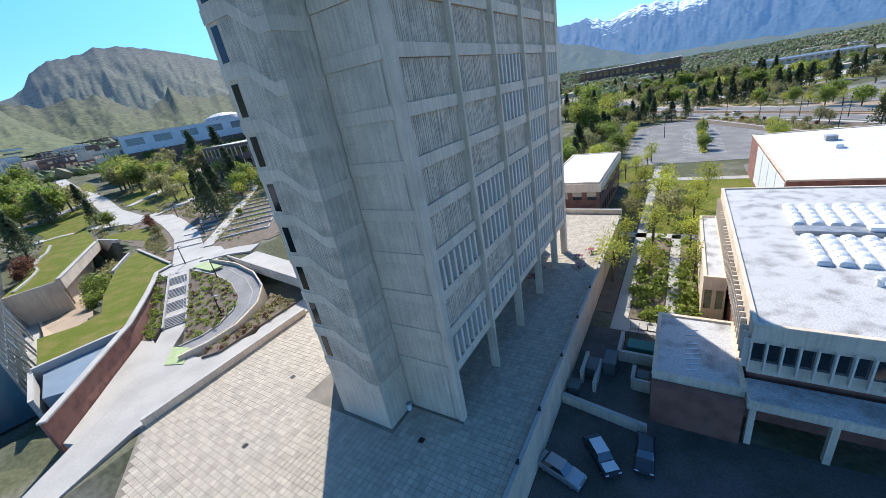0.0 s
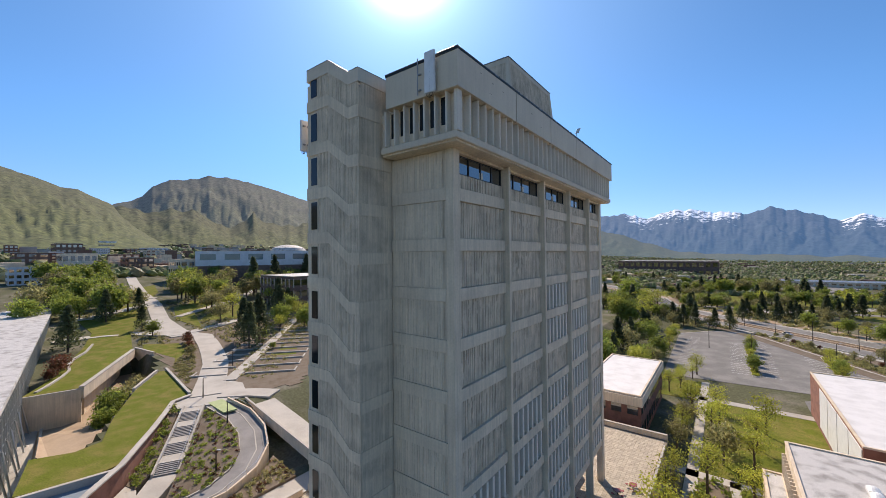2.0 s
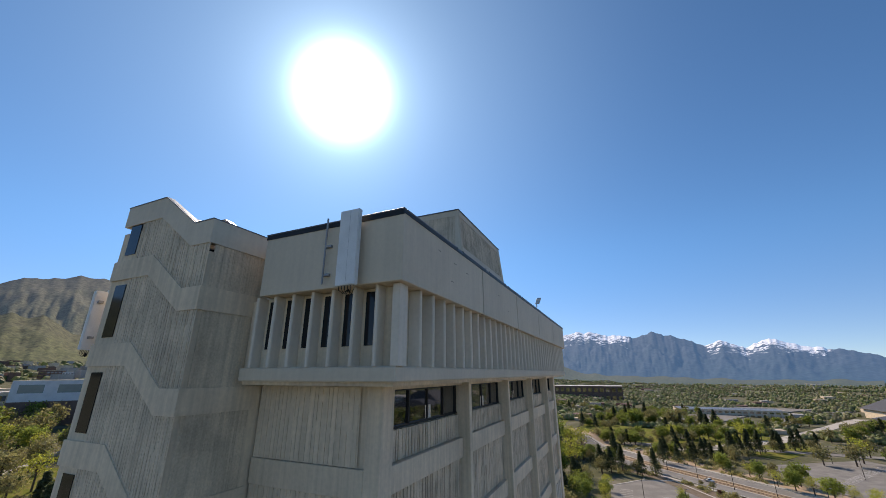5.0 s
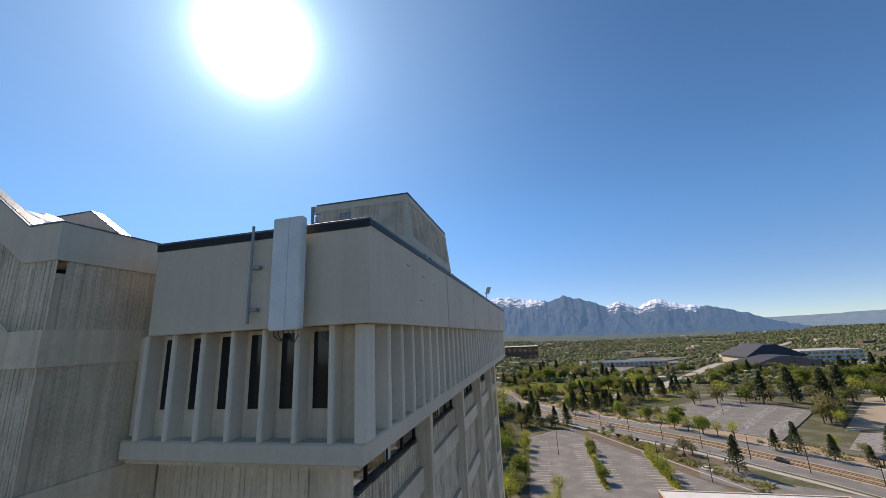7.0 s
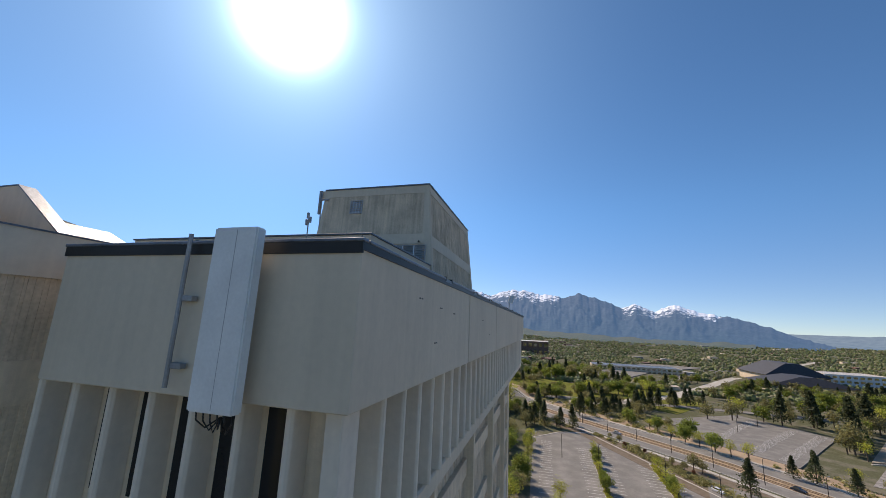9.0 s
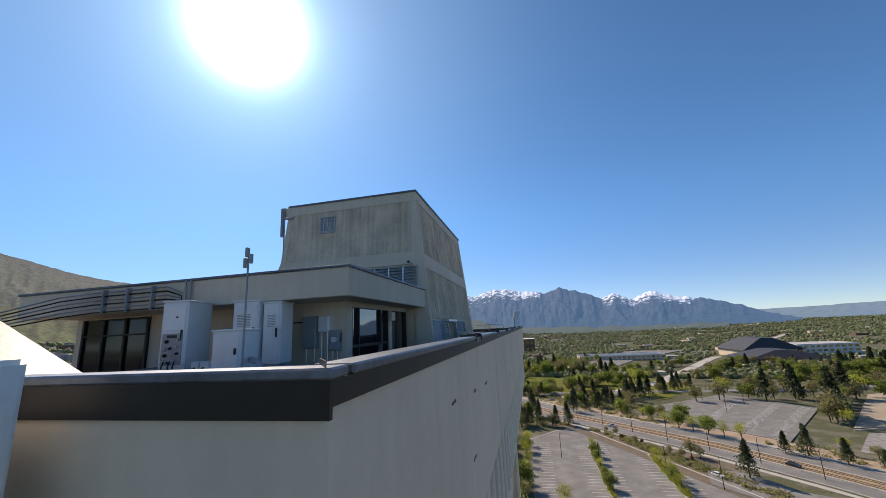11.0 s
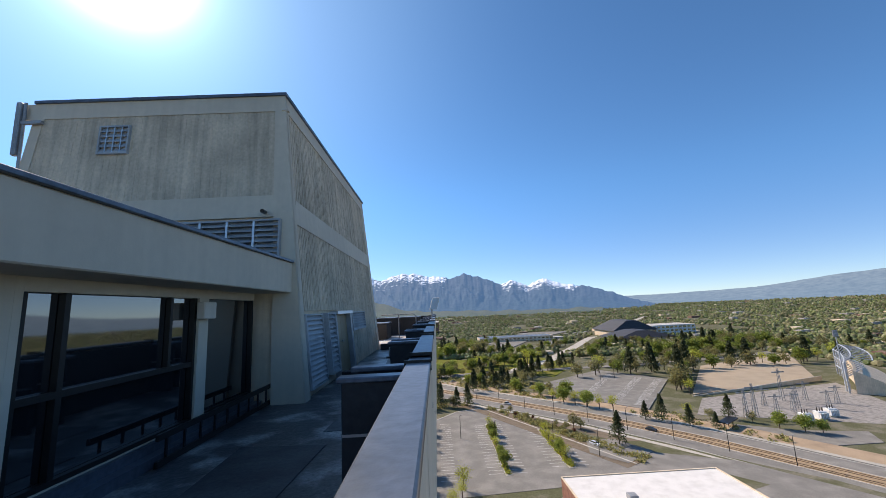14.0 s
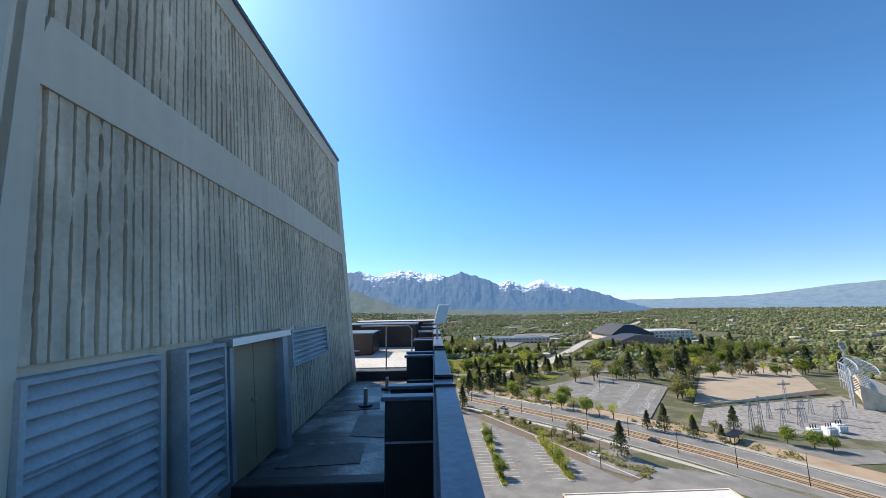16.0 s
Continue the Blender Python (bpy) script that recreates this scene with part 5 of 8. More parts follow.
for k in range(6):
    z = 52.5 + 0.13 * k
    part("conduit", Geo().tube([(-13.2 - 0.12 * k, 3.0, 51.3 + 0.08 * k), (-12.9 - 0.1 * k, 4.2, 52.0 + 0.08 * k), (-12.2 - 0.05 * k, 5.6, z - 0.1), (-11.3, 5.86, z), (-8.3, 5.86, z), (-7.9 + 0.04 * k, 5.86, z + 0.05 - 0.06 * k), (-7.8 + 0.04 * k, 5.86, 52.3)], 0.024, 6), GREYMETAL if k % 2 else BRONZE, pip)
for x in (-10.9, -9.9, -8.9):
    part("strap", Geo().box(x, x + 0.06, 5.8, 5.945, 52.46, 53.22), GREYMETAL, pip)
for x in (-7.62, -7.42):
    part("riser", Geo().tube([(x, 5.86, 52.2), (x, 5.86, 53.3)], 0.035, 6), GREYMETAL, pip)
for x, z0, z1, w, c, lab in ((-4.5, 51.0, 52.02, 0.5, ELBOX, "tall grey electrical box on the wall"), (-3.94, 51.5, 52.0, 0.4, WHITEPAINT, "pale electrical box above the meter"), (-3.54, 50.9, 51.55, 0.36, ELBOX, "grey meter box with a dial on the wall")):
    eb = thing("electrical_box", lab, "electrical box", at=(x, PFY, z0), group="electrical boxes")
    part("box_body", bevelled(Geo().box(0, w, -0.2, 0, 0, z1 - z0), 0.015), c, eb)
    part("box_door", bevelled(Geo().box(0.03, w - 0.03, -0.22, -0.2, 0.04, z1 - z0 - 0.04), 0.008), c, eb)
    part("latch", Geo().box(w - 0.09, w - 0.05, -0.25, -0.22, (z1 - z0) * 0.45, (z1 - z0) * 0.6), ALU, eb)
    if x > -3.6:
        part("gauge", bevelled(Geo().box(0.1, 0.26, -0.24, -0.22, 0.26, 0.42), 0.01), WHITEPAINT, eb)
        part("lever", Geo().tube([(w, -0.12, 0.25), (w + 0.06, -0.16, 0.4), (w + 0.06, -0.16, 0.55)], 0.015, 6), BRONZE, eb)
    for q in (0.1, w - 0.1):
        part("conduit", Geo().tube([(q, -0.1, 0), (q, -0.1, -0.7), (q + 0.06, -0.12, DECK + 0.14 - z0), (q + 0.18, -0.25, DECK + 0.06 - z0)], 0.025, 6), ALU, eb)
wc = thing("wall_conduit", "thin conduit along the penthouse wall under the canopy", "conduit")
part("conduit", Geo().tube([(-6.4, PFY - 0.04, 51.85), (-4.52, PFY - 0.04, 51.85)], 0.02, 6), BRONZE, wc)
con = thing("roof_conduit", "pale conduits running low across the roof", "conduit")
for o in (0.0, 0.18):
    part("conduit", Geo().tube([(-2.75, 6.9, DECK + 0.2 + o), (-2.72, 4.6, DECK + 0.2 + o), (-2.75, 3.5, DECK + 0.22 + o)], 0.03, 6), ALU, con)
for y in (3.9, 5.9):
    part("support", Geo().box(-2.83, -2.67, y - 0.05, y + 0.05, DECK, DECK + 0.47), GREYMETAL, con)
cab = thing("roof_cable", "thick grey flexible cable hanging from the platform", "cable")
part("cable", Geo().tube([(-3.75, 4.25, PZ + 0.3), (-3.35, 4.0, PZ + 0.25), (-2.9, 3.75, PZ - 0.05), (-2.72, 3.6, PZ - 0.5), (-2.6, 3.55, DECK + 0.2), (-2.62, 4.2, DECK + 0.08), (-2.66, 5.0, DECK + 0.07)], 0.07, 8), GREYMETAL, cab)
lad = thing("roof_ladder", "dark ladder lying beside the window wall", "ladder", at=(-2.6, 9.8, DECK))
part("rail", Geo().box(0, 0.05, 0, 5.0, 0.02, 0.12), BRONZE, lad)
part("rail", Geo().box(0.0, 0.05, 0, 5.0, 0.42, 0.52), BRONZE, lad)
for k in range(11):
    part("rung", Geo().box(0.01, 0.04, 0.2 + k * 0.45, 0.24 + k * 0.45, 0.12, 0.42), BRONZE, lad)
bp = thing("brace_pipe", "dark steel pipe leaning against a parapet brace", "pipe")
part("pipe", Geo().tube([(0.45, 9.6, DECK + 0.04), (0.79, 11.9, DECK + 0.85)], 0.035, 8), BRONZE, bp)
dr = thing("roof_drain", "dark roof drain with a domed strainer", "drain", at=(-0.95, 5.75, DECK))
part("strainer", bevelled(Geo().loft([[(*p, 0.0) for p in ngon(0, 0, 0.24, 12)], [(*p, 0.05) for p in ngon(0, 0, 0.2, 12)], [(*p, 0.1) for p in ngon(0, 0, 0.08, 12)]]), 0.005), BLACKWALL, dr)
for x, y, h in ((-0.45, 22.4, 0.5), (-0.1, 24.6, 0.4)):
    vp = thing("vent_pipe", "short pale vent pipe on the roof", "vent pipe", at=(x, y, DECK), group="vent pipes")
    part("pipe", Geo().tube([(0, 0, 0.05), (0, 0, h)], 0.06, 10), ALU, vp)
    part("collar", bevelled(Geo().prism(ngon(0, 0, 0.2, 12), 0, 0.06), 0.01), BLACKWALL, vp)
rail = thing("roof_railing", "pipe guard rail across the far roof", "railing")
part("top_rail", Geo().tube([(-1.6, 27.6, 51.55), (0.45, 27.6, 51.55), (0.6, 27.6, 51.4), (0.6, 27.6, DECK)], 0.03, 8), GREYMETAL, rail)
part("post", Geo().tube([(-0.5, 27.6, DECK), (-0.5, 27.6, 51.55)], 0.03, 8), GREYMETAL, rail)
fl_ = thing("floodlight", "white floodlight panel on a short post over the parapet", "floodlight", at=(1.66, 24.3, CAP - 0.02))
part("post", Geo().tube([(0, 0, 0), (0.02, 0, 0.7)], 0.035, 8), GREYMETAL, fl_)
part("lamp_head", bevelled(Geo().loft([[(-0.12, -0.1, 0.55), (0.3, -0.1, 0.55), (0.3, 0.0, 0.55), (-0.12, 0.0, 0.55)], [(0.06, 0.16, 1.2), (0.48, 0.16, 1.2), (0.48, 0.26, 1.2), (0.06, 0.26, 1.2)]]), 0.02), WHITEPAINT, fl_)
pa = thing("rooftop_antenna", "tall dark panel antenna on the plant room's edge", "antenna", at=(PX0 + 0.75, 14.15, 55.6))
part("pole", Geo().tube([(-0.1, 0, 0.0), (-0.1, 0, 3.0)], 0.04, 8), GREYMETAL, pa)
part("antenna_body", bevelled(Geo().box(-0.3, -0.15, -0.1, 0.05, 1.3, 3.0), 0.03), GREYMETAL, pa)
part("bracket", Geo().box(-0.16, 0.45, -0.05, 0.05, 2.3, 2.4), GREYMETAL, pa)
for k, (x0, x1, y0, y1, h) in enumerate(((-9.5, -2.0, 33.4, 36.0, 1.2), (-9.0, 0.4, 37.6, 40.2, 1.5))):
    un = thing("roof_unit", "low dark rooftop machinery housing", "roof unit", at=(0, 0, DECK + 0.05))
    part("housing", bevelled(Geo().box(x0, x1, y0, y1, 0, h), 0.04), BLACKWALL, un)
    part("top_edge", bevelled(Geo().box(x0 - 0.05, x1 + 0.05, y0 - 0.05, y1 + 0.05, h, h + 0.08), 0.01), CAPMETAL, un)
    for j in range(5):
        part("pipe", Geo().tube([(x0 + 1.0 + j * 1.2, y0 - 0.3, 0.3 + 0.15 * (j % 2)), (x0 + 2.0 + j * 1.2, y0 - 0.3, 0.3 + 0.15 * (j % 2))], 0.05, 6), GREYMETAL, un)

# ---- garden side ----
LAWNS = []


def pol(name, plan, z, material, label, category, thick=0.6, kind="structure"):
    if category == "lawn":
        LAWNS.append(plan)
    return slab(name, plan, z, thick, material, label, category, kind)


def bank(name, plan, height, material, label, category):
    """A sloping piece of ground whose height is a function of the place."""
    if category == "lawn":
        LAWNS.append(plan)
    return solid(name, Geo().prism(plan, -5.5, [height(*p) for p in plan]), material, label, category, "structure")


pol("walkway", [(-36.7, -16), (-34, -24), (-38, -26), (-47.4, -13.2), (-51.2, -9.6), (-56.4, -5.8), (-62.6, -1.4), (-58.0, 0.6), (-52.0, -4.8), (-44.0, -4.6), (-36.7, 10)], 0.0, WALK, "pale concrete walk beside the plaza", "walkway", 1.2)
pol("walkway", [(-36.7, -4), (-36.7, 42), (-41.2, 42), (-41.2, 4.5)], 0.004, WALK, "pale concrete walk beside the plaza", "walkway", 1.2)
wall_line = [(-87.2, 12.0), (-85.6, 7.8), (-79.3, 4.4), (-71.9, 0.1), (-66.2, -3.5), (-61.5, -6.4), (-57.6, -9.8), (-53.0, -13.7), (-49.6, -16.5), (-44.0, -21.4)]
pol("walkway", [(-58.6, -5.0), (-61.2, -5.8), (-57.3, -9.2), (-52.8, -13.1), (-49.4, -15.9), (-43.8, -20.8), (-41.5, -20.0), (-47.2, -13.2), (-51.0, -9.6), (-56.2, -5.6)], 0.012, WALK, "pale concrete walk at the foot of the brick wall", "walkway", 1.2)
WALLPTS = subdivide(wall_line, 2.5)
ribbon("brick_wall", WALLPTS, 0.0, 0.35, 3.55, 6.0, BRICK, "long curving red brick retaining wall", "wall")
ribbon("wall_coping", WALLPTS, -0.2, 0.75, 3.8, 0.25, WALK, "pale concrete coping on the brick wall", "coping")
pol("lawn", [(-114.8, 15.8), (-116.3, 14.1), (-102.6, 5.2), (-85.0, -2.7), (-74.4, -6.2), (-73.4, -10.0), (-76.1, -15.0), (-63.6, -17.6), (-61.2, -9.6), (-62.2, -6.2), (-66.6, -3.1), (-72.3, 0.5), (-79.6, 4.8), (-86.0, 8.0), (-87.4, 11.8)], 3.5, GRASS, "sloping green lawn above the brick wall", "lawn", 9)
pol("roof_pool", [(-62.0, -17.6), (-53.0, -19.6), (-50.4, -16.6), (-54.2, -13.3), (-58.4, -9.8), (-60.6, -8.4)], 2.6, mat("blue_grey_flat_roof", (0.2, 0.25, 0.29), 0.5, vary=0.06), "flat blue-grey roof in a white border", "roof", 7)
low_wall("court_wall", (-62.6, -18.4), (-60.4, -7.6), 0.5, -5, 3.75, "white kerb wall around the flat roof", WALK)
low_wall("court_wall", (-62.8, -18.6), (-52.4, -20.6), 0.5, -5, 3.3, "white kerb wall around the flat roof", WALK)
# sunken court under the lawns
COURTZ = -4.0
pol("court", [(-119, -12.6), (-78, -18.4), (-70, -17), (-72, -6), (-85, -2.0), (-103, 6.0), (-117, 15.0), (-140, 19.0), (-157, 17), (-158, 11), (-126, -3)], COURTZ, DIRT, "sunken gravel court below the lawns", "court", 0.8)
bank("gravel_bank", [(-112.6, -4.4), (-110.5, -10.4), (-83.0, -13.6), (-76.0, -12.4), (-75.0, -6.6), (-85.2, -3.2), (-96.0, 1.4)], lambda x, y: COURTZ + 0.3 + 5.2 * smooth((x + 108) / 30), DIRT, "bank of tan gravel falling into the court", "gravel bank")
low_wall("concrete_wall", (-114.8, -13.4), (-112.1, -3.2), 0.5, -5, 4.4, "tall brown-grey concrete court wall", CONCRETE)
low_wall("concrete_wall", (-112.1, -3.2), (-149.4, 15.6), 0.9, 1.9, 4.9, "long concrete beam over the sunken court", CONCRETE)
low_wall("concrete_wall", (-153.8, 17.0), (-139.6, 18.8), 0.5, -5, 4.6, "concrete end wall of the sunken court", CONCRETE)
low_wall("concrete_wall", (-118, -2), (-156, 14), 0.4, -5, 3.2, "dark rear wall under the beam", CONCRETE)
low_wall("lawn_kerb", (-117.0, 15.8), (-88.0, 12.2), 0.5, 2.6, 4.0, "white concrete kerb along the lawn", WALK)
low_wall("lawn_kerb", (-117.2, 13.6), (-103.0, 4.9), 0.5, -4, 3.9, "white concrete kerb above the court", WALK)
ribbon("walkway", subdivide([(-66, -19.0), (-80, -16.9), (-98, -14.2), (-115, -11.8)], 4), 1.5, -1.5, COURTZ + 0.16, 1.0, WALK, "white concrete walk beside the glass hall", "walkway")
low_wall("walk_kerb", (-112, -10.0), (-77.0, -15.0), 0.4, -5, -3.0, "low white kerb beside the gravel bank", WALK)
upper = [(-150.2, 15.6), (-188.7, 23.6), (-195.0, 12.8), (-168.0, 5.6), (-146.0, -1.0), (-124.0, -8.6), (-115.2, -13.0), (-112.8, -3.0)]
solid("lawn", Geo().prism(upper, [max(3.4, ground_z(*p) - 1) for p in upper], [max(4.4, ground_z(*p) + 0.3) for p in upper]), GRASS, "green upper lawn by the court", "lawn", "structure")
LAWNS.append(upper)
ribbon("lawn_kerb", subdivide([(-116.5, -10.6), (-121, -8.0), (-128, -4.6), (-134, -2.4), (-142, -1.6), (-150, 1.0), (-157, 4.6), (-170, 8.5)], 2), 0.3, -0.3, [4.75 + 0.02 * k for k in range(60)], 1.0, WALK, "curved white kerb around the upper lawn", "kerb")

# stairs in four flights with landings
stairs = thing("garden_stairs", "pale concrete garden stairs in four flights", "stairs")
A0, B0 = Vector((-59.7, -0.8)), Vector((-79.2, 10.1))
du = (B0 - A0).normalized()
dn = Vector((-du.y, du.x)) * 1.7
L = (B0 - A0).length
# step concrete darkened to stand in for the shade on the risers
STEPSHADE = mat("riser_shade_concrete", (0.26, 0.25, 0.235), 0.85, vary=0.12, scale=2.0, bump=0.2)
pos, zc = 0.0, 0.1
for fl in range(4):
    for k in range(7):
        a, b = A0 + du * pos, A0 + du * (pos + 0.46)
        zc += 3.2 / 28
        part("step", Geo().prism([tuple(a - dn), tuple(b - dn), tuple(b + dn), tuple(a + dn)][::-1], zc - 1.2, zc), STEPSHADE if k < 6 else WALK, stairs)
        pos += 0.46
    ln = (L - 4 * 7 * 0.46) / 4
    a, b = A0 + du * pos, A0 + du * (pos + ln)
    part("landing", Geo().prism([tuple(a - dn), tuple(b - dn), tuple(b + dn), tuple(a + dn)][::-1], zc - 1.2, zc), WALK, stairs)
    pos += ln
for sgn in (-1, 1):
    part("kerb", Geo().loft([[(*(A0 + dn * sgn * 1.0), -0.5), (*(A0 + dn * sgn * 1.24), -0.5), (*(A0 + dn * sgn * 1.24), 0.55), (*(A0 + dn * sgn * 1.0), 0.55)], [(*(B0 + dn * sgn * 1.0), 2.6), (*(B0 + dn * sgn * 1.24), 2.6), (*(B0 + dn * sgn * 1.24), 3.75), (*(B0 + dn * sgn * 1.0), 3.75)]]), WALK, stairs)
    for k in range(5):
        p = A0 + (B0 - A0) * (k + 0.2) / 5 + dn * sgn * 0.9
        z = 3.3 * (k + 0.2) / 5
        part("handrail_post", Geo().tube([(p.x, p.y, z), (p.x, p.y, z + 1.0)], 0.03, 6), ALU, stairs)
    p, q = A0 + (B0 - A0) * 0.04 + dn * sgn * 0.9, A0 + (B0 - A0) * 0.84 + dn * sgn * 0.9
    part("handrail", Geo().tube([(p.x, p.y, 1.15), (q.x, q.y, 3.75)], 0.03, 6), ALU, stairs)
pol("landing_walk", [(-77.6, 12.4), (-80.6, 7.4), (-86.0, 8.2), (-88.2, 12.4), (-94.0, 17.0), (-97.0, 21.5), (-86.5, 24.0), (-76.0, 20.5)], 3.34, WALK, "pale concrete forecourt at the head of the stairs", "walkway", 1.2)

ramp_line = [(-48.8, -5.2), (-47.2, -1.6), (-46.9, 2.2), (-48.8, 6.8), (-53.2, 10.8), (-59.8, 13.6), (-67.9, 14.8), (-76.5, 13.9)]
RP = subdivide(ramp_line, 1.5)
rz = [-0.02 + 3.32 * i / (len(RP) - 1) for i in range(len(RP))]
GREYWALK = mat("grey_ramp_concrete", (0.24, 0.23, 0.22), 0.85, vary=0.1)


def bed_height(x, y):
    """The planted slope between the stairs and the ramp."""
    return 0.15 + 3.05 * min(1.0, max(0.0, 0.55 * (-50 - x) / 29 + 0.45 * (y + 3) / 13))


def wall_bed_height(x, y):
    """The planted slope between the stairs and the brick wall."""
    return 0.1 + 3.1 * min(1.0, max(0.0, ((x - A0.x) * du.x + (y - A0.y) * du.y) / L))


BED1 = [(-58.2, 0.8), (-51.0, -3.6), (-49.6, -0.9), (-49.3, 2.4), (-50.9, 5.9), (-54.4, 8.9), (-60.3, 11.2), (-68.0, 12.3), (-76.6, 11.6)]
BED2 = [(-42.9, -4.6), (-41.3, -2.6), (-41.3, 12.0), (-50.5, 13.0), (-46.3, 8.6), (-44.2, 3.4), (-44.6, -1.8)]
BED3 = [(-82.6, 8.6), (-84.4, 7.7), (-79.1, 5.1), (-71.6, 0.8), (-66.0, -2.8), (-61.2, -5.7), (-58.8, -5.2), (-62.6, -1.5)]
bank("planted_bed", BED1, bed_height, SOIL, "mulched bed with small shrubs between stairs and ramp", "planted bed")
pol("planted_bed", BED2, 0.35, SOIL, "mulched bed with shrubs outside the ramp", "planted bed", 1)
bank("planted_bed", BED3, wall_bed_height, SOIL, "mulched bed along the brick wall", "planted bed")
ribbon("ramp", RP, 2.2, -2.2, rz, 1.6, GREYWALK, "curving grey concrete ramp", "ramp")
ribbon("ramp_line", RP, -0.35, -0.55, [z + 0.05 for z in rz], 0.2, WALK, "pale concrete strip between the ramp's lanes", "kerb")
ribbon("ramp_kerb", RP, 2.45, 2.2, [z + 0.2 for z in rz], 1.5, WALK, "pale inner kerb of the ramp", "kerb")
ribbon("ramp_wall", RP, -2.2, -2.5, [z + 0.75 for z in rz], 3.4, CONCRETE, "low curving concrete wall of the ramp", "wall")
GREENPAD = mat("green_pad_paint", (0.36, 0.43, 0.2), 0.8, vary=0.08, scale=3)
pol("green_pad", [(-47.8, -7.8), (-44.7, -6.5), (-47.9, -3.6), (-52.0, -4.7)], 0.1, GREENPAD, "green painted pad at the ramp's foot", "pad", 0.3)
pol("green_pad", [(-70.3, 12.6), (-69.8, 15.2), (-78.6, 15.8), (-78.8, 12.8)], 3.385, GREENPAD, "green painted pad at the ramp's head", "pad", 0.3)
rr = thing("ramp_railing", "thin metal railing around the ramp bend", "railing")
outer = [(p.x + 2.35 * (q.y - o.y) / (q - o).length, p.y - 2.35 * (q.x - o.x) / (q - o).length, z) for o, p, q, z in zip(RP, RP[1:], RP[2:], rz[1:])][3:]
for x, y, z in outer[::2]:
    part("post", Geo().tube([(x, y, z + 0.7), (x, y, z + 1.5)], 0.03, 5), ALU, rr)
part("top_rail", Geo().tube([(x, y, z + 1.5) for x, y, z in outer], 0.03, 5), ALU, rr)
MULCHED = [(-88, 13.0), (-78, 22), (-74, 32), (-100, 70), (-150, 104), (-186, 96), (-178, 52), (-168, 30), (-150, 22), (-117, 16.6)]
g = Geo()
for i in range(56):
    for j in range(48):
        x, y = -74 - 2 * i, 12 + 2 * j
        if in_plan(MULCHED, x - 1, y + 1):
            g.prism([(x - 2, y), (x, y), (x, y + 2), (x - 2, y + 2)], ground_z(x - 1, y) - 1, [ground_z(q, y) + 0.1 for q in (x - 2, x, x, x - 2)])
solid("mulched_garden", g, SOIL, "brown mulched ground between the garden walks", "garden bed", "structure")

# upper campus paths
for kw, (pts, w) in enumerate(((([(-84, 14.5), (-96, 20.3), (-112.4, 27.6), (-126, 32.0), (-139.7, 36.0), (-158, 40.5), (-170, 36), (-203, 38.5), (-245, 47), (-299, 54), (-366, 66), (-440, 80)]), 7.0),
               ([(-168.7, 32), (-169.4, 40.6), (-177, 58), (-186, 77), (-184, 95)], 5.5), ([(-164, 36), (-180, 34), (-204, 37)], 10.0),
               ([(-170, 33), (-181, 23.5), (-185, 14.5), (-185.5, 8), (-184, 0)], 6.0), ([(-246, 44), (-224, 16.2), (-226, 7.6)], 6.0),
               ([(-91, 22.6), (-163, 85.4)], 3.2), ([(-82, 17), (-77, 22), (-72, 25)], 5.0), ([(-205, 46), (-240, 92), (-300, 140)], 4.0), ([(-268, 54), (-290, 40), (-340, 30)], 4.0))):
    ribbon("walkway", subdivide(pts, 5), w / 2, -w / 2, 0, 0.6, WALK, "pale concrete campus walk", "walkway", lift=0.3 + 0.015 * kw)
# terraces with seat walls on both sides of the straight walk
tu, tn = Vector((-0.754, 0.657)), Vector((0.657, 0.754))
for k in range(10):
    p = Vector((-91, 22.6)) + tu * (5.0 + 7.4 * k)
    for side, ln in ((-1, 9.5 - 0.3 * k), (1, 13.0)):
        q0, q1 = p + tn * side * 2.4, p + tn * side * (2.4 + ln)
        z = ground_z(p.x, p.y)
        bw = thing("seat_wall", "pale concrete seat wall in the planted terraces", "seat wall", group="seat walls")
        part("wall_body", bevelled(Geo().prism([tuple(v) for v in (q0, q0 + tu * 0.5, q1 + tu * 0.5, q1)][::side], z - 0.6, z + 0.55), 0.03), WALK, bw)
        e0, e1 = q1 + tu * 0.0, q1 + tu * 4.2
        part("wall_body", bevelled(Geo().prism([tuple(v) for v in (e0, e1, e1 + tn * 0.45, e0 + tn * 0.45)][::-1], z - 0.6, z + 0.4), 0.03), WALK, bw)
        bed = [tuple(v) for v in (q0 + tu * 0.6, q0 + tu * 4.4, q1 + tu * 4.4, q1 + tu * 0.6)][::side]
        solid("planted_bed", Geo().prism(bed, z - 0.4, z + 0.24), SOIL, "mulched bed between the seat walls", "planted bed", "structure")
pol("bridge_deck", [(-75.0, 19.4), (-55.0, 16.6), (-36.6, 14.2), (-36.6, 18.0), (-54.0, 21.5), (-73.0, 24.5)], 2.9, WALK, "concrete bridge from the garden to the tower", "bridge", 0.8)
low_wall("bridge_wall", (-74.5, 19.2), (-37, 14.0), 0.35, 1.6, 3.7, "concrete parapet of the bridge", CONCRETE)

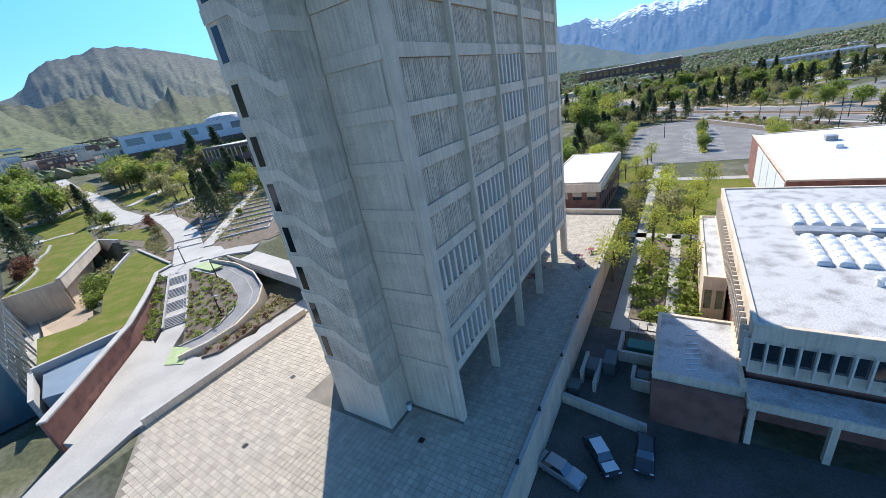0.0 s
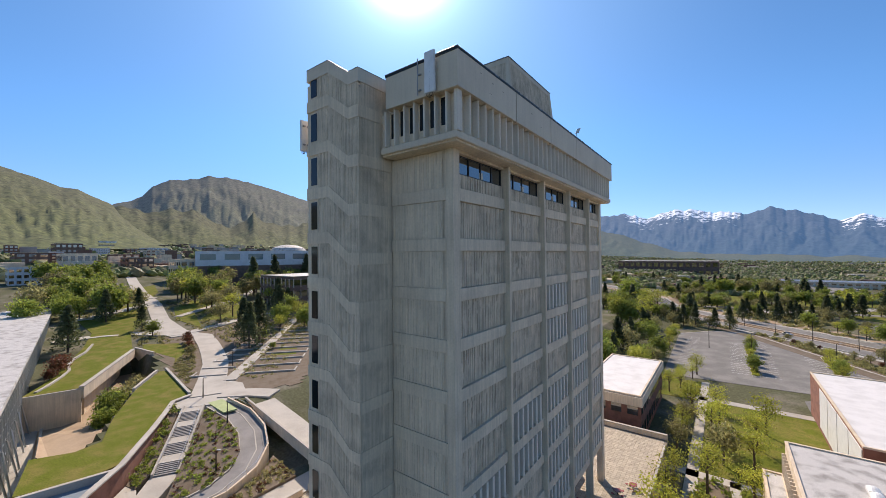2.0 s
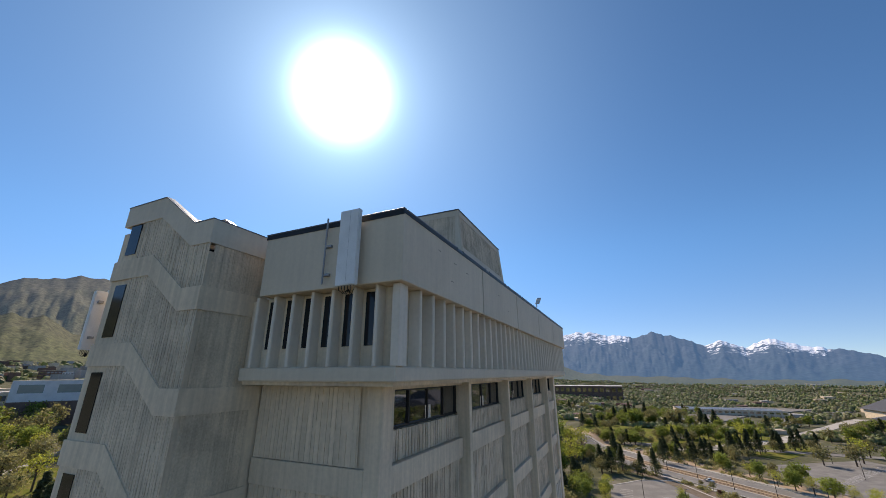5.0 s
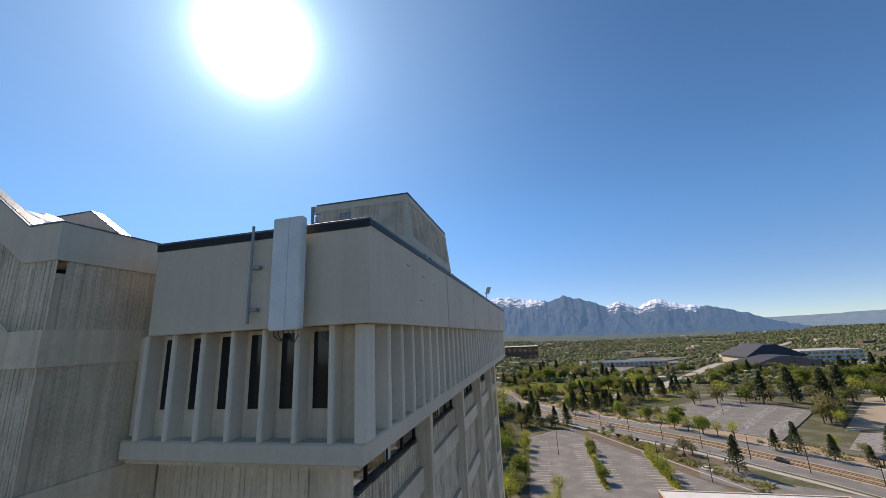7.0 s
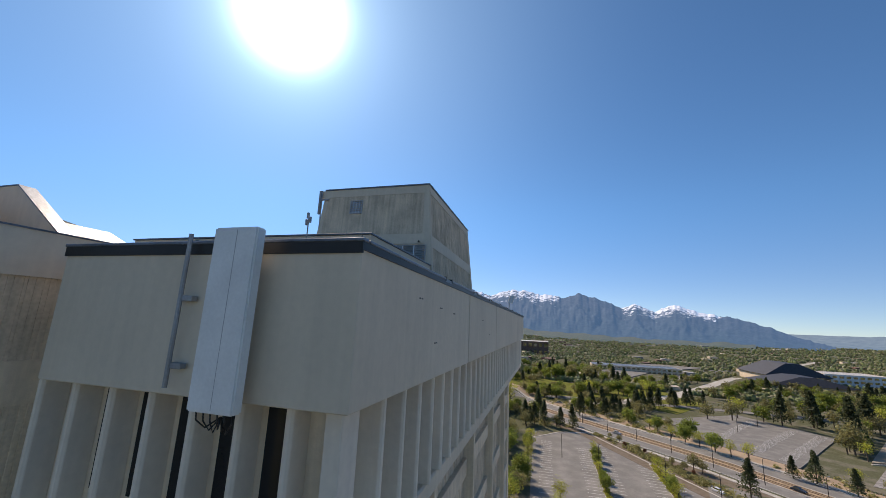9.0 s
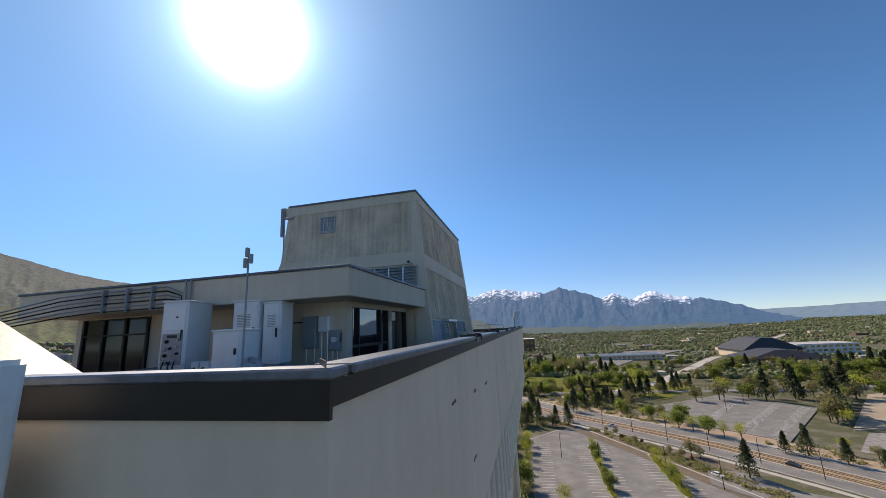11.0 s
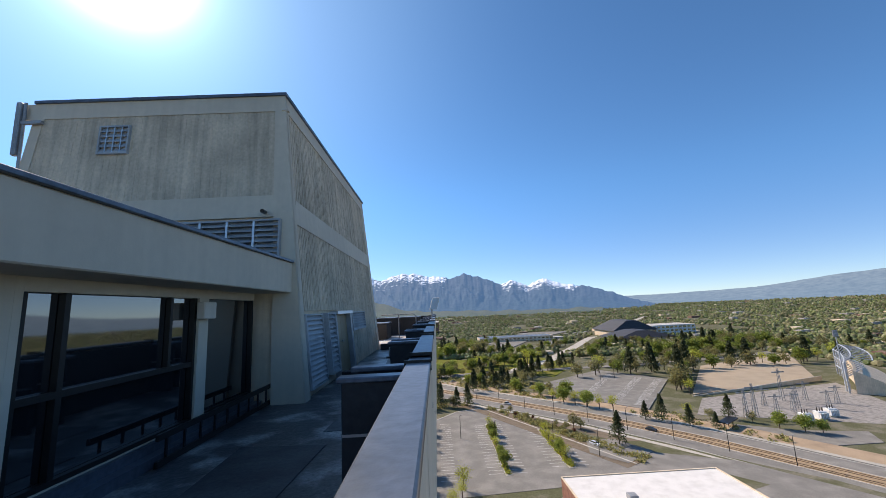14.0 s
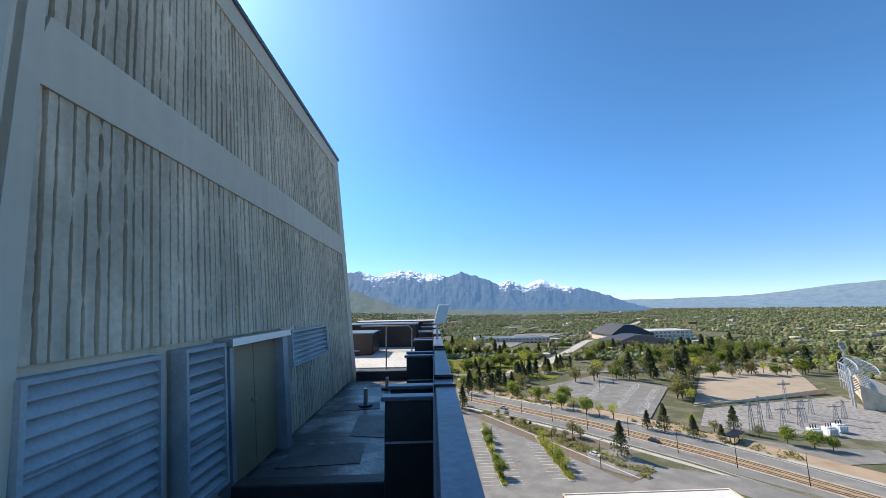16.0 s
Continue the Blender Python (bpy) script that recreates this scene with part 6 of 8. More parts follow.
# glass hall at the garden's edge
gh = thing("glass_hall", "pale hall with a blue glass curtain wall", "building")
GX = [(-247, 6.6), (-66, -20.3), (-72, -60), (-253, -33)]
BLUEGLASS = mat("blue_green_glass", (0.10, 0.17, 0.19), 0.08, vary=0.05)
part("curtain_wall", Geo().prism(GX[::-1], -4.6, 11.8), BLUEGLASS, gh)
part("roof", Geo().prism([(-247.6, 7.4), (-253.6, -33.5), (-72, -61), (-64.6, -19.7)], 11.8, 12.5), WHITEROOF, gh, "pale flat roof")
a, b = Vector(GX[1]), Vector(GX[0])
n = Vector((0.147, 0.989))
for k in range(61):
    p = a + (b - a) * k / 60
    q = p + n * 0.25
    part("mullion", Geo().prism([(p.x, p.y), (p.x - 0.2, p.y + 0.03), (q.x - 0.2, q.y + 0.03), (q.x, q.y)], -4.6, 11.8), ALU, gh)
for z in (-1.6, 1.0, 3.6, 6.3, 9.0):
    part("transom", Geo().prism([tuple(a), tuple(a + n * 0.12), tuple(b + n * 0.12), tuple(b)], z, z + 0.15), ALU, gh)
for k in range(9):
    p = a + (b - a) * (0.03 + 0.032 * k)
    q = p + n * 0.3
    f = q + n * 1.2 + (b - a).normalized() * (1.3 if k % 2 else -1.3)
    part("strut", Geo().tube([(f.x, f.y, COURTZ), (q.x, q.y, 3.7)], 0.16, 8), ALU, gh, "slanting pale steel strut")


def hall(name, x0, x1, y0, y1, z1, wall, roof, label, storeys, bays, faces="fr", fins=False, turn=0.0, z0=None, glassy=GLASS, top=1.2):
    """A flat-roofed hall with rows of windows on its front (-y), left (-x) and right (+x) faces."""
    gz = min(ground_z(x, y) for x in (x0, x1) for y in (y0, y1)) - 0.5 if z0 is None else z0
    b = thing(name, label, "building", at=((x0 + x1) / 2, (y0 + y1) / 2, 0), turn=turn)
    w, d = (x1 - x0) / 2, (y1 - y0) / 2
    part("wall", Geo().box(-w, w, -d, d, gz, z1 - 0.3), wall, b)
    part("roof", Geo().box(-w + 0.35, w - 0.35, -d + 0.35, d - 0.35, z1 - 0.296, z1 - 0.2), roof, b, "flat roof membrane")
    for q in ((-w - 0.05, w + 0.05, -d - 0.05, -d + 0.35), (-w - 0.05, w + 0.05, d - 0.35, d + 0.05), (-w - 0.05, -w + 0.35, -d + 0.35, d - 0.35), (w - 0.35, w + 0.05, -d + 0.35, d - 0.35)):
        part("parapet", Geo().box(*q, z1 - 0.3, z1), CONCRETE, b)
    hgt = (z1 - top - gz) / storeys
    for f in faces:
        span = 2 * w if f == "f" else 2 * d
        n = max(2, int(bays * span / (2 * w))) if f != "f" else bays
        for s in range(storeys):
            za, zb = gz + s * hgt + hgt * 0.35, gz + s * hgt + hgt * 0.85
            for k in range(n):
                gap = 0.06 if fins else 0.18
                p, q = -span / 2 + span * (k + gap) / n, -span / 2 + span * (k + 1 - gap) / n
                bx = {"f": (p, q, -d - 0.03, -d + 0.1), "l": (-w - 0.03, -w + 0.1, p, q), "r": (w - 0.1, w + 0.03, p, q)}[f]
                part("window", Geo().box(*bx, za, zb), glassy, b)
                if fins:
                    p -= span * 0.06 / n
                    fx = {"f": (p - 0.07, p + 0.07, -d - 0.5, -d), "l": (-w - 0.5, -w, p - 0.07, p + 0.07), "r": (w, w + 0.5, p - 0.07, p + 0.07)}[f]
                    part("fin", Geo().box(*fx, za - hgt * 0.2, zb + hgt * 0.1), PRECAST, b)
    return b


# ---- service side ----
pol("yard", rect(6.8, 60, -40, 11.5), -4.55, DARKASPH, "dark asphalt service yard", "yard", 0.5)
pol("yard", rect(6.8, 15.6, 11.5, 26), -4.55, DARKASPH, "dark asphalt service yard", "yard", 0.5)
sh = hall("lecture_hall", 23.2, 72, 14.2, 56.5, 7.0, CONCRETE, WHITEROOF, "concrete lecture hall with precast fins and white roof", 1, 44, "fl", True, z0=1.6, top=1.4)
part("base_wall", Geo().box(-24.2, 24.2, -20.6, 20.9, -5, 1.55), BRICK, sh)
an = hall("annex", 15.6, 23.1, 12.2, 23.4, 1.0, CONCRETE, WHITEROOF, "low concrete annex with a patched white roof", 1, 3, "f", False, z0=-5)
for k in range(9):
    part("roof_strip", Geo().prism([(-0.9, -4.2 + k * 0.85), (0.3, -3.7 + k * 0.85), (0.25, -3.6 + k * 0.85), (-0.95, -4.1 + k * 0.85)], 0.805, 0.86), ALU, an)
lc = thing("loading_canopy", "long concrete loading dock canopy", "canopy")
part("canopy_slab", bevelled(Geo().box(23.15, 46, 11.0, 14.1, 0.0, 0.9), 0.03), CONCRETE, lc)
part("canopy_roof", Geo().box(23.3, 45.8, 11.2, 14.1, 0.904, 0.95), WHITEROOF, lc)
for k in range(5):
    part("pier", Geo().box(23.4 + k * 5.4, 23.9 + k * 5.4, 11.3, 11.9, -4.55, 0.0), CONCRETE, lc)
pol("dock_wall", rect(15.6, 23.0, 11.0, 12.1), 0.2, BRICK, "brick wall of the loading dock", "wall", 5)
hall("side_wing", 20.4, 23.0, 32.2, 56.0, 2.0, CONCRETE, WHITEROOF, "narrow concrete side wing with a white roof", 1, 2, "f", z0=-5)


def skylight_row(x, y0, y1, n):
    s = thing("skylight", "white barrel skylight in four domed bays", "skylight", at=(x, y0, 6.8), group="roof skylights")
    part("kerb", Geo().box(-0.6, 0.6, 0, y1 - y0, 0, 0.35), WHITEPAINT, s)
    ln = (y1 - y0) / n
    for k in range(n):
        rings = []
        for j in range(5):
            yy = k * ln + 0.08 + (ln - 0.16) * j / 4
            hh = 0.35 + 0.3 * math.sin(math.pi * (0.15 + 0.7 * j / 4))
            rings.append([(0.58 * math.cos(math.pi * q / 6), yy, 0.35 + (hh - 0.35) * math.sin(math.pi * q / 6) * 1.6) for q in range(7)])
        part("dome", Geo().loft(rings), WHITEPAINT, s)
    return s


for y0, y1 in ((27.6, 35.4), (39.2, 47.0)):
    base = skylight_row(30.4, y0, y1, 5)
    for k in range(1, 9):
        copy_thing(base, pose(30.4 + k * 1.75, y0, 6.8))
ru = thing("roof_exhaust", "pair of small exhaust cowls on the roof", "exhaust", at=(33.5, 24.0, 6.8))
for x in (0, 1.6):
    part("cowl", bevelled(Geo().loft([[(*p, 0.0) for p in ngon(x, 0, 0.3, 10)], [(*p, 0.6) for p in ngon(x, 0, 0.3, 10)], [(*p, 0.8) for p in ngon(x, 0, 0.5, 10)], [(*p, 1.0) for p in ngon(x, 0, 0.2, 10)]]), 0.02), WHITEPAINT, ru)
ru2 = thing("roof_platform", "weathered grey roof platform between the skylights", "roof platform", at=(31.0, 36.3, 6.8))
part("platform_deck", bevelled(Geo().box(-1.5, 9, 0, 2.0, 0, 0.5), 0.04), GREYMETAL, ru2)
part("hatch", bevelled(Geo().box(5.0, 6.6, 0.3, 1.6, 0.5, 1.0), 0.05), WHITEPAINT, ru2)
wh = hall("gymnasium", 33.0, 75, 64.0, 110.0, 6.0, BRICK, BRIGHTROOF, "brick hall with white side panels and a bright roof", 1, 5, "", z0=-5)
for k in range(4):
    part("side_panel", bevelled(Geo().box(-21.12, -21.0, -22.6 + k * 8.4, -14.6 + k * 8.4, -3.5, 5.3), 0.03), WHITEPAINT, wh)
part("roof_box", bevelled(Geo().box(-9.5, -7.5, 9, 11, 5.8, 6.9), 0.04), GREYMETAL, wh)
part("roof_box", bevelled(Geo().box(-9.6, -8.4, 1, 3, 5.8, 6.7), 0.04), WHITEPAINT, wh)
so = hall("south_hall", -12, 1.2, 67, 100, 5.9, BRICK, BRIGHTROOF, "low brick hall with a white roof behind the tower", 2, 4, "fr", z0=-5)
part("fascia_band", Geo().box(-7.0, 7.0, -17.0, 17.0, 3.6, 5.55), CONCRETE, so)
low_wall("terrace_wall", (-6, 62.2), (6.6, 62.2), 0.5, -5, 1.0, "concrete terrace wall", CONCRETE)

for plan in (rect(9.6, 11.6, 26, 122), rect(16.2, 17.8, 26, 62), rect(6.8, 23, 60, 62.5), rect(6.8, 33, 104, 107), rect(11.6, 16.2, 26, 29)):
    pol("walkway", plan, -4.5, WALK, "pale concrete walk between the trees", "walkway", 0.4)
pol("lawn", rect(11.8, 33, 62.7, 103.8), -4.52, GRASS, "shaded lawn between the walks", "lawn", 0.4)
pol("lawn", rect(-6, 9.4, 103, 121), -4.52, GRASS, "lawn by the parking lot", "lawn", 0.4)
for plan in (rect(6.9, 9.4, 30, 60), rect(11.8, 16.0, 29.2, 60), rect(18.0, 20.2, 29, 60)):
    pol("planted_bed", plan, -4.45, SOIL, "earth bed under the walkway trees", "planted bed", 0.4)
st = thing("yard_stairs", "concrete steps with rails down to the yard", "stairs", at=(12.2, 24.2, -4.5))
for k in range(8):
    part("step", Geo().box(0, 3.2, 2.4 - k * 0.3, 2.7 - k * 0.3, -0.6, 0.0 - k * 0.02), WALK, st)
for x in (0, 1.05, 2.1, 3.2):
    part("handrail", Geo().tube([(x, 0.2, -0.1), (x, 0.2, 0.9), (x, 2.7, 0.95), (x, 2.7, 0)], 0.03, 6), BRONZE, st)
DULLMETAL = mat("dull_grey_green_metal", (0.10, 0.112, 0.105), 0.6, vary=0.15)
GREENPAINT = mat("green_container_paint", (0.03, 0.16, 0.12), 0.5, vary=0.12)
du_ = thing("waste_container", "dark green waste container in a walled bay", "waste container", at=(12.4, 20.6, -4.55))
part("container_body", bevelled(Geo().loft([[(0.1, 0.1, 0.1), (2.9, 0.1, 0.1), (2.9, 1.7, 0.1), (0.1, 1.7, 0.1)], [(0, 0, 1.5), (3, 0, 1.5), (3, 1.8, 1.5), (0, 1.8, 1.5)]]), 0.04), GREENPAINT, du_)
part("container_lid", bevelled(Geo().box(0.0, 3.0, 0.0, 1.8, 1.5, 1.6), 0.02), GREENPAINT, du_)
for a, b, t in (((11.6, 19.6), (15.5, 19.6), -3.0), ((11.6, 19.6), (11.6, 23.8), -3.0), ((8.2, 14.0), (8.2, 18.0), -2.8), ((9.8, 13.0), (9.8, 17.6), -3.2), ((13.6, 15.0), (15.4, 15.0), -3.0), ((13.6, 15.0), (13.6, 17.4), -3.0), ((6.9, 10.4), (15.5, 9.0), -3.2)):
    low_wall("yard_wall", a, b, 0.35, -5, t, "grey concrete bay wall in the service yard", CONCRETE)
for x, y, w, d, h in ((8.6, 15.0, 1.1, 2.2, 1.6), (10.3, 16.2, 1.3, 2.6, 1.9), (7.2, 11.6, 1.2, 1.6, 1.2), (14.0, 15.6, 1.2, 1.4, 1.3)):
    un = thing("yard_unit", "grey metal machinery box in the yard", "machinery", at=(x, y, -4.55), group="yard machinery")
    part("housing", bevelled(Geo().box(0, w, 0, d, 0.1, h), 0.04), DULLMETAL, un)
    part("top_cap", bevelled(Geo().box(-0.05, w + 0.05, -0.05, d + 0.05, h, h + 0.08), 0.02), DULLMETAL, un)
    part("skid", Geo().box(0.1, w - 0.1, 0.1, d - 0.1, 0, 0.1), BRONZE, un)

CARW = [mat("car_paint_white", (0.62, 0.63, 0.64), 0.25, vary=0.02), mat("car_paint_dark", (0.03, 0.035, 0.045), 0.25, vary=0.02), mat("car_paint_silver", (0.35, 0.37, 0.39), 0.3, metal=0.5, vary=0.02)]
TYRE = mat("tyre_rubber", (0.02, 0.02, 0.02), 0.8, vary=0.1)


def car(x, y, z, turn, paint, label, top=None):
    c = thing("car", label, "car", at=(x, y, z), turn=turn, group="parked cars")
    prof = [(-2.2, 0.35, 0.62), (-2.1, 0.30, 0.85), (-1.2, 0.28, 0.98), (1.4, 0.28, 0.95), (2.15, 0.30, 0.9), (2.25, 0.35, 0.6)]
    rings = [[(x_, -0.86, a), (x_, 0.86, a), (x_, 0.84, b - 0.08), (x_, 0.76, b), (x_, -0.76, b), (x_, -0.84, b - 0.08)] for x_, a, b in prof]
    part("body", bevelled(Geo().loft(rings), 0.03), CARW[paint], c)
    cabin = [[(-0.95, -0.74, 0.94), (-0.95, 0.74, 0.94), (1.75, 0.74, 0.94), (1.75, -0.74, 0.94)], [(-0.35, -0.62, 1.42), (-0.35, 0.62, 1.42), (1.25, 0.62, 1.42), (1.25, -0.62, 1.42)]]
    part("cabin_glass", bevelled(Geo().loft(cabin), 0.03), GLASS, c)
    part("roof", bevelled(Geo().box(-0.38, 1.28, -0.63, 0.63, 1.41, 1.47), 0.02), CARW[paint if top is None else top], c)
    if top is not None:
        part("bonnet", bevelled(Geo().box(-2.0, -1.05, -0.66, 0.66, 0.955, 0.995), 0.01), CARW[top], c, "white bonnet")
    for wx in (-1.4, 1.4):
        for wy in (-0.82, 0.66):
            wheel = part("wheel", Geo().loft([[(wx + 0.33 * math.cos(2 * math.pi * k / 14), yy, 0.33 + 0.33 * math.sin(2 * math.pi * k / 14)) for k in range(14)] for yy in (wy, wy + 0.18)]), TYRE, c)
            part("rim", Geo().loft([[(wx + 0.2 * math.cos(2 * math.pi * k / 10), yy, 0.33 + 0.2 * math.sin(2 * math.pi * k / 10)) for k in range(10)] for yy in (wy - 0.01, wy + 0.19)]), ALU, wheel)
    for wy in (-0.62, 0.62):
        part("headlight", bevelled(Geo().box(-2.2, -2.12, wy - 0.16, wy + 0.16, 0.66, 0.78), 0.02), WHITEPAINT, c)
        part("tail_light", bevelled(Geo().box(2.16, 2.24, wy - 0.14, wy + 0.14, 0.68, 0.8), 0.02), REDPAINT, c)
    return c


car(8.9, 1.6, -4.55, 165, 2, "silver car parked in the shaded yard")
car(12.0, 4.6, -4.55, 128, 1, "black and white car parked in the shaded yard", 0)
car(15.6, 6.3, -4.55, 92, 1, "dark car parked in the shaded yard")

# ---- parking lots and roads ----
LZ = -4.5
lot = pol("parking_lot", [(-1.5, 124), (70, 130), (68, 140), (24.5, 221), (10, 216), (-3, 201)], LZ, ASPHALT, "grey asphalt parking lot with faded bays", "parking lot", 0.5)
lines = Geo()
for x0, x1, y0, y1 in ((17.2, 22.2, 139, 192), (25.4, 30.2, 139, 196), (39.6, 44.6, 142, 182), (47.8, 52.5, 142, 165), (1.0, 6.0, 136, 198)):
    y = y0
    while y < y1:
        lines.box(x0, x1, y, y + 0.14, LZ, LZ + 0.006)
        y += 2.75
tagged(part("bay_lines", lines, LINE, lot, "worn white bay lines"), kind="stuff")
KERB = mat("pale_kerb", (0.50, 0.47, 0.42), 0.85, vary=0.1)


def island(pts, label):
    isl = thing("kerb_island", label, "kerb island", group="parking islands")
    part("kerb", bevelled(Geo().prism(pts, LZ, LZ + 0.16), 0.03), KERB, isl)
    c = sum((Vector(p) for p in pts), Vector((0, 0))) / len(pts)
    part("planting", Geo().prism([tuple(c + (Vector(p) - c) * 0.9) for p in pts], LZ + 0.16, LZ + 0.2), SOIL, isl)


island([(22.6, 137), (24.8, 137), (24.6, 192), (23.6, 193.5), (22.6, 192)], "long planted kerb island in the parking lot")
island([(45.0, 140), (47.4, 140), (46.8, 181), (45.8, 182.5), (44.9, 181)], "long planted kerb island in the parking lot")
ribbon("kerb", subdivide([(-3, 201), (10, 216.3), (24.5, 221.5), (68.4, 140.3)], 6), 0.3, -0.3, LZ + 0.16, 0.5, KERB, "pale concrete kerb round the parking lot", "kerb")
ribbon("planted_verge", subdivide([(26.5, 222), (71, 141.5)], 6), 0.0, -8.0, 0, 0.5, SOIL, "dry planted verge beside the road", "verge", lift=0.17)
TR = subdivide([(-120, 420), (-40, 322), (5, 268), (27, 246), (78, 194), (105, 160), (121, 136), (150, 92), (190, 30)], 8)
ribbon("road", TR, 13, -13, 0, 0.6, ASPHALT, "grey avenue beside the light rail line", "road", lift=0.14)
BALLAST = mat("tan_ballast", (0.36, 0.26, 0.16), 0.95, vary=0.15, scale=2, bump=0.4)
ribbon("track_bed", TR, 4.2, -4.2, 0, 0.3, BALLAST, "tan ballast bed of the light rail", "track bed", lift=0.2)
RAILM = mat("rail_steel", (0.16, 0.11, 0.08), 0.5, metal=0.6, vary=0.1)
for o in (-2.9, -1.45, 1.45, 2.9):
    ribbon("rail", TR, o + 0.1, o - 0.1, 0, 0.15, RAILM, "brown steel rail", "rail", lift=0.34)
for o in (13.2, -13.2, 4.4, -4.4):
    ribbon("kerb", TR, o + 0.25, o - 0.25, 0, 0.4, KERB, "pale kerb along the avenue", "kerb", lift=0.26)
ribbon("sidewalk", TR, -15, -17.5, 0, 0.4, WALK, "pale sidewalk beside the avenue", "sidewalk", lift=0.2)
R2 = subdivide([(5, 300), (60, 330), (110, 384), (165, 478), (256, 644), (383, 838), (515, 1026), (760, 1367)], 14)
ribbon("road", R2, 6, -6, 0, 0.6, WALK, "pale side road leading south", "road", lift=0.16)
ribbon("road", subdivide([(60, 330), (180, 345), (330, 390), (620, 520)], 14), 5, -5, 0, 0.6, ASPHALT, "grey side road past the field", "road", lift=0.2)
ribbon("road", subdivide([(-160, 300), (-40, 322), (60, 332)], 14), 6, -6, 0, 0.6, ASPHALT, "grey cross road", "road", lift=0.2)


def flat(name, plan, lift, material, label, category):
    if category == "lawn":
        LAWNS.append(plan)
    g = Geo().prism(plan, [ground_z(*p) - 1.2 for p in plan], [ground_z(*p) + lift for p in plan])
    return solid(name, g, material, label, category, "structure")


lot2 = flat("parking_lot", [(108, 202), (164, 276), (134, 322), (74, 276), (88, 224)], 0.5, ASPHALT, "second grey parking lot beyond the avenue", "parking lot")
g2 = Geo()
for k in range(34):
    for a, b in (((104, 222), (150, 284)), ((94, 238), (136, 300)), ((110, 210), (160, 276))):
        p = Vector(a) + (Vector(b) - Vector(a)) * k / 33
        q = p + Vector((-4.2, 2.5))
        n = Vector((0.08, 0.13))
        z = ground_z(*p) + 0.55
        g2.prism([tuple(p - n), tuple(p + n), tuple(q + n), tuple(q - n)], z, z + 0.01)
tagged(part("bay_lines", g2, LINE, lot2), kind="stuff")
flat("parking_lot", [(50, 640), (58, 515), (88, 490), (165, 657), (296, 848), (150, 815)], 1.0, ASPHALT, "pale grey car park far beyond the avenue", "parking lot")
flat("parking_lot", [(104, 450), (118, 447), (200, 606), (340, 842), (300, 846), (196, 664)], 0.9, ASPHALT, "long grey car park beside the side road", "parking lot")
flat("lawn", [(40, 345), (90, 300), (128, 358), (110, 420), (60, 410)], 0.15, GRASS, "green verge beyond the parking lot", "lawn")
flat("lawn", [(-60, 345), (2, 320), (52, 345), (30, 420), (-50, 430)], 0.15, GRASS, "green lawn beyond the avenue", "lawn")
for plan in ([(-222, 12), (-190, 12), (-187, 24), (-205, 33), (-228, 34)], [(-160, 21), (-152, 19), (-142, 20.5), (-130, 22), (-122, 19.4), (-138, 28), (-152, 30)], [(-112, 46), (-108, 43), (-98, 46), (-114, 57)], [(-174, 46), (-200, 44), (-230, 52), (-236, 62), (-205, 54)], [(-215, 50), (-206, 58), (-240, 84), (-246, 66)], [(-290, 70), (-275, 68), (-262, 92), (-290, 100)], [(-95, 62), (-88, 52), (-100, 56), (-108, 66)], [(-190, 50), (-204, 60), (-225, 75), (-215, 85), (-185, 68)], [(-320, 50), (-300, 44), (-262, 38), (-258, 48), (-300, 64), (-345, 74)], [(-238, 24), (-215, 22), (-222, 34), (-240, 44), (-256, 40)]):
    flat("lawn", plan if sum(a[0] * b[1] - b[0] * a[1] for a, b in zip(plan, plan[1:] + plan[:1])) > 0 else plan[::-1], 0.12, GRASS, "green lawn between the campus walks", "lawn")
flat("parking_lot", [(128, 147), (168, 150), (176, 162), (150, 166), (128, 178), (122, 168)], 0.22, ASPHALT, "small grey lot beside the substation", "parking lot")
flat("drive", [(76, 64), (126, 64), (138, 84), (122, 112), (103, 139), (74, 152), (60, 139), (33, 119), (33, 111), (76, 111)], 0.12, ASPHALT, "grey service drive beside the brick hall", "drive")
flat("drive", [(57, 152), (66, 141), (80, 150), (72, 164), (61, 166)], 0.26, ASPHALT, "grey drive leaving the parking lot", "drive")
ribbon("sidewalk", TR, 17.0, 14.6, 0, 0.4, WALK, "pale sidewalk beside the avenue", "sidewalk", lift=0.2)
ribbon("planted_verge", TR[12:], 28.0, 17.1, 0, 0.5, DIRT, "bare earth verge beside the avenue", "verge", lift=0.1)
ribbon("planted_verge", TR, -17.6, -24.0, 0, 0.5, SOIL, "mulched verge beyond the avenue", "verge", lift=0.12)
SAND = mat("tan_field", (0.37, 0.30, 0.22), 0.95, vary=0.06, scale=0.3)
flat("sports_field", [(150, 230), (258, 262), (352, 382), (226, 330)], 0.5, SAND, "bare tan practice field", "field")
low_wall("field_wall", (148, 227), (258, 259), 0.6, ground_z(200, 245) - 1, ground_z(200, 245) + 1.8, "pale wall below the tan field", CONCRETE)
flat("substation_yard", [(126, 192), (215, 164), (260, 252), (150, 222)], 0.1, mat("grey_gravel", (0.30, 0.28, 0.26), 0.95, vary=0.2, scale=1.5), "grey gravel yard of the substation", "yard")


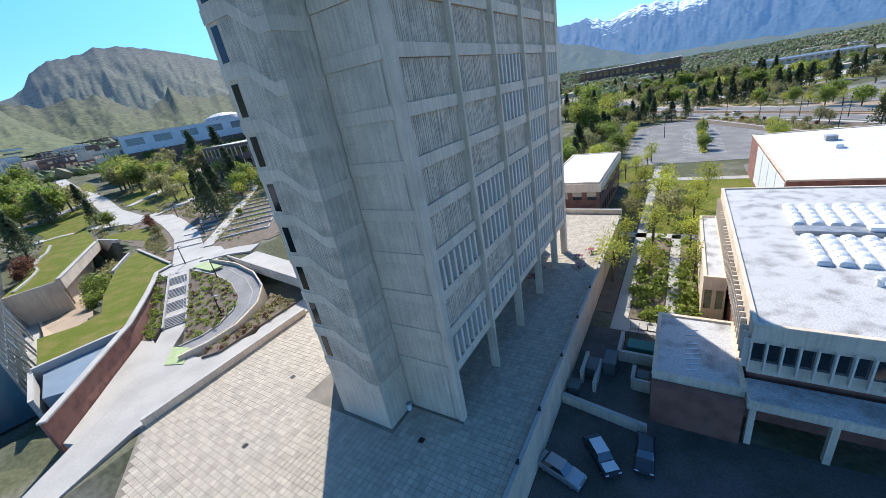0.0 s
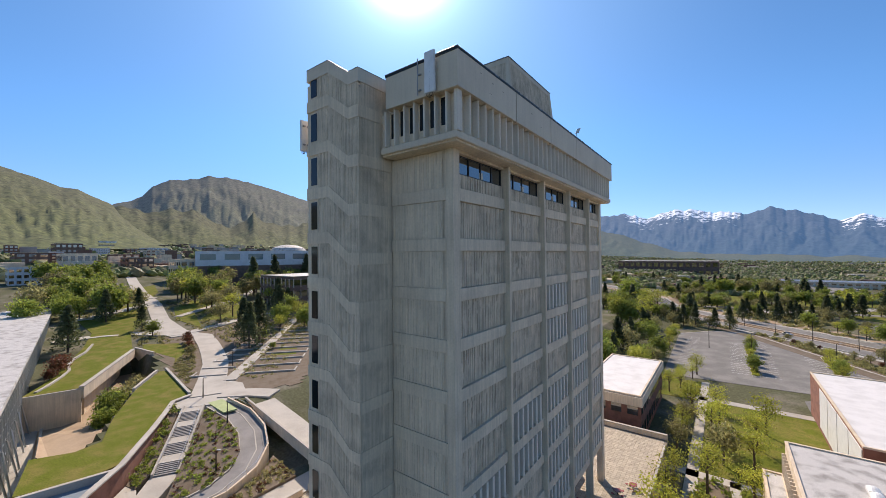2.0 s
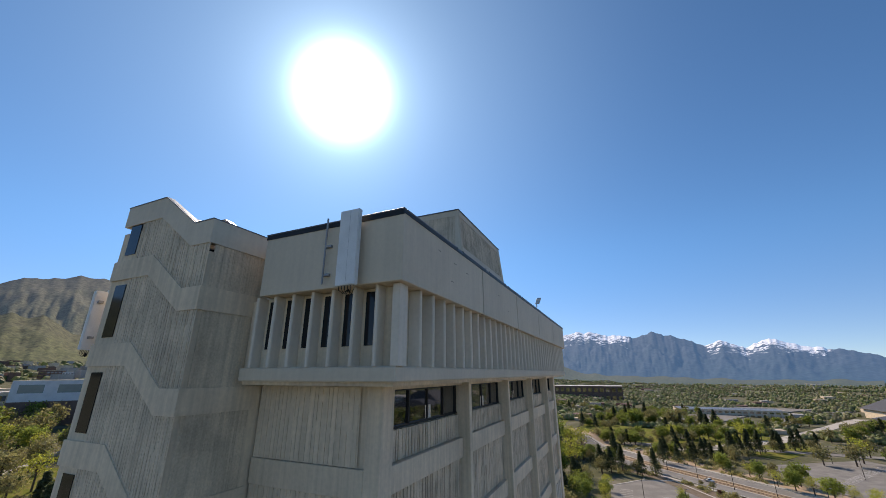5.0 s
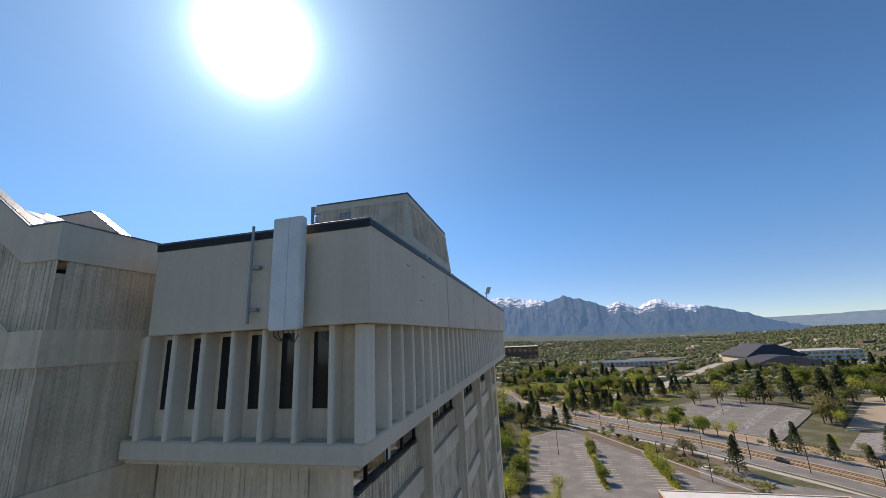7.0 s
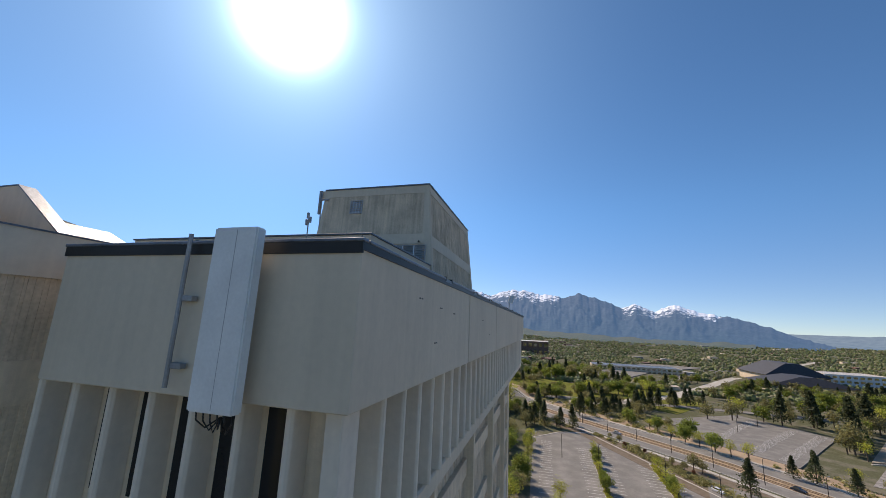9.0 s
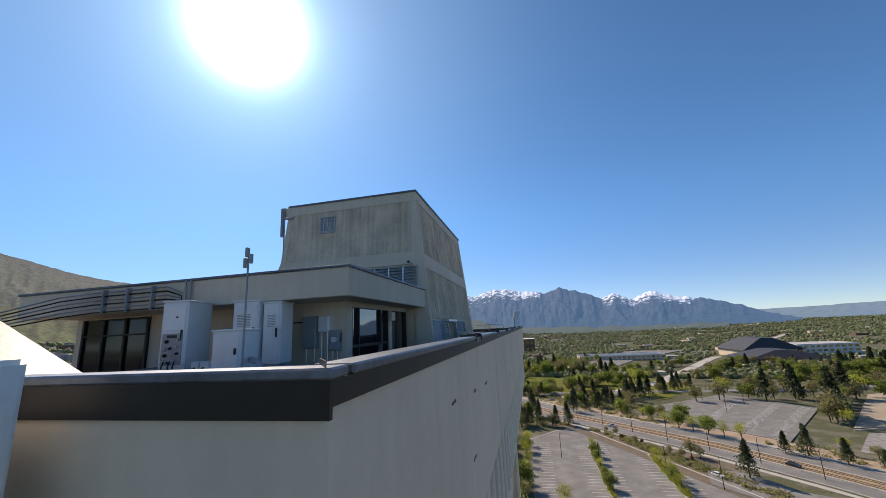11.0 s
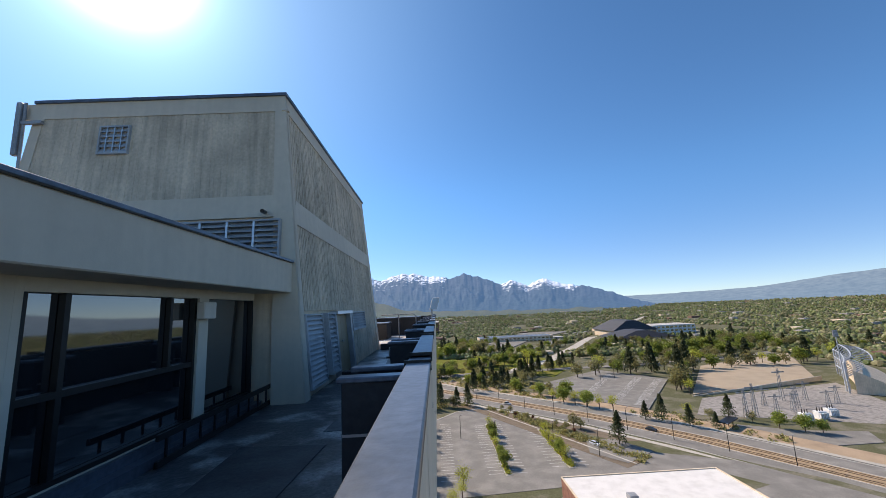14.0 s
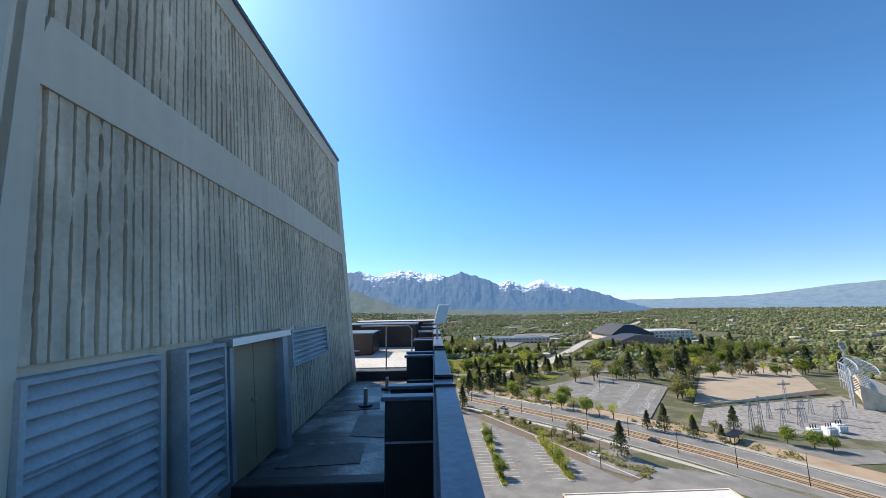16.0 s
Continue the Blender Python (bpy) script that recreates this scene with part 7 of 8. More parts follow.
def lattice(x, y, h, label):
    z = ground_z(x, y)
    t = thing("pylon", label, "pylon", at=(x, y, z), group="substation gantries")
    for sx in (-0.8, 0.8):
        for sy in (-0.8, 0.8):
            part("leg", Geo().tube([(sx, sy, 0), (sx * 0.3, sy * 0.3, h)], 0.12, 5), GREYMETAL, t)
    for k in range(5):
        s0, s1 = 0.8 - 0.5 * k / 5, 0.8 - 0.5 * (k + 1) / 5
        for sgn in (-1, 1):
            part("brace", Geo().tube([(-s0, sgn * s0, h * k / 5), (s1, sgn * s1, h * (k + 1) / 5)], 0.07, 4), GREYMETAL, t)
            part("brace", Geo().tube([(sgn * s0, s0, h * k / 5), (sgn * s1, -s1, h * (k + 1) / 5)], 0.07, 4), GREYMETAL, t)
    part("cross_arm", Geo().box(-3.5, 3.5, -0.12, 0.12, h * 0.86, h * 0.9), GREYMETAL, t)
    return t


for k, (x, y, h) in enumerate(((144, 184, 13), (150, 186, 15), (164, 190, 9), (174, 192, 9), (182, 198, 11), (170, 204, 9), (188, 206, 9), (200, 212, 10), (188, 213, 17), (196, 196, 9), (210, 205, 9))):
    lattice(x, y, h, "grey steel lattice gantry in the substation")
for k, (x, y) in enumerate(((166, 178), (175, 180), (184, 184))):
    tr = thing("transformer", "pale grey transformer with cooling fins", "transformer", at=(x, y, ground_z(x, y) + 0.1), group="transformers")
    part("tank", bevelled(Geo().box(-2, 2, -1.5, 1.5, 0.3, 3.4), 0.1), WHITEPAINT, tr)
    part("plinth", Geo().box(-2.4, 2.4, -1.8, 1.8, 0, 0.3), CONCRETE, tr)
    for j in range(6):
        part("cooling_fin", Geo().box(-1.9 + j * 0.7, -1.6 + j * 0.7, -2.2, -1.5, 0.6, 3.0), WHITEPAINT, tr)
    for j in range(3):
        part("bushing", Geo().loft([[(*p, 3.4) for p in ngon(-1.2 + j * 1.2, 0, 0.25, 8)], [(*p, 5.0) for p in ngon(-1.2 + j * 1.2, 0, 0.12, 8)]]), BRONZE, tr)
# stadium stand
sd = thing("stadium_stand", "pale blue-grey tubular steel stadium stand", "stadium")
STANDPAINT = mat("stand_paint", (0.36, 0.40, 0.45), 0.5, vary=0.1)
zs = ground_z(235, 225)
bow = [Vector((238 + 6.5 * k - 0.35 * k * k * 0.4, 224 + 5.5 * k)) for k in range(10)]
for p in bow:
    part("column", Geo().tube([(p.x, p.y, zs), (p.x, p.y, zs + 17), (p.x + 2.5, p.y - 2.0, zs + 20.5)], 0.42, 7), STANDPAINT, sd)
    part("strut", Geo().tube([(p.x, p.y, zs + 9), (p.x + 6, p.y - 5, zs + 15)], 0.25, 6), STANDPAINT, sd)
    part("rib", Geo().tube([(p.x + 2.5, p.y - 2.0, zs + 20.5), (p.x + 9, p.y - 7.5, zs + 19.0)], 0.25, 6), STANDPAINT, sd)
for z, o in ((6, 0), (12, 0), (17, 0), (20.5, 2.5), (19.0, 9.0)):
    part("ring_beam", Geo().tube([(p.x + o, p.y - o * 0.82, zs + z) for p in bow], 0.35, 6), STANDPAINT, sd)
for p, q in zip(bow, bow[1:]):
    part("seating_tier", Geo().loft([[(p.x + 2, p.y - 2, zs + 13), (p.x + 14, p.y - 12, zs + 5), (p.x + 14, p.y - 12, zs), (p.x + 2, p.y - 2, zs)], [(q.x + 2, q.y - 2, zs + 13), (q.x + 14, q.y - 12, zs + 5), (q.x + 14, q.y - 12, zs), (q.x + 2, q.y - 2, zs)]]), CONCRETE, sd)
    part("cross_brace", Geo().tube([(p.x, p.y, zs + 6), (q.x, q.y, zs + 12)], 0.14, 5), STANDPAINT, sd)
for k in (1, 4):
    part("light_mast", Geo().tube([(bow[k].x - 3, bow[k].y - 1, zs), (bow[k].x - 3, bow[k].y - 1, zs + 32)], [0.4, 0.2], 8), STANDPAINT, sd)
    part("lamp_rack", bevelled(Geo().box(bow[k].x - 4.6, bow[k].x - 1.4, bow[k].y - 1.3, bow[k].y - 0.7, zs + 31.5, zs + 33.5), 0.1), GREYMETAL, sd)


def street_lamp(x, y, h, arm, turn, z=None):
    z = ground_z(x, y) + 0.1 if z is None else z
    s = thing("street_lamp", "tall dark steel street lamp", "street lamp", at=(x, y, z), turn=turn, group="street lamps")
    part("pole", Geo().tube([(0, 0, 0), (0, 0, h)], [0.14, 0.08], 8), BRONZE, s)
    part("arm", Geo().tube([(0, 0, h), (arm, 0, h + 0.2)], 0.06, 6), BRONZE, s)
    part("lamp_head", bevelled(Geo().box(arm - 0.35, arm + 0.35, -0.18, 0.18, h + 0.12, h + 0.3), 0.05), GREYMETAL, s)
    return s


for k in range(9):
    p = Vector((27, 246)) + (Vector((121, 136)) - Vector((27, 246))) * (k / 8) + Vector((-3, -3))
    street_lamp(p.x, p.y, 9.0, 2.0, 40)
for x, y in ((23.7, 165), (46.0, 160), (10, 175), (110, 262), (130, 285), (150, 310), (112, 300), (59, 148)):
    street_lamp(x, y, 9.5, 1.0, 0)
for x, y in ((-66.0, 11.6), (-52.0, 4.0), (-83.5, 13.5), (-104, 29), (-150, 42)):
    street_lamp(x, y, 4.5, 0.5, 30)
for x, y, t, p in ((62, 159, 120, 0), (-1, 282, 40, 1), (40, 226, 130, 2), (92, 172, 125, 1), (12, 300, 20, 2)):
    car(x, y, ground_z(x, y) + 0.16, t, p, "car on the asphalt by the light rail" if p != 0 else "white car parked at the lot's corner")
bs = thing("rail_shelter", "dark flat-roofed shelter at the rail stop", "shelter", at=(126, 172, ground_z(126, 172)), turn=35)
part("roof", bevelled(Geo().box(-6, 6, -2, 2, 3.0, 3.35), 0.05), BRONZE, bs)
for x in (-5, 0, 5):
    part("post", Geo().box(x - 0.15, x + 0.15, -0.15, 0.15, 0, 3.0), BRONZE, bs)

# ---- trees ----
def crown_mesh(name, seed, rx, rz, z0, clumps, leaves, size, material, shape="round"):
    """A crown of many small leaf blades gathered in clumps, with gaps and an uneven outline."""
    r = np.random.RandomState(seed)
    v = []
    for _ in range(clumps):
        if shape == "cone":
            t = r.rand() ** 0.7
            rad = rx * (1 - t) * (0.55 + 0.5 * r.rand()) + 0.1
            a = r.rand() * 6.283
            c = np.array([rad * math.cos(a), rad * math.sin(a), z0 + rz * 2 * t])
            cr = 0.28 * rx * (1.15 - t) + 0.15
        else:
            d = r.randn(3)
            d /= np.linalg.norm(d)
            lump = 0.75 + 0.5 * noise.noise(Vector(d * 1.7 + seed))
            q = (0.35 + 0.65 * r.rand() ** 0.5) * lump
            c = np.array([d[0] * rx * q, d[1] * rx * q, z0 + rz + d[2] * rz * q * (0.8 if d[2] < 0 else 1.0)])
            cr = 0.26 * rx
        for _ in range(leaves):
            p = c + r.randn(3) * cr * np.array([0.6, 0.6, 0.45])
            u = r.randn(3)
            u /= np.linalg.norm(u)
            w = np.cross(u, r.randn(3))
            w /= np.linalg.norm(w) + 1e-6
            s = size * (0.6 + 0.8 * r.rand())
            v += [p - u * s, p + w * s * 0.55, p + u * s, p - w * s * 0.55]
    m = bpy.data.meshes.new(name)
    n = len(v) // 4
    m.from_pydata([tuple(q) for q in v], [], [(4 * i, 4 * i + 1, 4 * i + 2, 4 * i + 3) for i in range(n)])
    m.materials.append(material)
    return m


def trunk_mesh(seed, h, r0, spread, limbs):
    rnd = random.Random(seed)
    g = Geo()
    g.tube([(0, 0, -0.3), (0.05, 0.02, h * 0.35), (0.1, -0.05, h * 0.62), (0.05, 0.05, h * 0.9)], [r0 * 1.25, r0, r0 * 0.6, r0 * 0.15], 7)
    for k in range(limbs):
        a, z = rnd.uniform(0, 6.28), h * rnd.uniform(0.3, 0.65)
        e = spread * rnd.uniform(0.55, 1.0)
        p1 = (e * 0.4 * math.cos(a), e * 0.4 * math.sin(a), z + h * 0.12)
        p2 = (e * math.cos(a + 0.3), e * math.sin(a + 0.3), z + h * rnd.uniform(0.22, 0.38))
        g.tube([(0.05, 0, z), p1, p2], [r0 * 0.45, r0 * 0.28, r0 * 0.06], 5)
        p3 = (p1[0] + e * 0.5 * math.cos(a - 0.8), p1[1] + e * 0.5 * math.sin(a - 0.8), p1[2] + h * 0.2)
        g.tube([p1, p3], [r0 * 0.22, r0 * 0.05], 4)
    return g


KINDS = {}
for nm, leafm, seeds, prm in (("leafy", LEAFY, (1, 2, 3), dict(rx=2.8, rz=2.7, z0=2.2, clumps=80, leaves=11, size=0.155)), ("green", LEAFG, (4, 5), dict(rx=3.1, rz=3.2, z0=0.9, clumps=120, leaves=15, size=0.25)), ("olive", LEAFO, (6, 7), dict(rx=2.9, rz=2.9, z0=0.9, clumps=90, leaves=12, size=0.21)), ("conifer", NEEDLE, (8, 9), dict(rx=2.5, rz=4.6, z0=0.8, clumps=190, leaves=11, size=0.26, shape="cone")), ("poplar", LEAFG, (10,), dict(rx=1.0, rz=3.6, z0=0.9, clumps=60, leaves=11, size=0.24)), ("rust", RUST, (11,), dict(rx=2.0, rz=1.7, z0=1.0, clumps=70, leaves=12, size=0.2))):
    KINDS[nm] = []
    for s in seeds:
        h = prm["z0"] + prm["rz"] * 2
        cm = crown_mesh("crown", s, material=leafm, **prm)
        tm = trunk_mesh(s, h * (0.95 if nm == "conifer" else 0.85), 0.16, prm["rx"] * 0.8, 0 if nm in ("conifer", "poplar") else 6).mesh("trunk", BARK)
        KINDS[nm].append((tm, cm))
TREELABEL = {"leafy": "young tree with thin yellow-green spring leaves", "green": "round tree with dense bright green leaves", "olive": "tree with sparse olive spring leaves", "conifer": "dark green conifer with drooping boughs", "poplar": "narrow upright green tree", "rust": "small tree with reddish leaves"}
trnd = random.Random(77)


GROVE = {}


def tree(kind, x, y, s, z=None, group="campus trees"):
    """One tree; those far off are gathered into a joined wood."""
    z = ground_z(x, y) if z is None else z
    turn, (tm, cm) = trnd.uniform(0, 360), trnd.choice(KINDS[kind])
    sx, sy = s * trnd.uniform(0.9, 1.1), s * trnd.uniform(0.9, 1.1)
    if math.hypot(x, y) > 270:
        GROVE.setdefault(kind, []).append((x, y, z, radians(turn), sx, sy, s, tm, cm))
        return None
    t = thing("tree", TREELABEL[kind], "tree", at=(x, y, z), group=group, turn=turn)
    t.scale = (sx, sy, s)
    part("trunk", tm, BARK, t)
    part("crown", cm, None, t)
    return t


def grove(kind, rows):
    """Joins the far trees of one kind: their crowns in one mesh, their trunks in another."""
    wood = thing("far_trees", "far " + TREELABEL[kind].replace("tree", "trees").replace("conifer", "conifers"), "trees", kind="stuff")
    for nm, pick, m in (("crowns", 8, KINDS[kind][0][1].materials[0]), ("trunks", 7, BARK)):
        vs, fs, o = [], [], 0
        for r in rows:
            me = r[pick]
            co = np.empty(len(me.vertices) * 3)
            me.vertices.foreach_get("co", co)
            co = co.reshape(-1, 3)
            polys = [tuple(p.vertices) for p in me.polygons]
            if nm == "crowns" and len(co) == 4 * len(polys):
                # far crowns: half the leaves, each larger
                quad = co.reshape(-1, 4, 3)[::2]
                mid = quad.mean(1, keepdims=True)
                co = (mid + (quad - mid) * 1.42).reshape(-1, 3)
                polys = [tuple(range(4 * i, 4 * i + 4)) for i in range(len(quad))]
            co = co * np.array(r[4:7])
            c, q = math.cos(r[3]), math.sin(r[3])
            vs.append(np.stack([co[:, 0] * c - co[:, 1] * q + r[0], co[:, 0] * q + co[:, 1] * c + r[1], co[:, 2] + r[2]], 1))
            fs += [tuple(i + o for i in p) for p in polys]
            o += len(co)
        me = bpy.data.meshes.new(nm)
        me.from_pydata([tuple(p) for p in np.concatenate(vs)], [], fs)
        me.materials.append(m)
        tagged(part(nm, me, m, wood), kind="stuff")


def tree_row(kinds, a, b, n, s, jitter=1.5, z=None):
    a, b = Vector(a), Vector(b)
    for k in range(n):
        p = a + (b - a) * (k + 0.5) / n
        tree(trnd.choice(kinds), p.x + trnd.uniform(-jitter, jitter), p.y + trnd.uniform(-jitter, jitter), s * trnd.uniform(0.8, 1.25), z)


# along the walks on the service side
tree_row(["leafy", "leafy"], (8.2, 36), (8.2, 60), 3, 1.05, 0.6, LZ)
tree_row(["leafy"], (13.8, 36), (13.8, 60), 2, 1.25, 0.8, LZ)
tree_row(["leafy"], (19.4, 36), (19.4, 60), 2, 0.9, 0.5, LZ)
tree_row(["leafy", "leafy", "olive"], (8.0, 66), (8.0, 100), 5, 1.05, 1.0, LZ)
tree_row(["leafy", "olive", "leafy"], (14.2, 64), (14.2, 102), 4, 1.15, 1.2, LZ)
tree_row(["leafy", "leafy", "green"], (21, 62), (22, 94), 3, 1.1, 1.5, LZ)
tree_row(["olive", "leafy", "green"], (-10, 112), (-4, 150), 7, 1.2, 2.0)
tree_row(["green", "leafy", "olive", "green", "conifer"], (-22, 120), (-12, 200), 12, 1.4, 4.0)
tree_row(["leafy", "green"], (-34, 190), (-22, 214), 5, 2.1, 4.0)
tree_row(["leafy"], (2, 104), (8, 132), 5, 0.9, 1.0)
# parking islands and lot edge
tree_row(["leafy", "green"], (23.7, 141), (23.7, 190), 6, 0.7, 0.3, LZ + 0.2)
tree_row(["leafy", "leafy", "green"], (46.0, 143), (46.0, 180), 7, 0.75, 0.4, LZ + 0.2)
tree_row(["leafy", "green"], (-5, 135), (-4, 196), 7, 0.9, 1.0)
tree_row(["conifer", "olive", "rust", "conifer"], (-14, 226), (20, 232), 9, 1.1, 5.0)
tree_row(["olive", "rust", "olive"], (34, 218), (62, 172), 9, 0.5, 2.0)
tree("conifer", 71.5, 158.5, 1.25)
tree_row(["olive"], (60, 183), (66, 176), 2, 0.85, 1.0)
# beyond the avenue
tree_row(["leafy", "green", "leafy"], (-44, 250), (-16, 262), 4, 2.5, 4.0)
tree_row(["leafy", "green", "olive"], (10, 440), (64, 480), 6, 2.2, 8.0)
tree_row(["green", "conifer"], (-24, 146), (-14, 168), 3, 1.5, 2.0)
tree_row(["leafy", "green"], (48, 262), (66, 238), 4, 1.05, 1.5)
tree_row(["green", "leafy"], (64.5, 232), (92, 199), 6, 1.2, 0.5)
for x, y, s in ((98, 187, 0.85), (111, 175, 0.95), (120, 171, 0.7)):
    tree("conifer", x, y, s)
tree_row(["conifer", "olive", "olive", "green"], (22, 284), (46, 292), 6, 1.2, 5.0)
tree_row(["conifer", "conifer", "olive", "conifer"], (48, 288), (126, 358), 19, 1.2, 3.5)
tree_row(["green", "leafy"], (30, 345), (110, 395), 10, 1.5, 8.0)
tree_row(["olive", "green", "olive", "conifer"], (146, 236), (206, 322), 13, 1.6, 3.5)
tree_row(["green", "olive", "olive"], (140, 334), (300, 384), 20, 1.5, 6.0)
for kd, x, y, t in (("olive", 156, 250, 2.4), ("conifer", 160, 256, 2.6), ("olive", 152, 243, 2.2), ("leafy", 150, 232, 1.3), ("conifer", 104, 184, 1.2)):
    tree(kd, x, y, t)
tree_row(["green", "olive", "leafy", "conifer"], (104, 300), (360, 335), 26, 1.9, 7.0)
tree_row(["conifer", "olive", "conifer"], (24, 262), (74, 292), 9, 1.2, 3.0)
tree_row(["leafy", "conifer", "olive"], (116, 190), (146, 178), 4, 1.0, 2.0)
tree_row(["green", "leafy"], (142, 168), (158, 160), 3, 1.0, 2.0)
tree_row(["green", "olive", "green"], (226, 402), (420, 470), 30, 1.9, 10.0)
tree_row(["green", "olive", "olive", "conifer"], (250, 430), (420, 520), 26, 1.9, 14.0)
tree_row(["olive", "green"], (148, 396), (262, 562), 18, 1.6, 6.0)
tree_row(["green", "olive"], (60, 440), (90, 640), 8, 1.5, 9.0)
tree_row(["green", "olive", "green"], (160, 352), (430, 440), 30, 1.7, 7.0)
# garden side
for kd, x, y, s in (("conifer", -121, 42, 1.7), ("conifer", -128, 49, 1.9), ("conifer", -136, 47, 1.7), ("leafy", -140, 64, 1.2), ("green", -150, 70, 1.7), ("conifer", -158, 74, 1.9), ("green", -168, 84, 1.9), ("leafy", -190, 66, 1.9), ("olive", -205, 62, 2.1), ("olive", -216, 76, 2.3), ("olive", -180, 56, 1.7), ("green", -140, 76, 1.5), ("leafy", -146, 82, 1.6), ("rust", -146, 31, 1.0), ("rust", -152, 33, 1.0), ("rust", -138, 29, 0.8), ("olive", -128, 26, 0.7), ("green", -172, 27, 1.0), ("conifer", -186, 27, 1.1), ("rust", -133, -5, 1.4), ("rust", -139, -3.5, 1.3), ("rust", -128, -7, 1.0), ("conifer", -166, 1.5, 1.6), ("conifer", -174, 3, 1.3), ("conifer", -212, 20, 1.5), ("green", -236, 9, 1.8), ("conifer", -224, 35, 1.3), ("leafy", -232, 28, 1.9), ("olive", -240, 40, 1.6), ("olive", -230, 32, 2.3), ("olive", -250, 60, 2.4), ("green", -262, 20, 2.4), ("green", -104, 0.5, 1.3), ("olive", -111, 4.5, 1.25), ("green", -98, -1.6, 1.0), ("olive", -119, 9.5, 1.2), ("green", -107, 3.6, 1.0)):
    tree(kd, x, y, s, COURTZ if -120 < x < -90 and -2 < y < 10 else None)
tree_row(["olive", "green", "leafy"], (-240, 70), (-420, 160), 26, 2.2, 18.0)
tree_row(["olive", "green", "conifer"], (-230, 95), (-330, 190), 18, 2.2, 16.0)
tree_row(["green", "olive"], (-200, 10), (-420, 40), 22, 2.2, 16.0)
tree_row(["olive", "rust", "green"], (-112, 42), (-150, 66), 5, 0.5, 3.0)
tree_row(["olive", "green", "leafy", "olive"], (-205, 66), (-300, 110), 10, 1.6, 12.0)
tree_row(["olive", "green", "leafy"], (-215, 8), (-330, 30), 10, 1.7, 8.0)
tree_row(["olive", "leafy", "green"], (-225, 60), (-350, 96), 9, 2.0, 7.0)
tree_row(["green", "olive"], (-225, 26), (-340, 42), 8, 1.8, 5.0)
tree_row(["leafy", "green", "conifer"], (-150, 84), (-210, 92), 8, 1.6, 5.0)


def on_road(x, y):
    """True on the avenue, the lots and the garden walks."""
    if x > 0 or y > 150:
        return min(math.hypot(x - p.x, y - p.y) for p in TR) < 17 or (74 < x < 165 and 200 < y < 322)
    return x < -60 and any(math.hypot(x - p[0], y - p[1]) < 5.5 for p in MAINWALK)


MAINWALK = subdivide([(-84, 14.5), (-96, 20.3), (-112.4, 27.6), (-126, 32), (-139.7, 36), (-158, 40.5), (-170, 36), (-203, 38.5), (-245, 47)], 3)


def shrubs(name, plan_pts, n, seed, z, leafm, smin, smax, label):
    """Low shrubs scattered over a bed."""
    r = random.Random(seed)
    g = Geo()
    xs, ys = [p[0] for p in plan_pts], [p[1] for p in plan_pts]
    made = 0
    while made < n:
        x, y = r.uniform(min(xs), max(xs)), r.uniform(min(ys), max(ys))
        if not in_plan(plan_pts, x, y) or on_road(x, y) or any(in_plan(q, x, y) for q in LAWNS):
            continue
        made += 1
        s = r.uniform(smin, smax)
        zz = z(x, y) if callable(z) else z
        for _ in range(34):
            d = Vector((r.gauss(0, 1), r.gauss(0, 1), abs(r.gauss(0, 0.8)))) * s * 0.42
            u = Vector((r.gauss(0, 1), r.gauss(0, 1), r.gauss(0, 1))).normalized() * s * 0.28
            w = u.cross(Vector((r.gauss(0, 1), r.gauss(0, 1), r.gauss(0, 1)))).normalized() * s * 0.17
            p = Vector((x, y, zz + 0.05)) + d
            g.poly([p - u, p + w, p + u, p - w])
    return solid(name, g, leafm, label, "shrubs", "stuff")


shrubs("shrubs", BED1, 150, 1, bed_height, LEAFG, 0.3, 0.6, "small dark green shrubs set apart over mulch")
shrubs("shrubs", BED1, 50, 14, bed_height, RUST, 0.3, 0.5, "small reddish shrubs set apart over mulch")
shrubs("shrubs", BED2, 60, 2, 0.35, LEAFO, 0.3, 0.6, "low olive shrubs by the ramp")
shrubs("shrubs", BED2, 25, 3, 0.35, RUST, 0.3, 0.6, "reddish low shrubs by the ramp")
shrubs("shrubs", BED3, 60, 4, wall_bed_height, LEAFG, 0.4, 0.9, "green shrubs along the brick wall")
shrubs("shrubs", [(-96, 22), (-84, 30), (-150, 92), (-172, 92)], 380, 5, ground_z, LEAFO, 0.4, 1.0, "shrubs between the seat walls")
shrubs("shrubs", [(-89, 13.6), (-116, 17.2), (-150, 31), (-138, 34), (-112, 25), (-98, 19)], 240, 6, ground_z, LEAFO, 0.35, 0.8, "small shrubs on the planted slope")
shrubs("shrubs", rect(11.8, 16, 29.2, 60), 60, 7, LZ, LEAFG, 0.8, 1.6, "green shrubs under the walkway trees")
shrubs("shrubs", rect(18, 20.2, 29, 60), 40, 8, LZ, LEAFG, 0.8, 1.6, "green shrubs under the walkway trees")
shrubs("shrubs", rect(22.9, 24.4, 138, 191), 70, 10, LZ + 0.2, LEAFY, 0.5, 1.2, "yellow-green shrubs on the parking island")
shrubs("shrubs", rect(45.2, 46.9, 141, 180), 70, 11, LZ + 0.2, LEAFY, 0.6, 1.4, "yellow-green shrubs on the parking island")
shrubs("shrubs", [(-150, 20), (-240, 10), (-260, 90), (-120, 86)], 600, 12, ground_z, LEAFO, 0.5, 1.5, "scattered shrubs over the mulched garden")
shrubs("shrubs", [(-20, 226), (30, 226), (125, 140), (140, 150), (60, 300), (-40, 330)], 300, 13, ground_z, LEAFO, 1.0, 2.6, "dry olive shrubs beside the avenue")
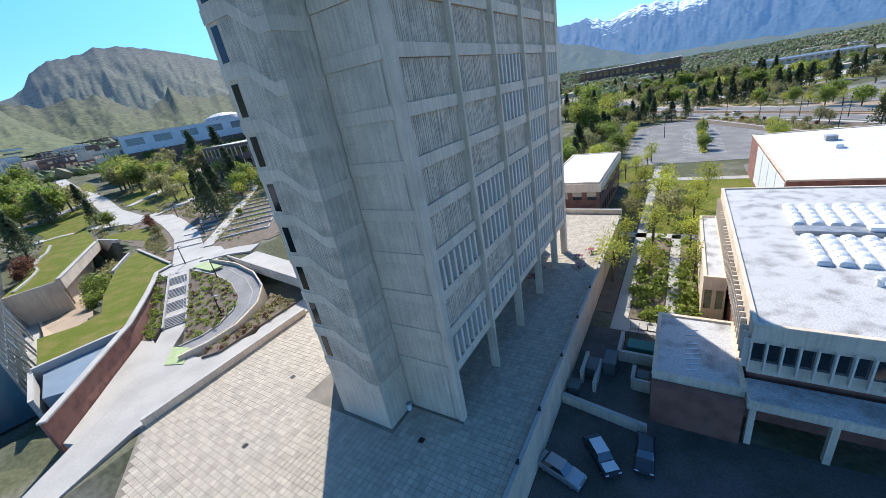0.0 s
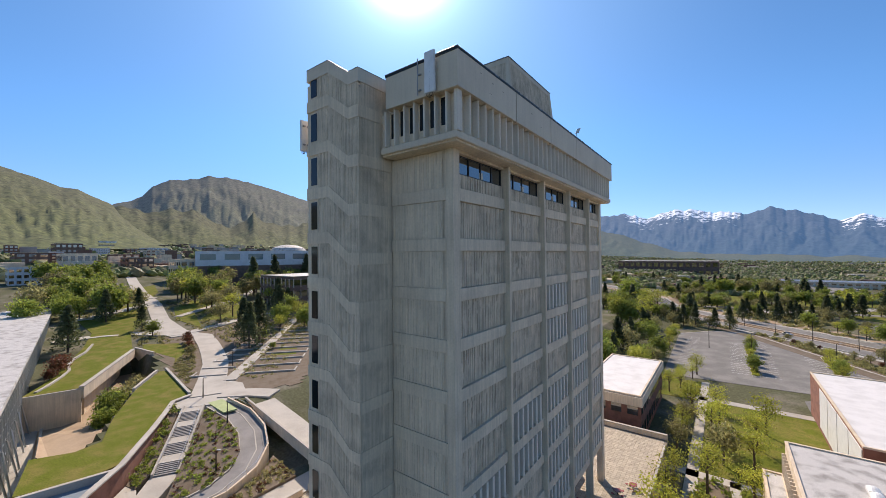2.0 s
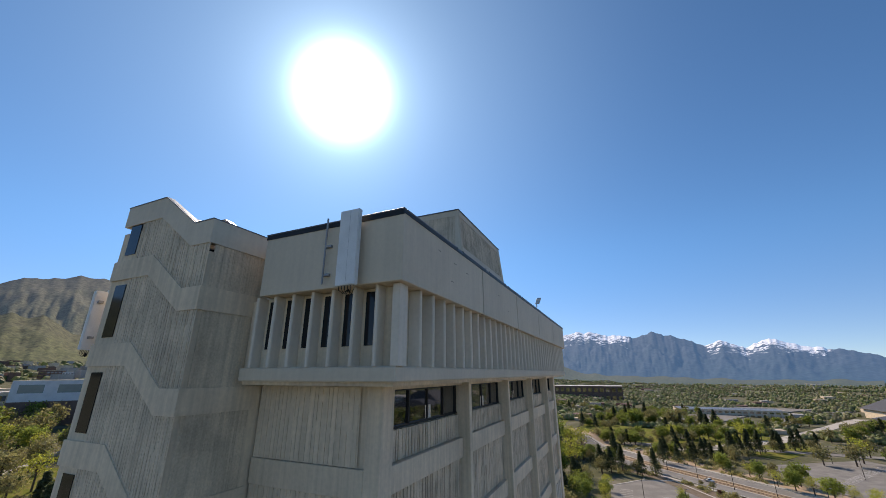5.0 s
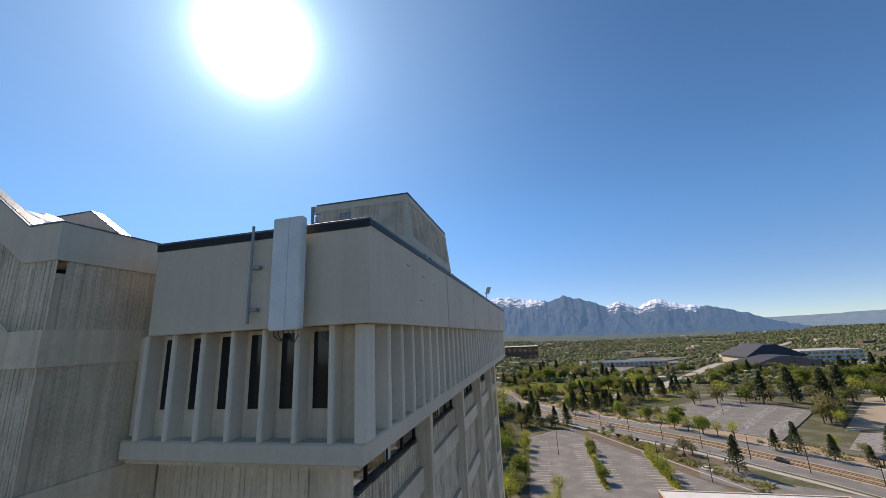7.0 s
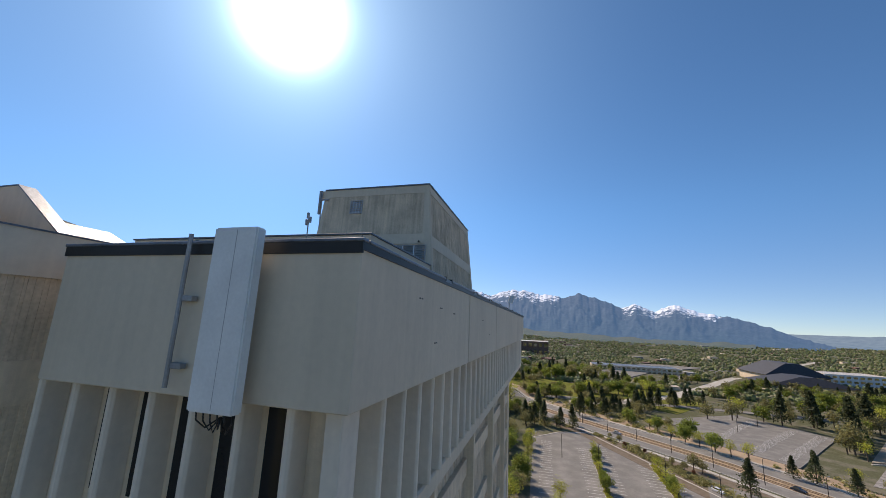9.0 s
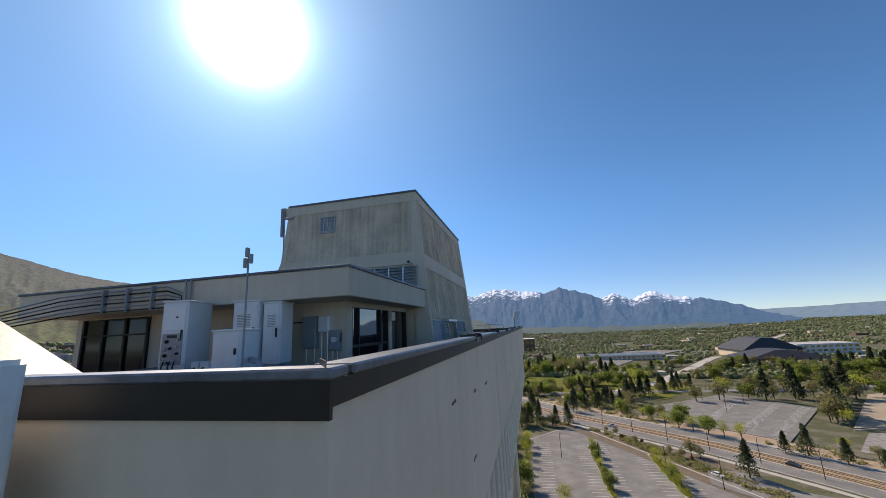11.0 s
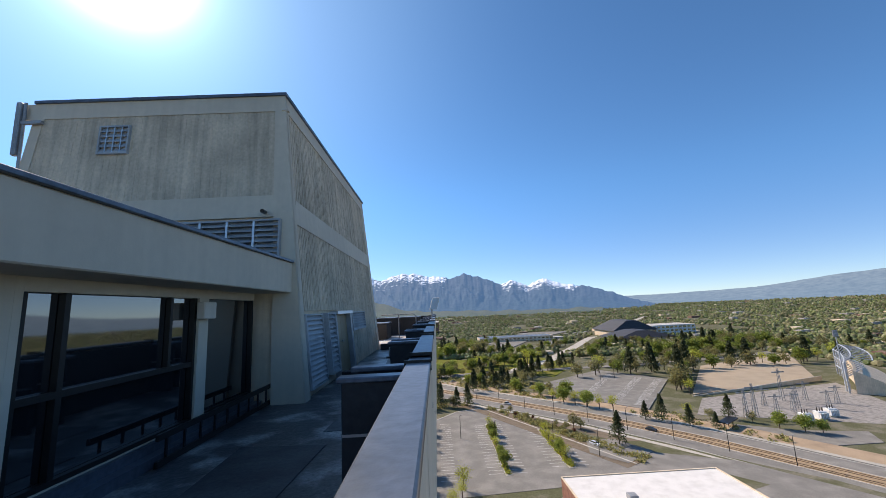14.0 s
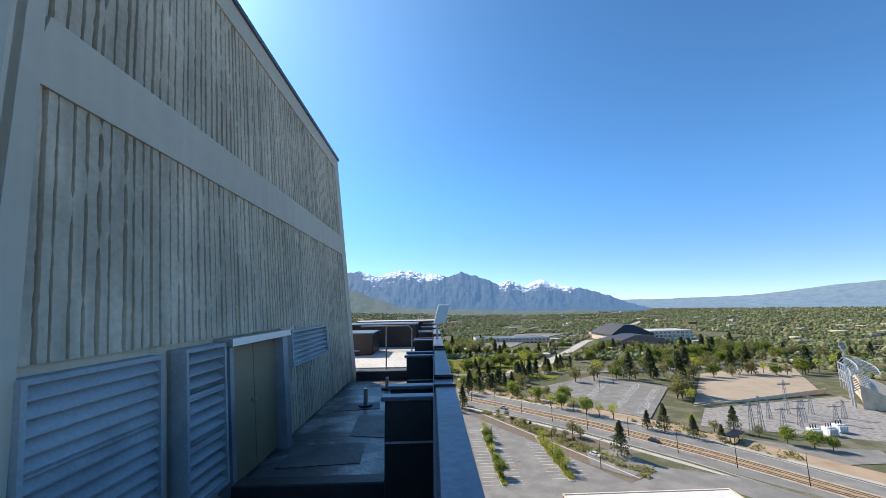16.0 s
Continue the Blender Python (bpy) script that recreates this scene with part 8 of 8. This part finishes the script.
shrubs("shrubs", [(27, 221), (71, 141), (76, 145), (33, 226)], 200, 9, ground_z, LEAFO, 0.8, 1.8, "dry shrubs on the verge")

# ---- campus halls on the garden side ----
DARKBRICK = mat("brown_brick", (0.20, 0.12, 0.09), 0.9, vary=0.12, scale=1.0)
PALEWALL = mat("pale_panel_wall", (0.60, 0.61, 0.62), 0.6, vary=0.05)
hall("brick_hall", -222, -184, 97, 129, 25.0, DARKBRICK, WHITEROOF, "tall brown brick hall with narrow window slots", 3, 9, "fr", True)
hb = hall("library_hall", -385, -293, 131, 173, 42, PALEWALL, WHITEROOF, "long white hall with bands of blue windows", 3, 5, "fr", False, turn=61.5, z0=10, glassy=BLUEGLASS)
part("dark_storey", Geo().box(-46.3, 46.3, -21.4, 0, 14, 29), DARKBRICK, hb)
part("dome", Geo().loft([[(*p, 41.8) for p in ngon(28, 0, 17, 24)], [(*p, 45) for p in ngon(28, 0, 14, 24)], [(*p, 47.2) for p in ngon(28, 0, 8, 24)], [(*p, 48) for p in ngon(28, 0, 2, 24)]]), WHITEROOF, hb)
for x, y, w, dp, hh, wm in ((-385, 28, 46, 20, 9, DARKBRICK), (-470, 52, 40, 24, 11, CONCRETE), (-620, 30, 60, 26, 15, DARKBRICK), (-800, 84, 46, 30, 22, DARKBRICK), (-640, 118, 50, 24, 12, BRICK), (-880, 215, 60, 30, 14, PALEWALL), (-1150, 190, 90, 30, 20, PALEWALL), (-760, 180, 50, 26, 14, CONCRETE)):
    hall("campus_hall", x - w / 2, x + w / 2, y - dp / 2, y + dp / 2, ground_z(x, y) + hh, wm, WHITEROOF if w < 50 else ROOFDECK, "campus hall with rows of windows among trees", 3, 8, "fr")
hr = random.Random(12)
for k in range(26):
    a = radians(-hr.uniform(58, 92))
    d = hr.uniform(330, 1100)
    x, y = d * math.sin(a), d * math.cos(a)
    w, dp, hh = hr.uniform(14, 40), hr.uniform(12, 26), hr.uniform(9, 20)
    z = ground_z(x, y)
    hall("campus_hall", x - w / 2, x + w / 2, y - dp / 2, y + dp / 2, z + hh, hr.choice([DARKBRICK, PALEWALL, CONCRETE, BRICK]), hr.choice([WHITEROOF, ROOFDECK]), "distant campus hall with rows of windows", hr.choice([2, 3, 4]), 6, "fr")

# ---- distance ----
def blobs(pts, seed):
    """Far tree crowns: small uneven lumps."""
    r = np.random.RandomState(seed)
    t = (1 + 5 ** 0.5) / 2
    base = np.array([(-1, t, 0), (1, t, 0), (-1, -t, 0), (1, -t, 0), (0, -1, t), (0, 1, t), (0, -1, -t), (0, 1, -t), (t, 0, -1), (t, 0, 1), (-t, 0, -1), (-t, 0, 1)]) / 1.9
    fc = [(0, 11, 5), (0, 5, 1), (0, 1, 7), (0, 7, 10), (0, 10, 11), (1, 5, 9), (5, 11, 4), (11, 10, 2), (10, 7, 6), (7, 1, 8), (3, 9, 4), (3, 4, 2), (3, 2, 6), (3, 6, 8), (3, 8, 9), (4, 9, 5), (2, 4, 11), (6, 2, 10), (8, 6, 7), (9, 8, 1)]
    v, f = [], []
    for i, (x, y, z, w, h) in enumerate(pts):
        b = base * (0.7 + 0.6 * r.rand(12, 1)) * np.array([w, w, h])
        b[:, 2] = np.maximum(b[:, 2], -h * 0.5)
        v.append(b + np.array([x, y, z + h * 0.5]))
        f += [(a + 12 * i, c + 12 * i, d + 12 * i) for a, c, d in fc]
    g = Geo()
    g.v = [tuple(q) for q in np.concatenate(v)]
    g.f = f
    return g


def keep_clear(x, y):
    """Lots, fields, avenue and lawns stay free of far trees."""
    for (ax, ay), (bx, by), w in (((-120, 420), (27, 246), 20), ((27, 246), (190, 30), 26), ((5, 300), (60, 330), 9), ((60, 330), (165, 478), 9), ((165, 478), (383, 838), 16), ((383, 838), (760, 1367), 14), ((92, 520), (240, 830), 44), ((60, 330), (330, 390), 8)):
        dx, dy = bx - ax, by - ay
        t = max(0, min(1, ((x - ax) * dx + (y - ay) * dy) / (dx * dx + dy * dy)))
        if math.hypot(x - ax - t * dx, y - ay - t * dy) < w:
            return True
    if -12 < x < 75 and 0 < y < 224:
        return True
    if 80 < x < 345 and 160 < y < 412:
        return True
    return False


fr_ = random.Random(31)
n = 0
while n < 430:
    a, d = radians(fr_.uniform(-16, 56)), 235 + 400 * fr_.random()
    x, y = d * math.sin(a), d * math.cos(a)
    if keep_clear(x, y) or noise.noise(Vector((x * 0.012, y * 0.012, 7.0))) < -0.05:
        continue
    tree(fr_.choice(["green", "olive", "green", "olive", "olive", "conifer"]), x, y, fr_.uniform(0.9, 1.7))
    n += 1
sets = [[], [], []]
n = 0
while n < 40000:
    a = radians(fr_.uniform(-24, 66))
    d = 430 + 3880 * fr_.random() ** 1.6
    x, y = d * math.sin(a), d * math.cos(a)
    if keep_clear(x, y) or noise.noise(Vector((x * 0.006, y * 0.006, 2.0))) + 0.5 * noise.noise(Vector((x * 0.02, y * 0.02, 5.0))) < -0.3:
        continue
    k = 1 + d / 3200
    w = fr_.uniform(1.4, 2.9) * k
    sets[n % 3].append((x, y, ground_z(x, y), w, w * fr_.uniform(0.8, 1.3)))
    n += 1
n = 0
while n < 3600:
    a = radians(-fr_.uniform(50, 108))
    d = 430 + 1700 * fr_.random() ** 1.4
    x, y = d * math.sin(a), d * math.cos(a)
    if noise.noise(Vector((x * 0.01, y * 0.01, 2.0))) < -0.05 or (d < 420 and -340 < x < -120 and 60 < y < 260):
        continue
    k = 1 + d / 1500
    w = fr_.uniform(2.0, 4.2) * k
    sets[n % 3].append((x, y, ground_z(x, y), w, w * fr_.uniform(0.8, 1.2)))
    n += 1
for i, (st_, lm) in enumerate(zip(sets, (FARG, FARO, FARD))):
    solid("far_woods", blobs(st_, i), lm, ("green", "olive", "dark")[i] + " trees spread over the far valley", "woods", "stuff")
FARPALE = mat("pale_far_roofs", (0.40, 0.38, 0.35), 0.8, vary=0.15, scale=0.05)
for kd, rows in GROVE.items():
    grove(kd, rows)
fb = [Geo(), Geo(), Geo()]
for _ in range(300):
    a = radians(fr_.uniform(-22, 64))
    d = 420 + 3300 * fr_.random() ** 1.4
    x, y = d * math.sin(a), d * math.cos(a)
    if keep_clear(x, y):
        continue
    k = 1 + d / 1600
    w, dp, h = fr_.uniform(6, 15) * k, fr_.uniform(6, 12) * k, fr_.uniform(2.5, 4.5) * k ** 0.5
    z = ground_z(x, y)
    fb[fr_.randrange(3)].box(x - w / 2, x + w / 2, y - dp / 2, y + dp / 2, z - 1, z + h)
for _ in range(300):
    a = radians(-fr_.uniform(55, 105))
    d = 450 + 1700 * fr_.random() ** 1.2
    x, y = d * math.sin(a), d * math.cos(a)
    w, dp, h = fr_.uniform(8, 30), fr_.uniform(8, 20), fr_.uniform(5, 16)
    z = ground_z(x, y)
    fb[fr_.randrange(3)].box(x - w / 2, x + w / 2, y - dp / 2, y + dp / 2, z - 1, z + h)
for g, m, c in zip(fb, (FARPALE, CONCRETE, DARKBRICK), ("pale", "grey", "brown")):
    solid("far_houses", g, m, c + " flat buildings scattered far across the valley", "houses", "stuff")
# big-roofed arena beyond the woods
ar = thing("arena", "wide arena with dark sloping roofs and white bands", "arena")
za = ground_z(330, 640)
DARKROOF = mat("dark_slate_roof", (0.05, 0.05, 0.055), 0.6, vary=0.1)
for x0, x1, y0, y1, h in ((268, 352, 560, 620, 12), (300, 372, 640, 720, 20)):
    part("wall", Geo().box(x0, x1, y0, y1, za - 2, za + h * 0.55), CONCRETE, ar)
    part("roof", Geo().loft([[(x0 - 3, y0 - 3, za + h * 0.55), (x1 + 3, y0 - 3, za + h * 0.55), (x1 + 3, y1 + 3, za + h * 0.55), (x0 - 3, y1 + 3, za + h * 0.55)], [((x0 + x1) / 2 - 8, y0 + 10, za + h * 1.35), ((x0 + x1) / 2 + 8, y0 + 10, za + h * 1.35), ((x0 + x1) / 2 + 8, y1 - 10, za + h * 1.35), ((x0 + x1) / 2 - 8, y1 - 10, za + h * 1.35)]]), DARKROOF, ar)
hall("arena_office", 366, 440, 640, 690, za + 17, PALEWALL, WHITEROOF, "white office wing beside the arena", 3, 10, "f")
hall("events_hall", -175, 6, 880, 950, 19, DARKBRICK, WHITEROOF, "wide dark brown hall with a white roof edge", 2, 16, "f", z0=-14)
hall("parking_deck", 70, 190, 620, 660, ground_z(100, 640) + 7, CONCRETE, ROOFDECK, "long low grey deck among trees", 2, 18, "f")
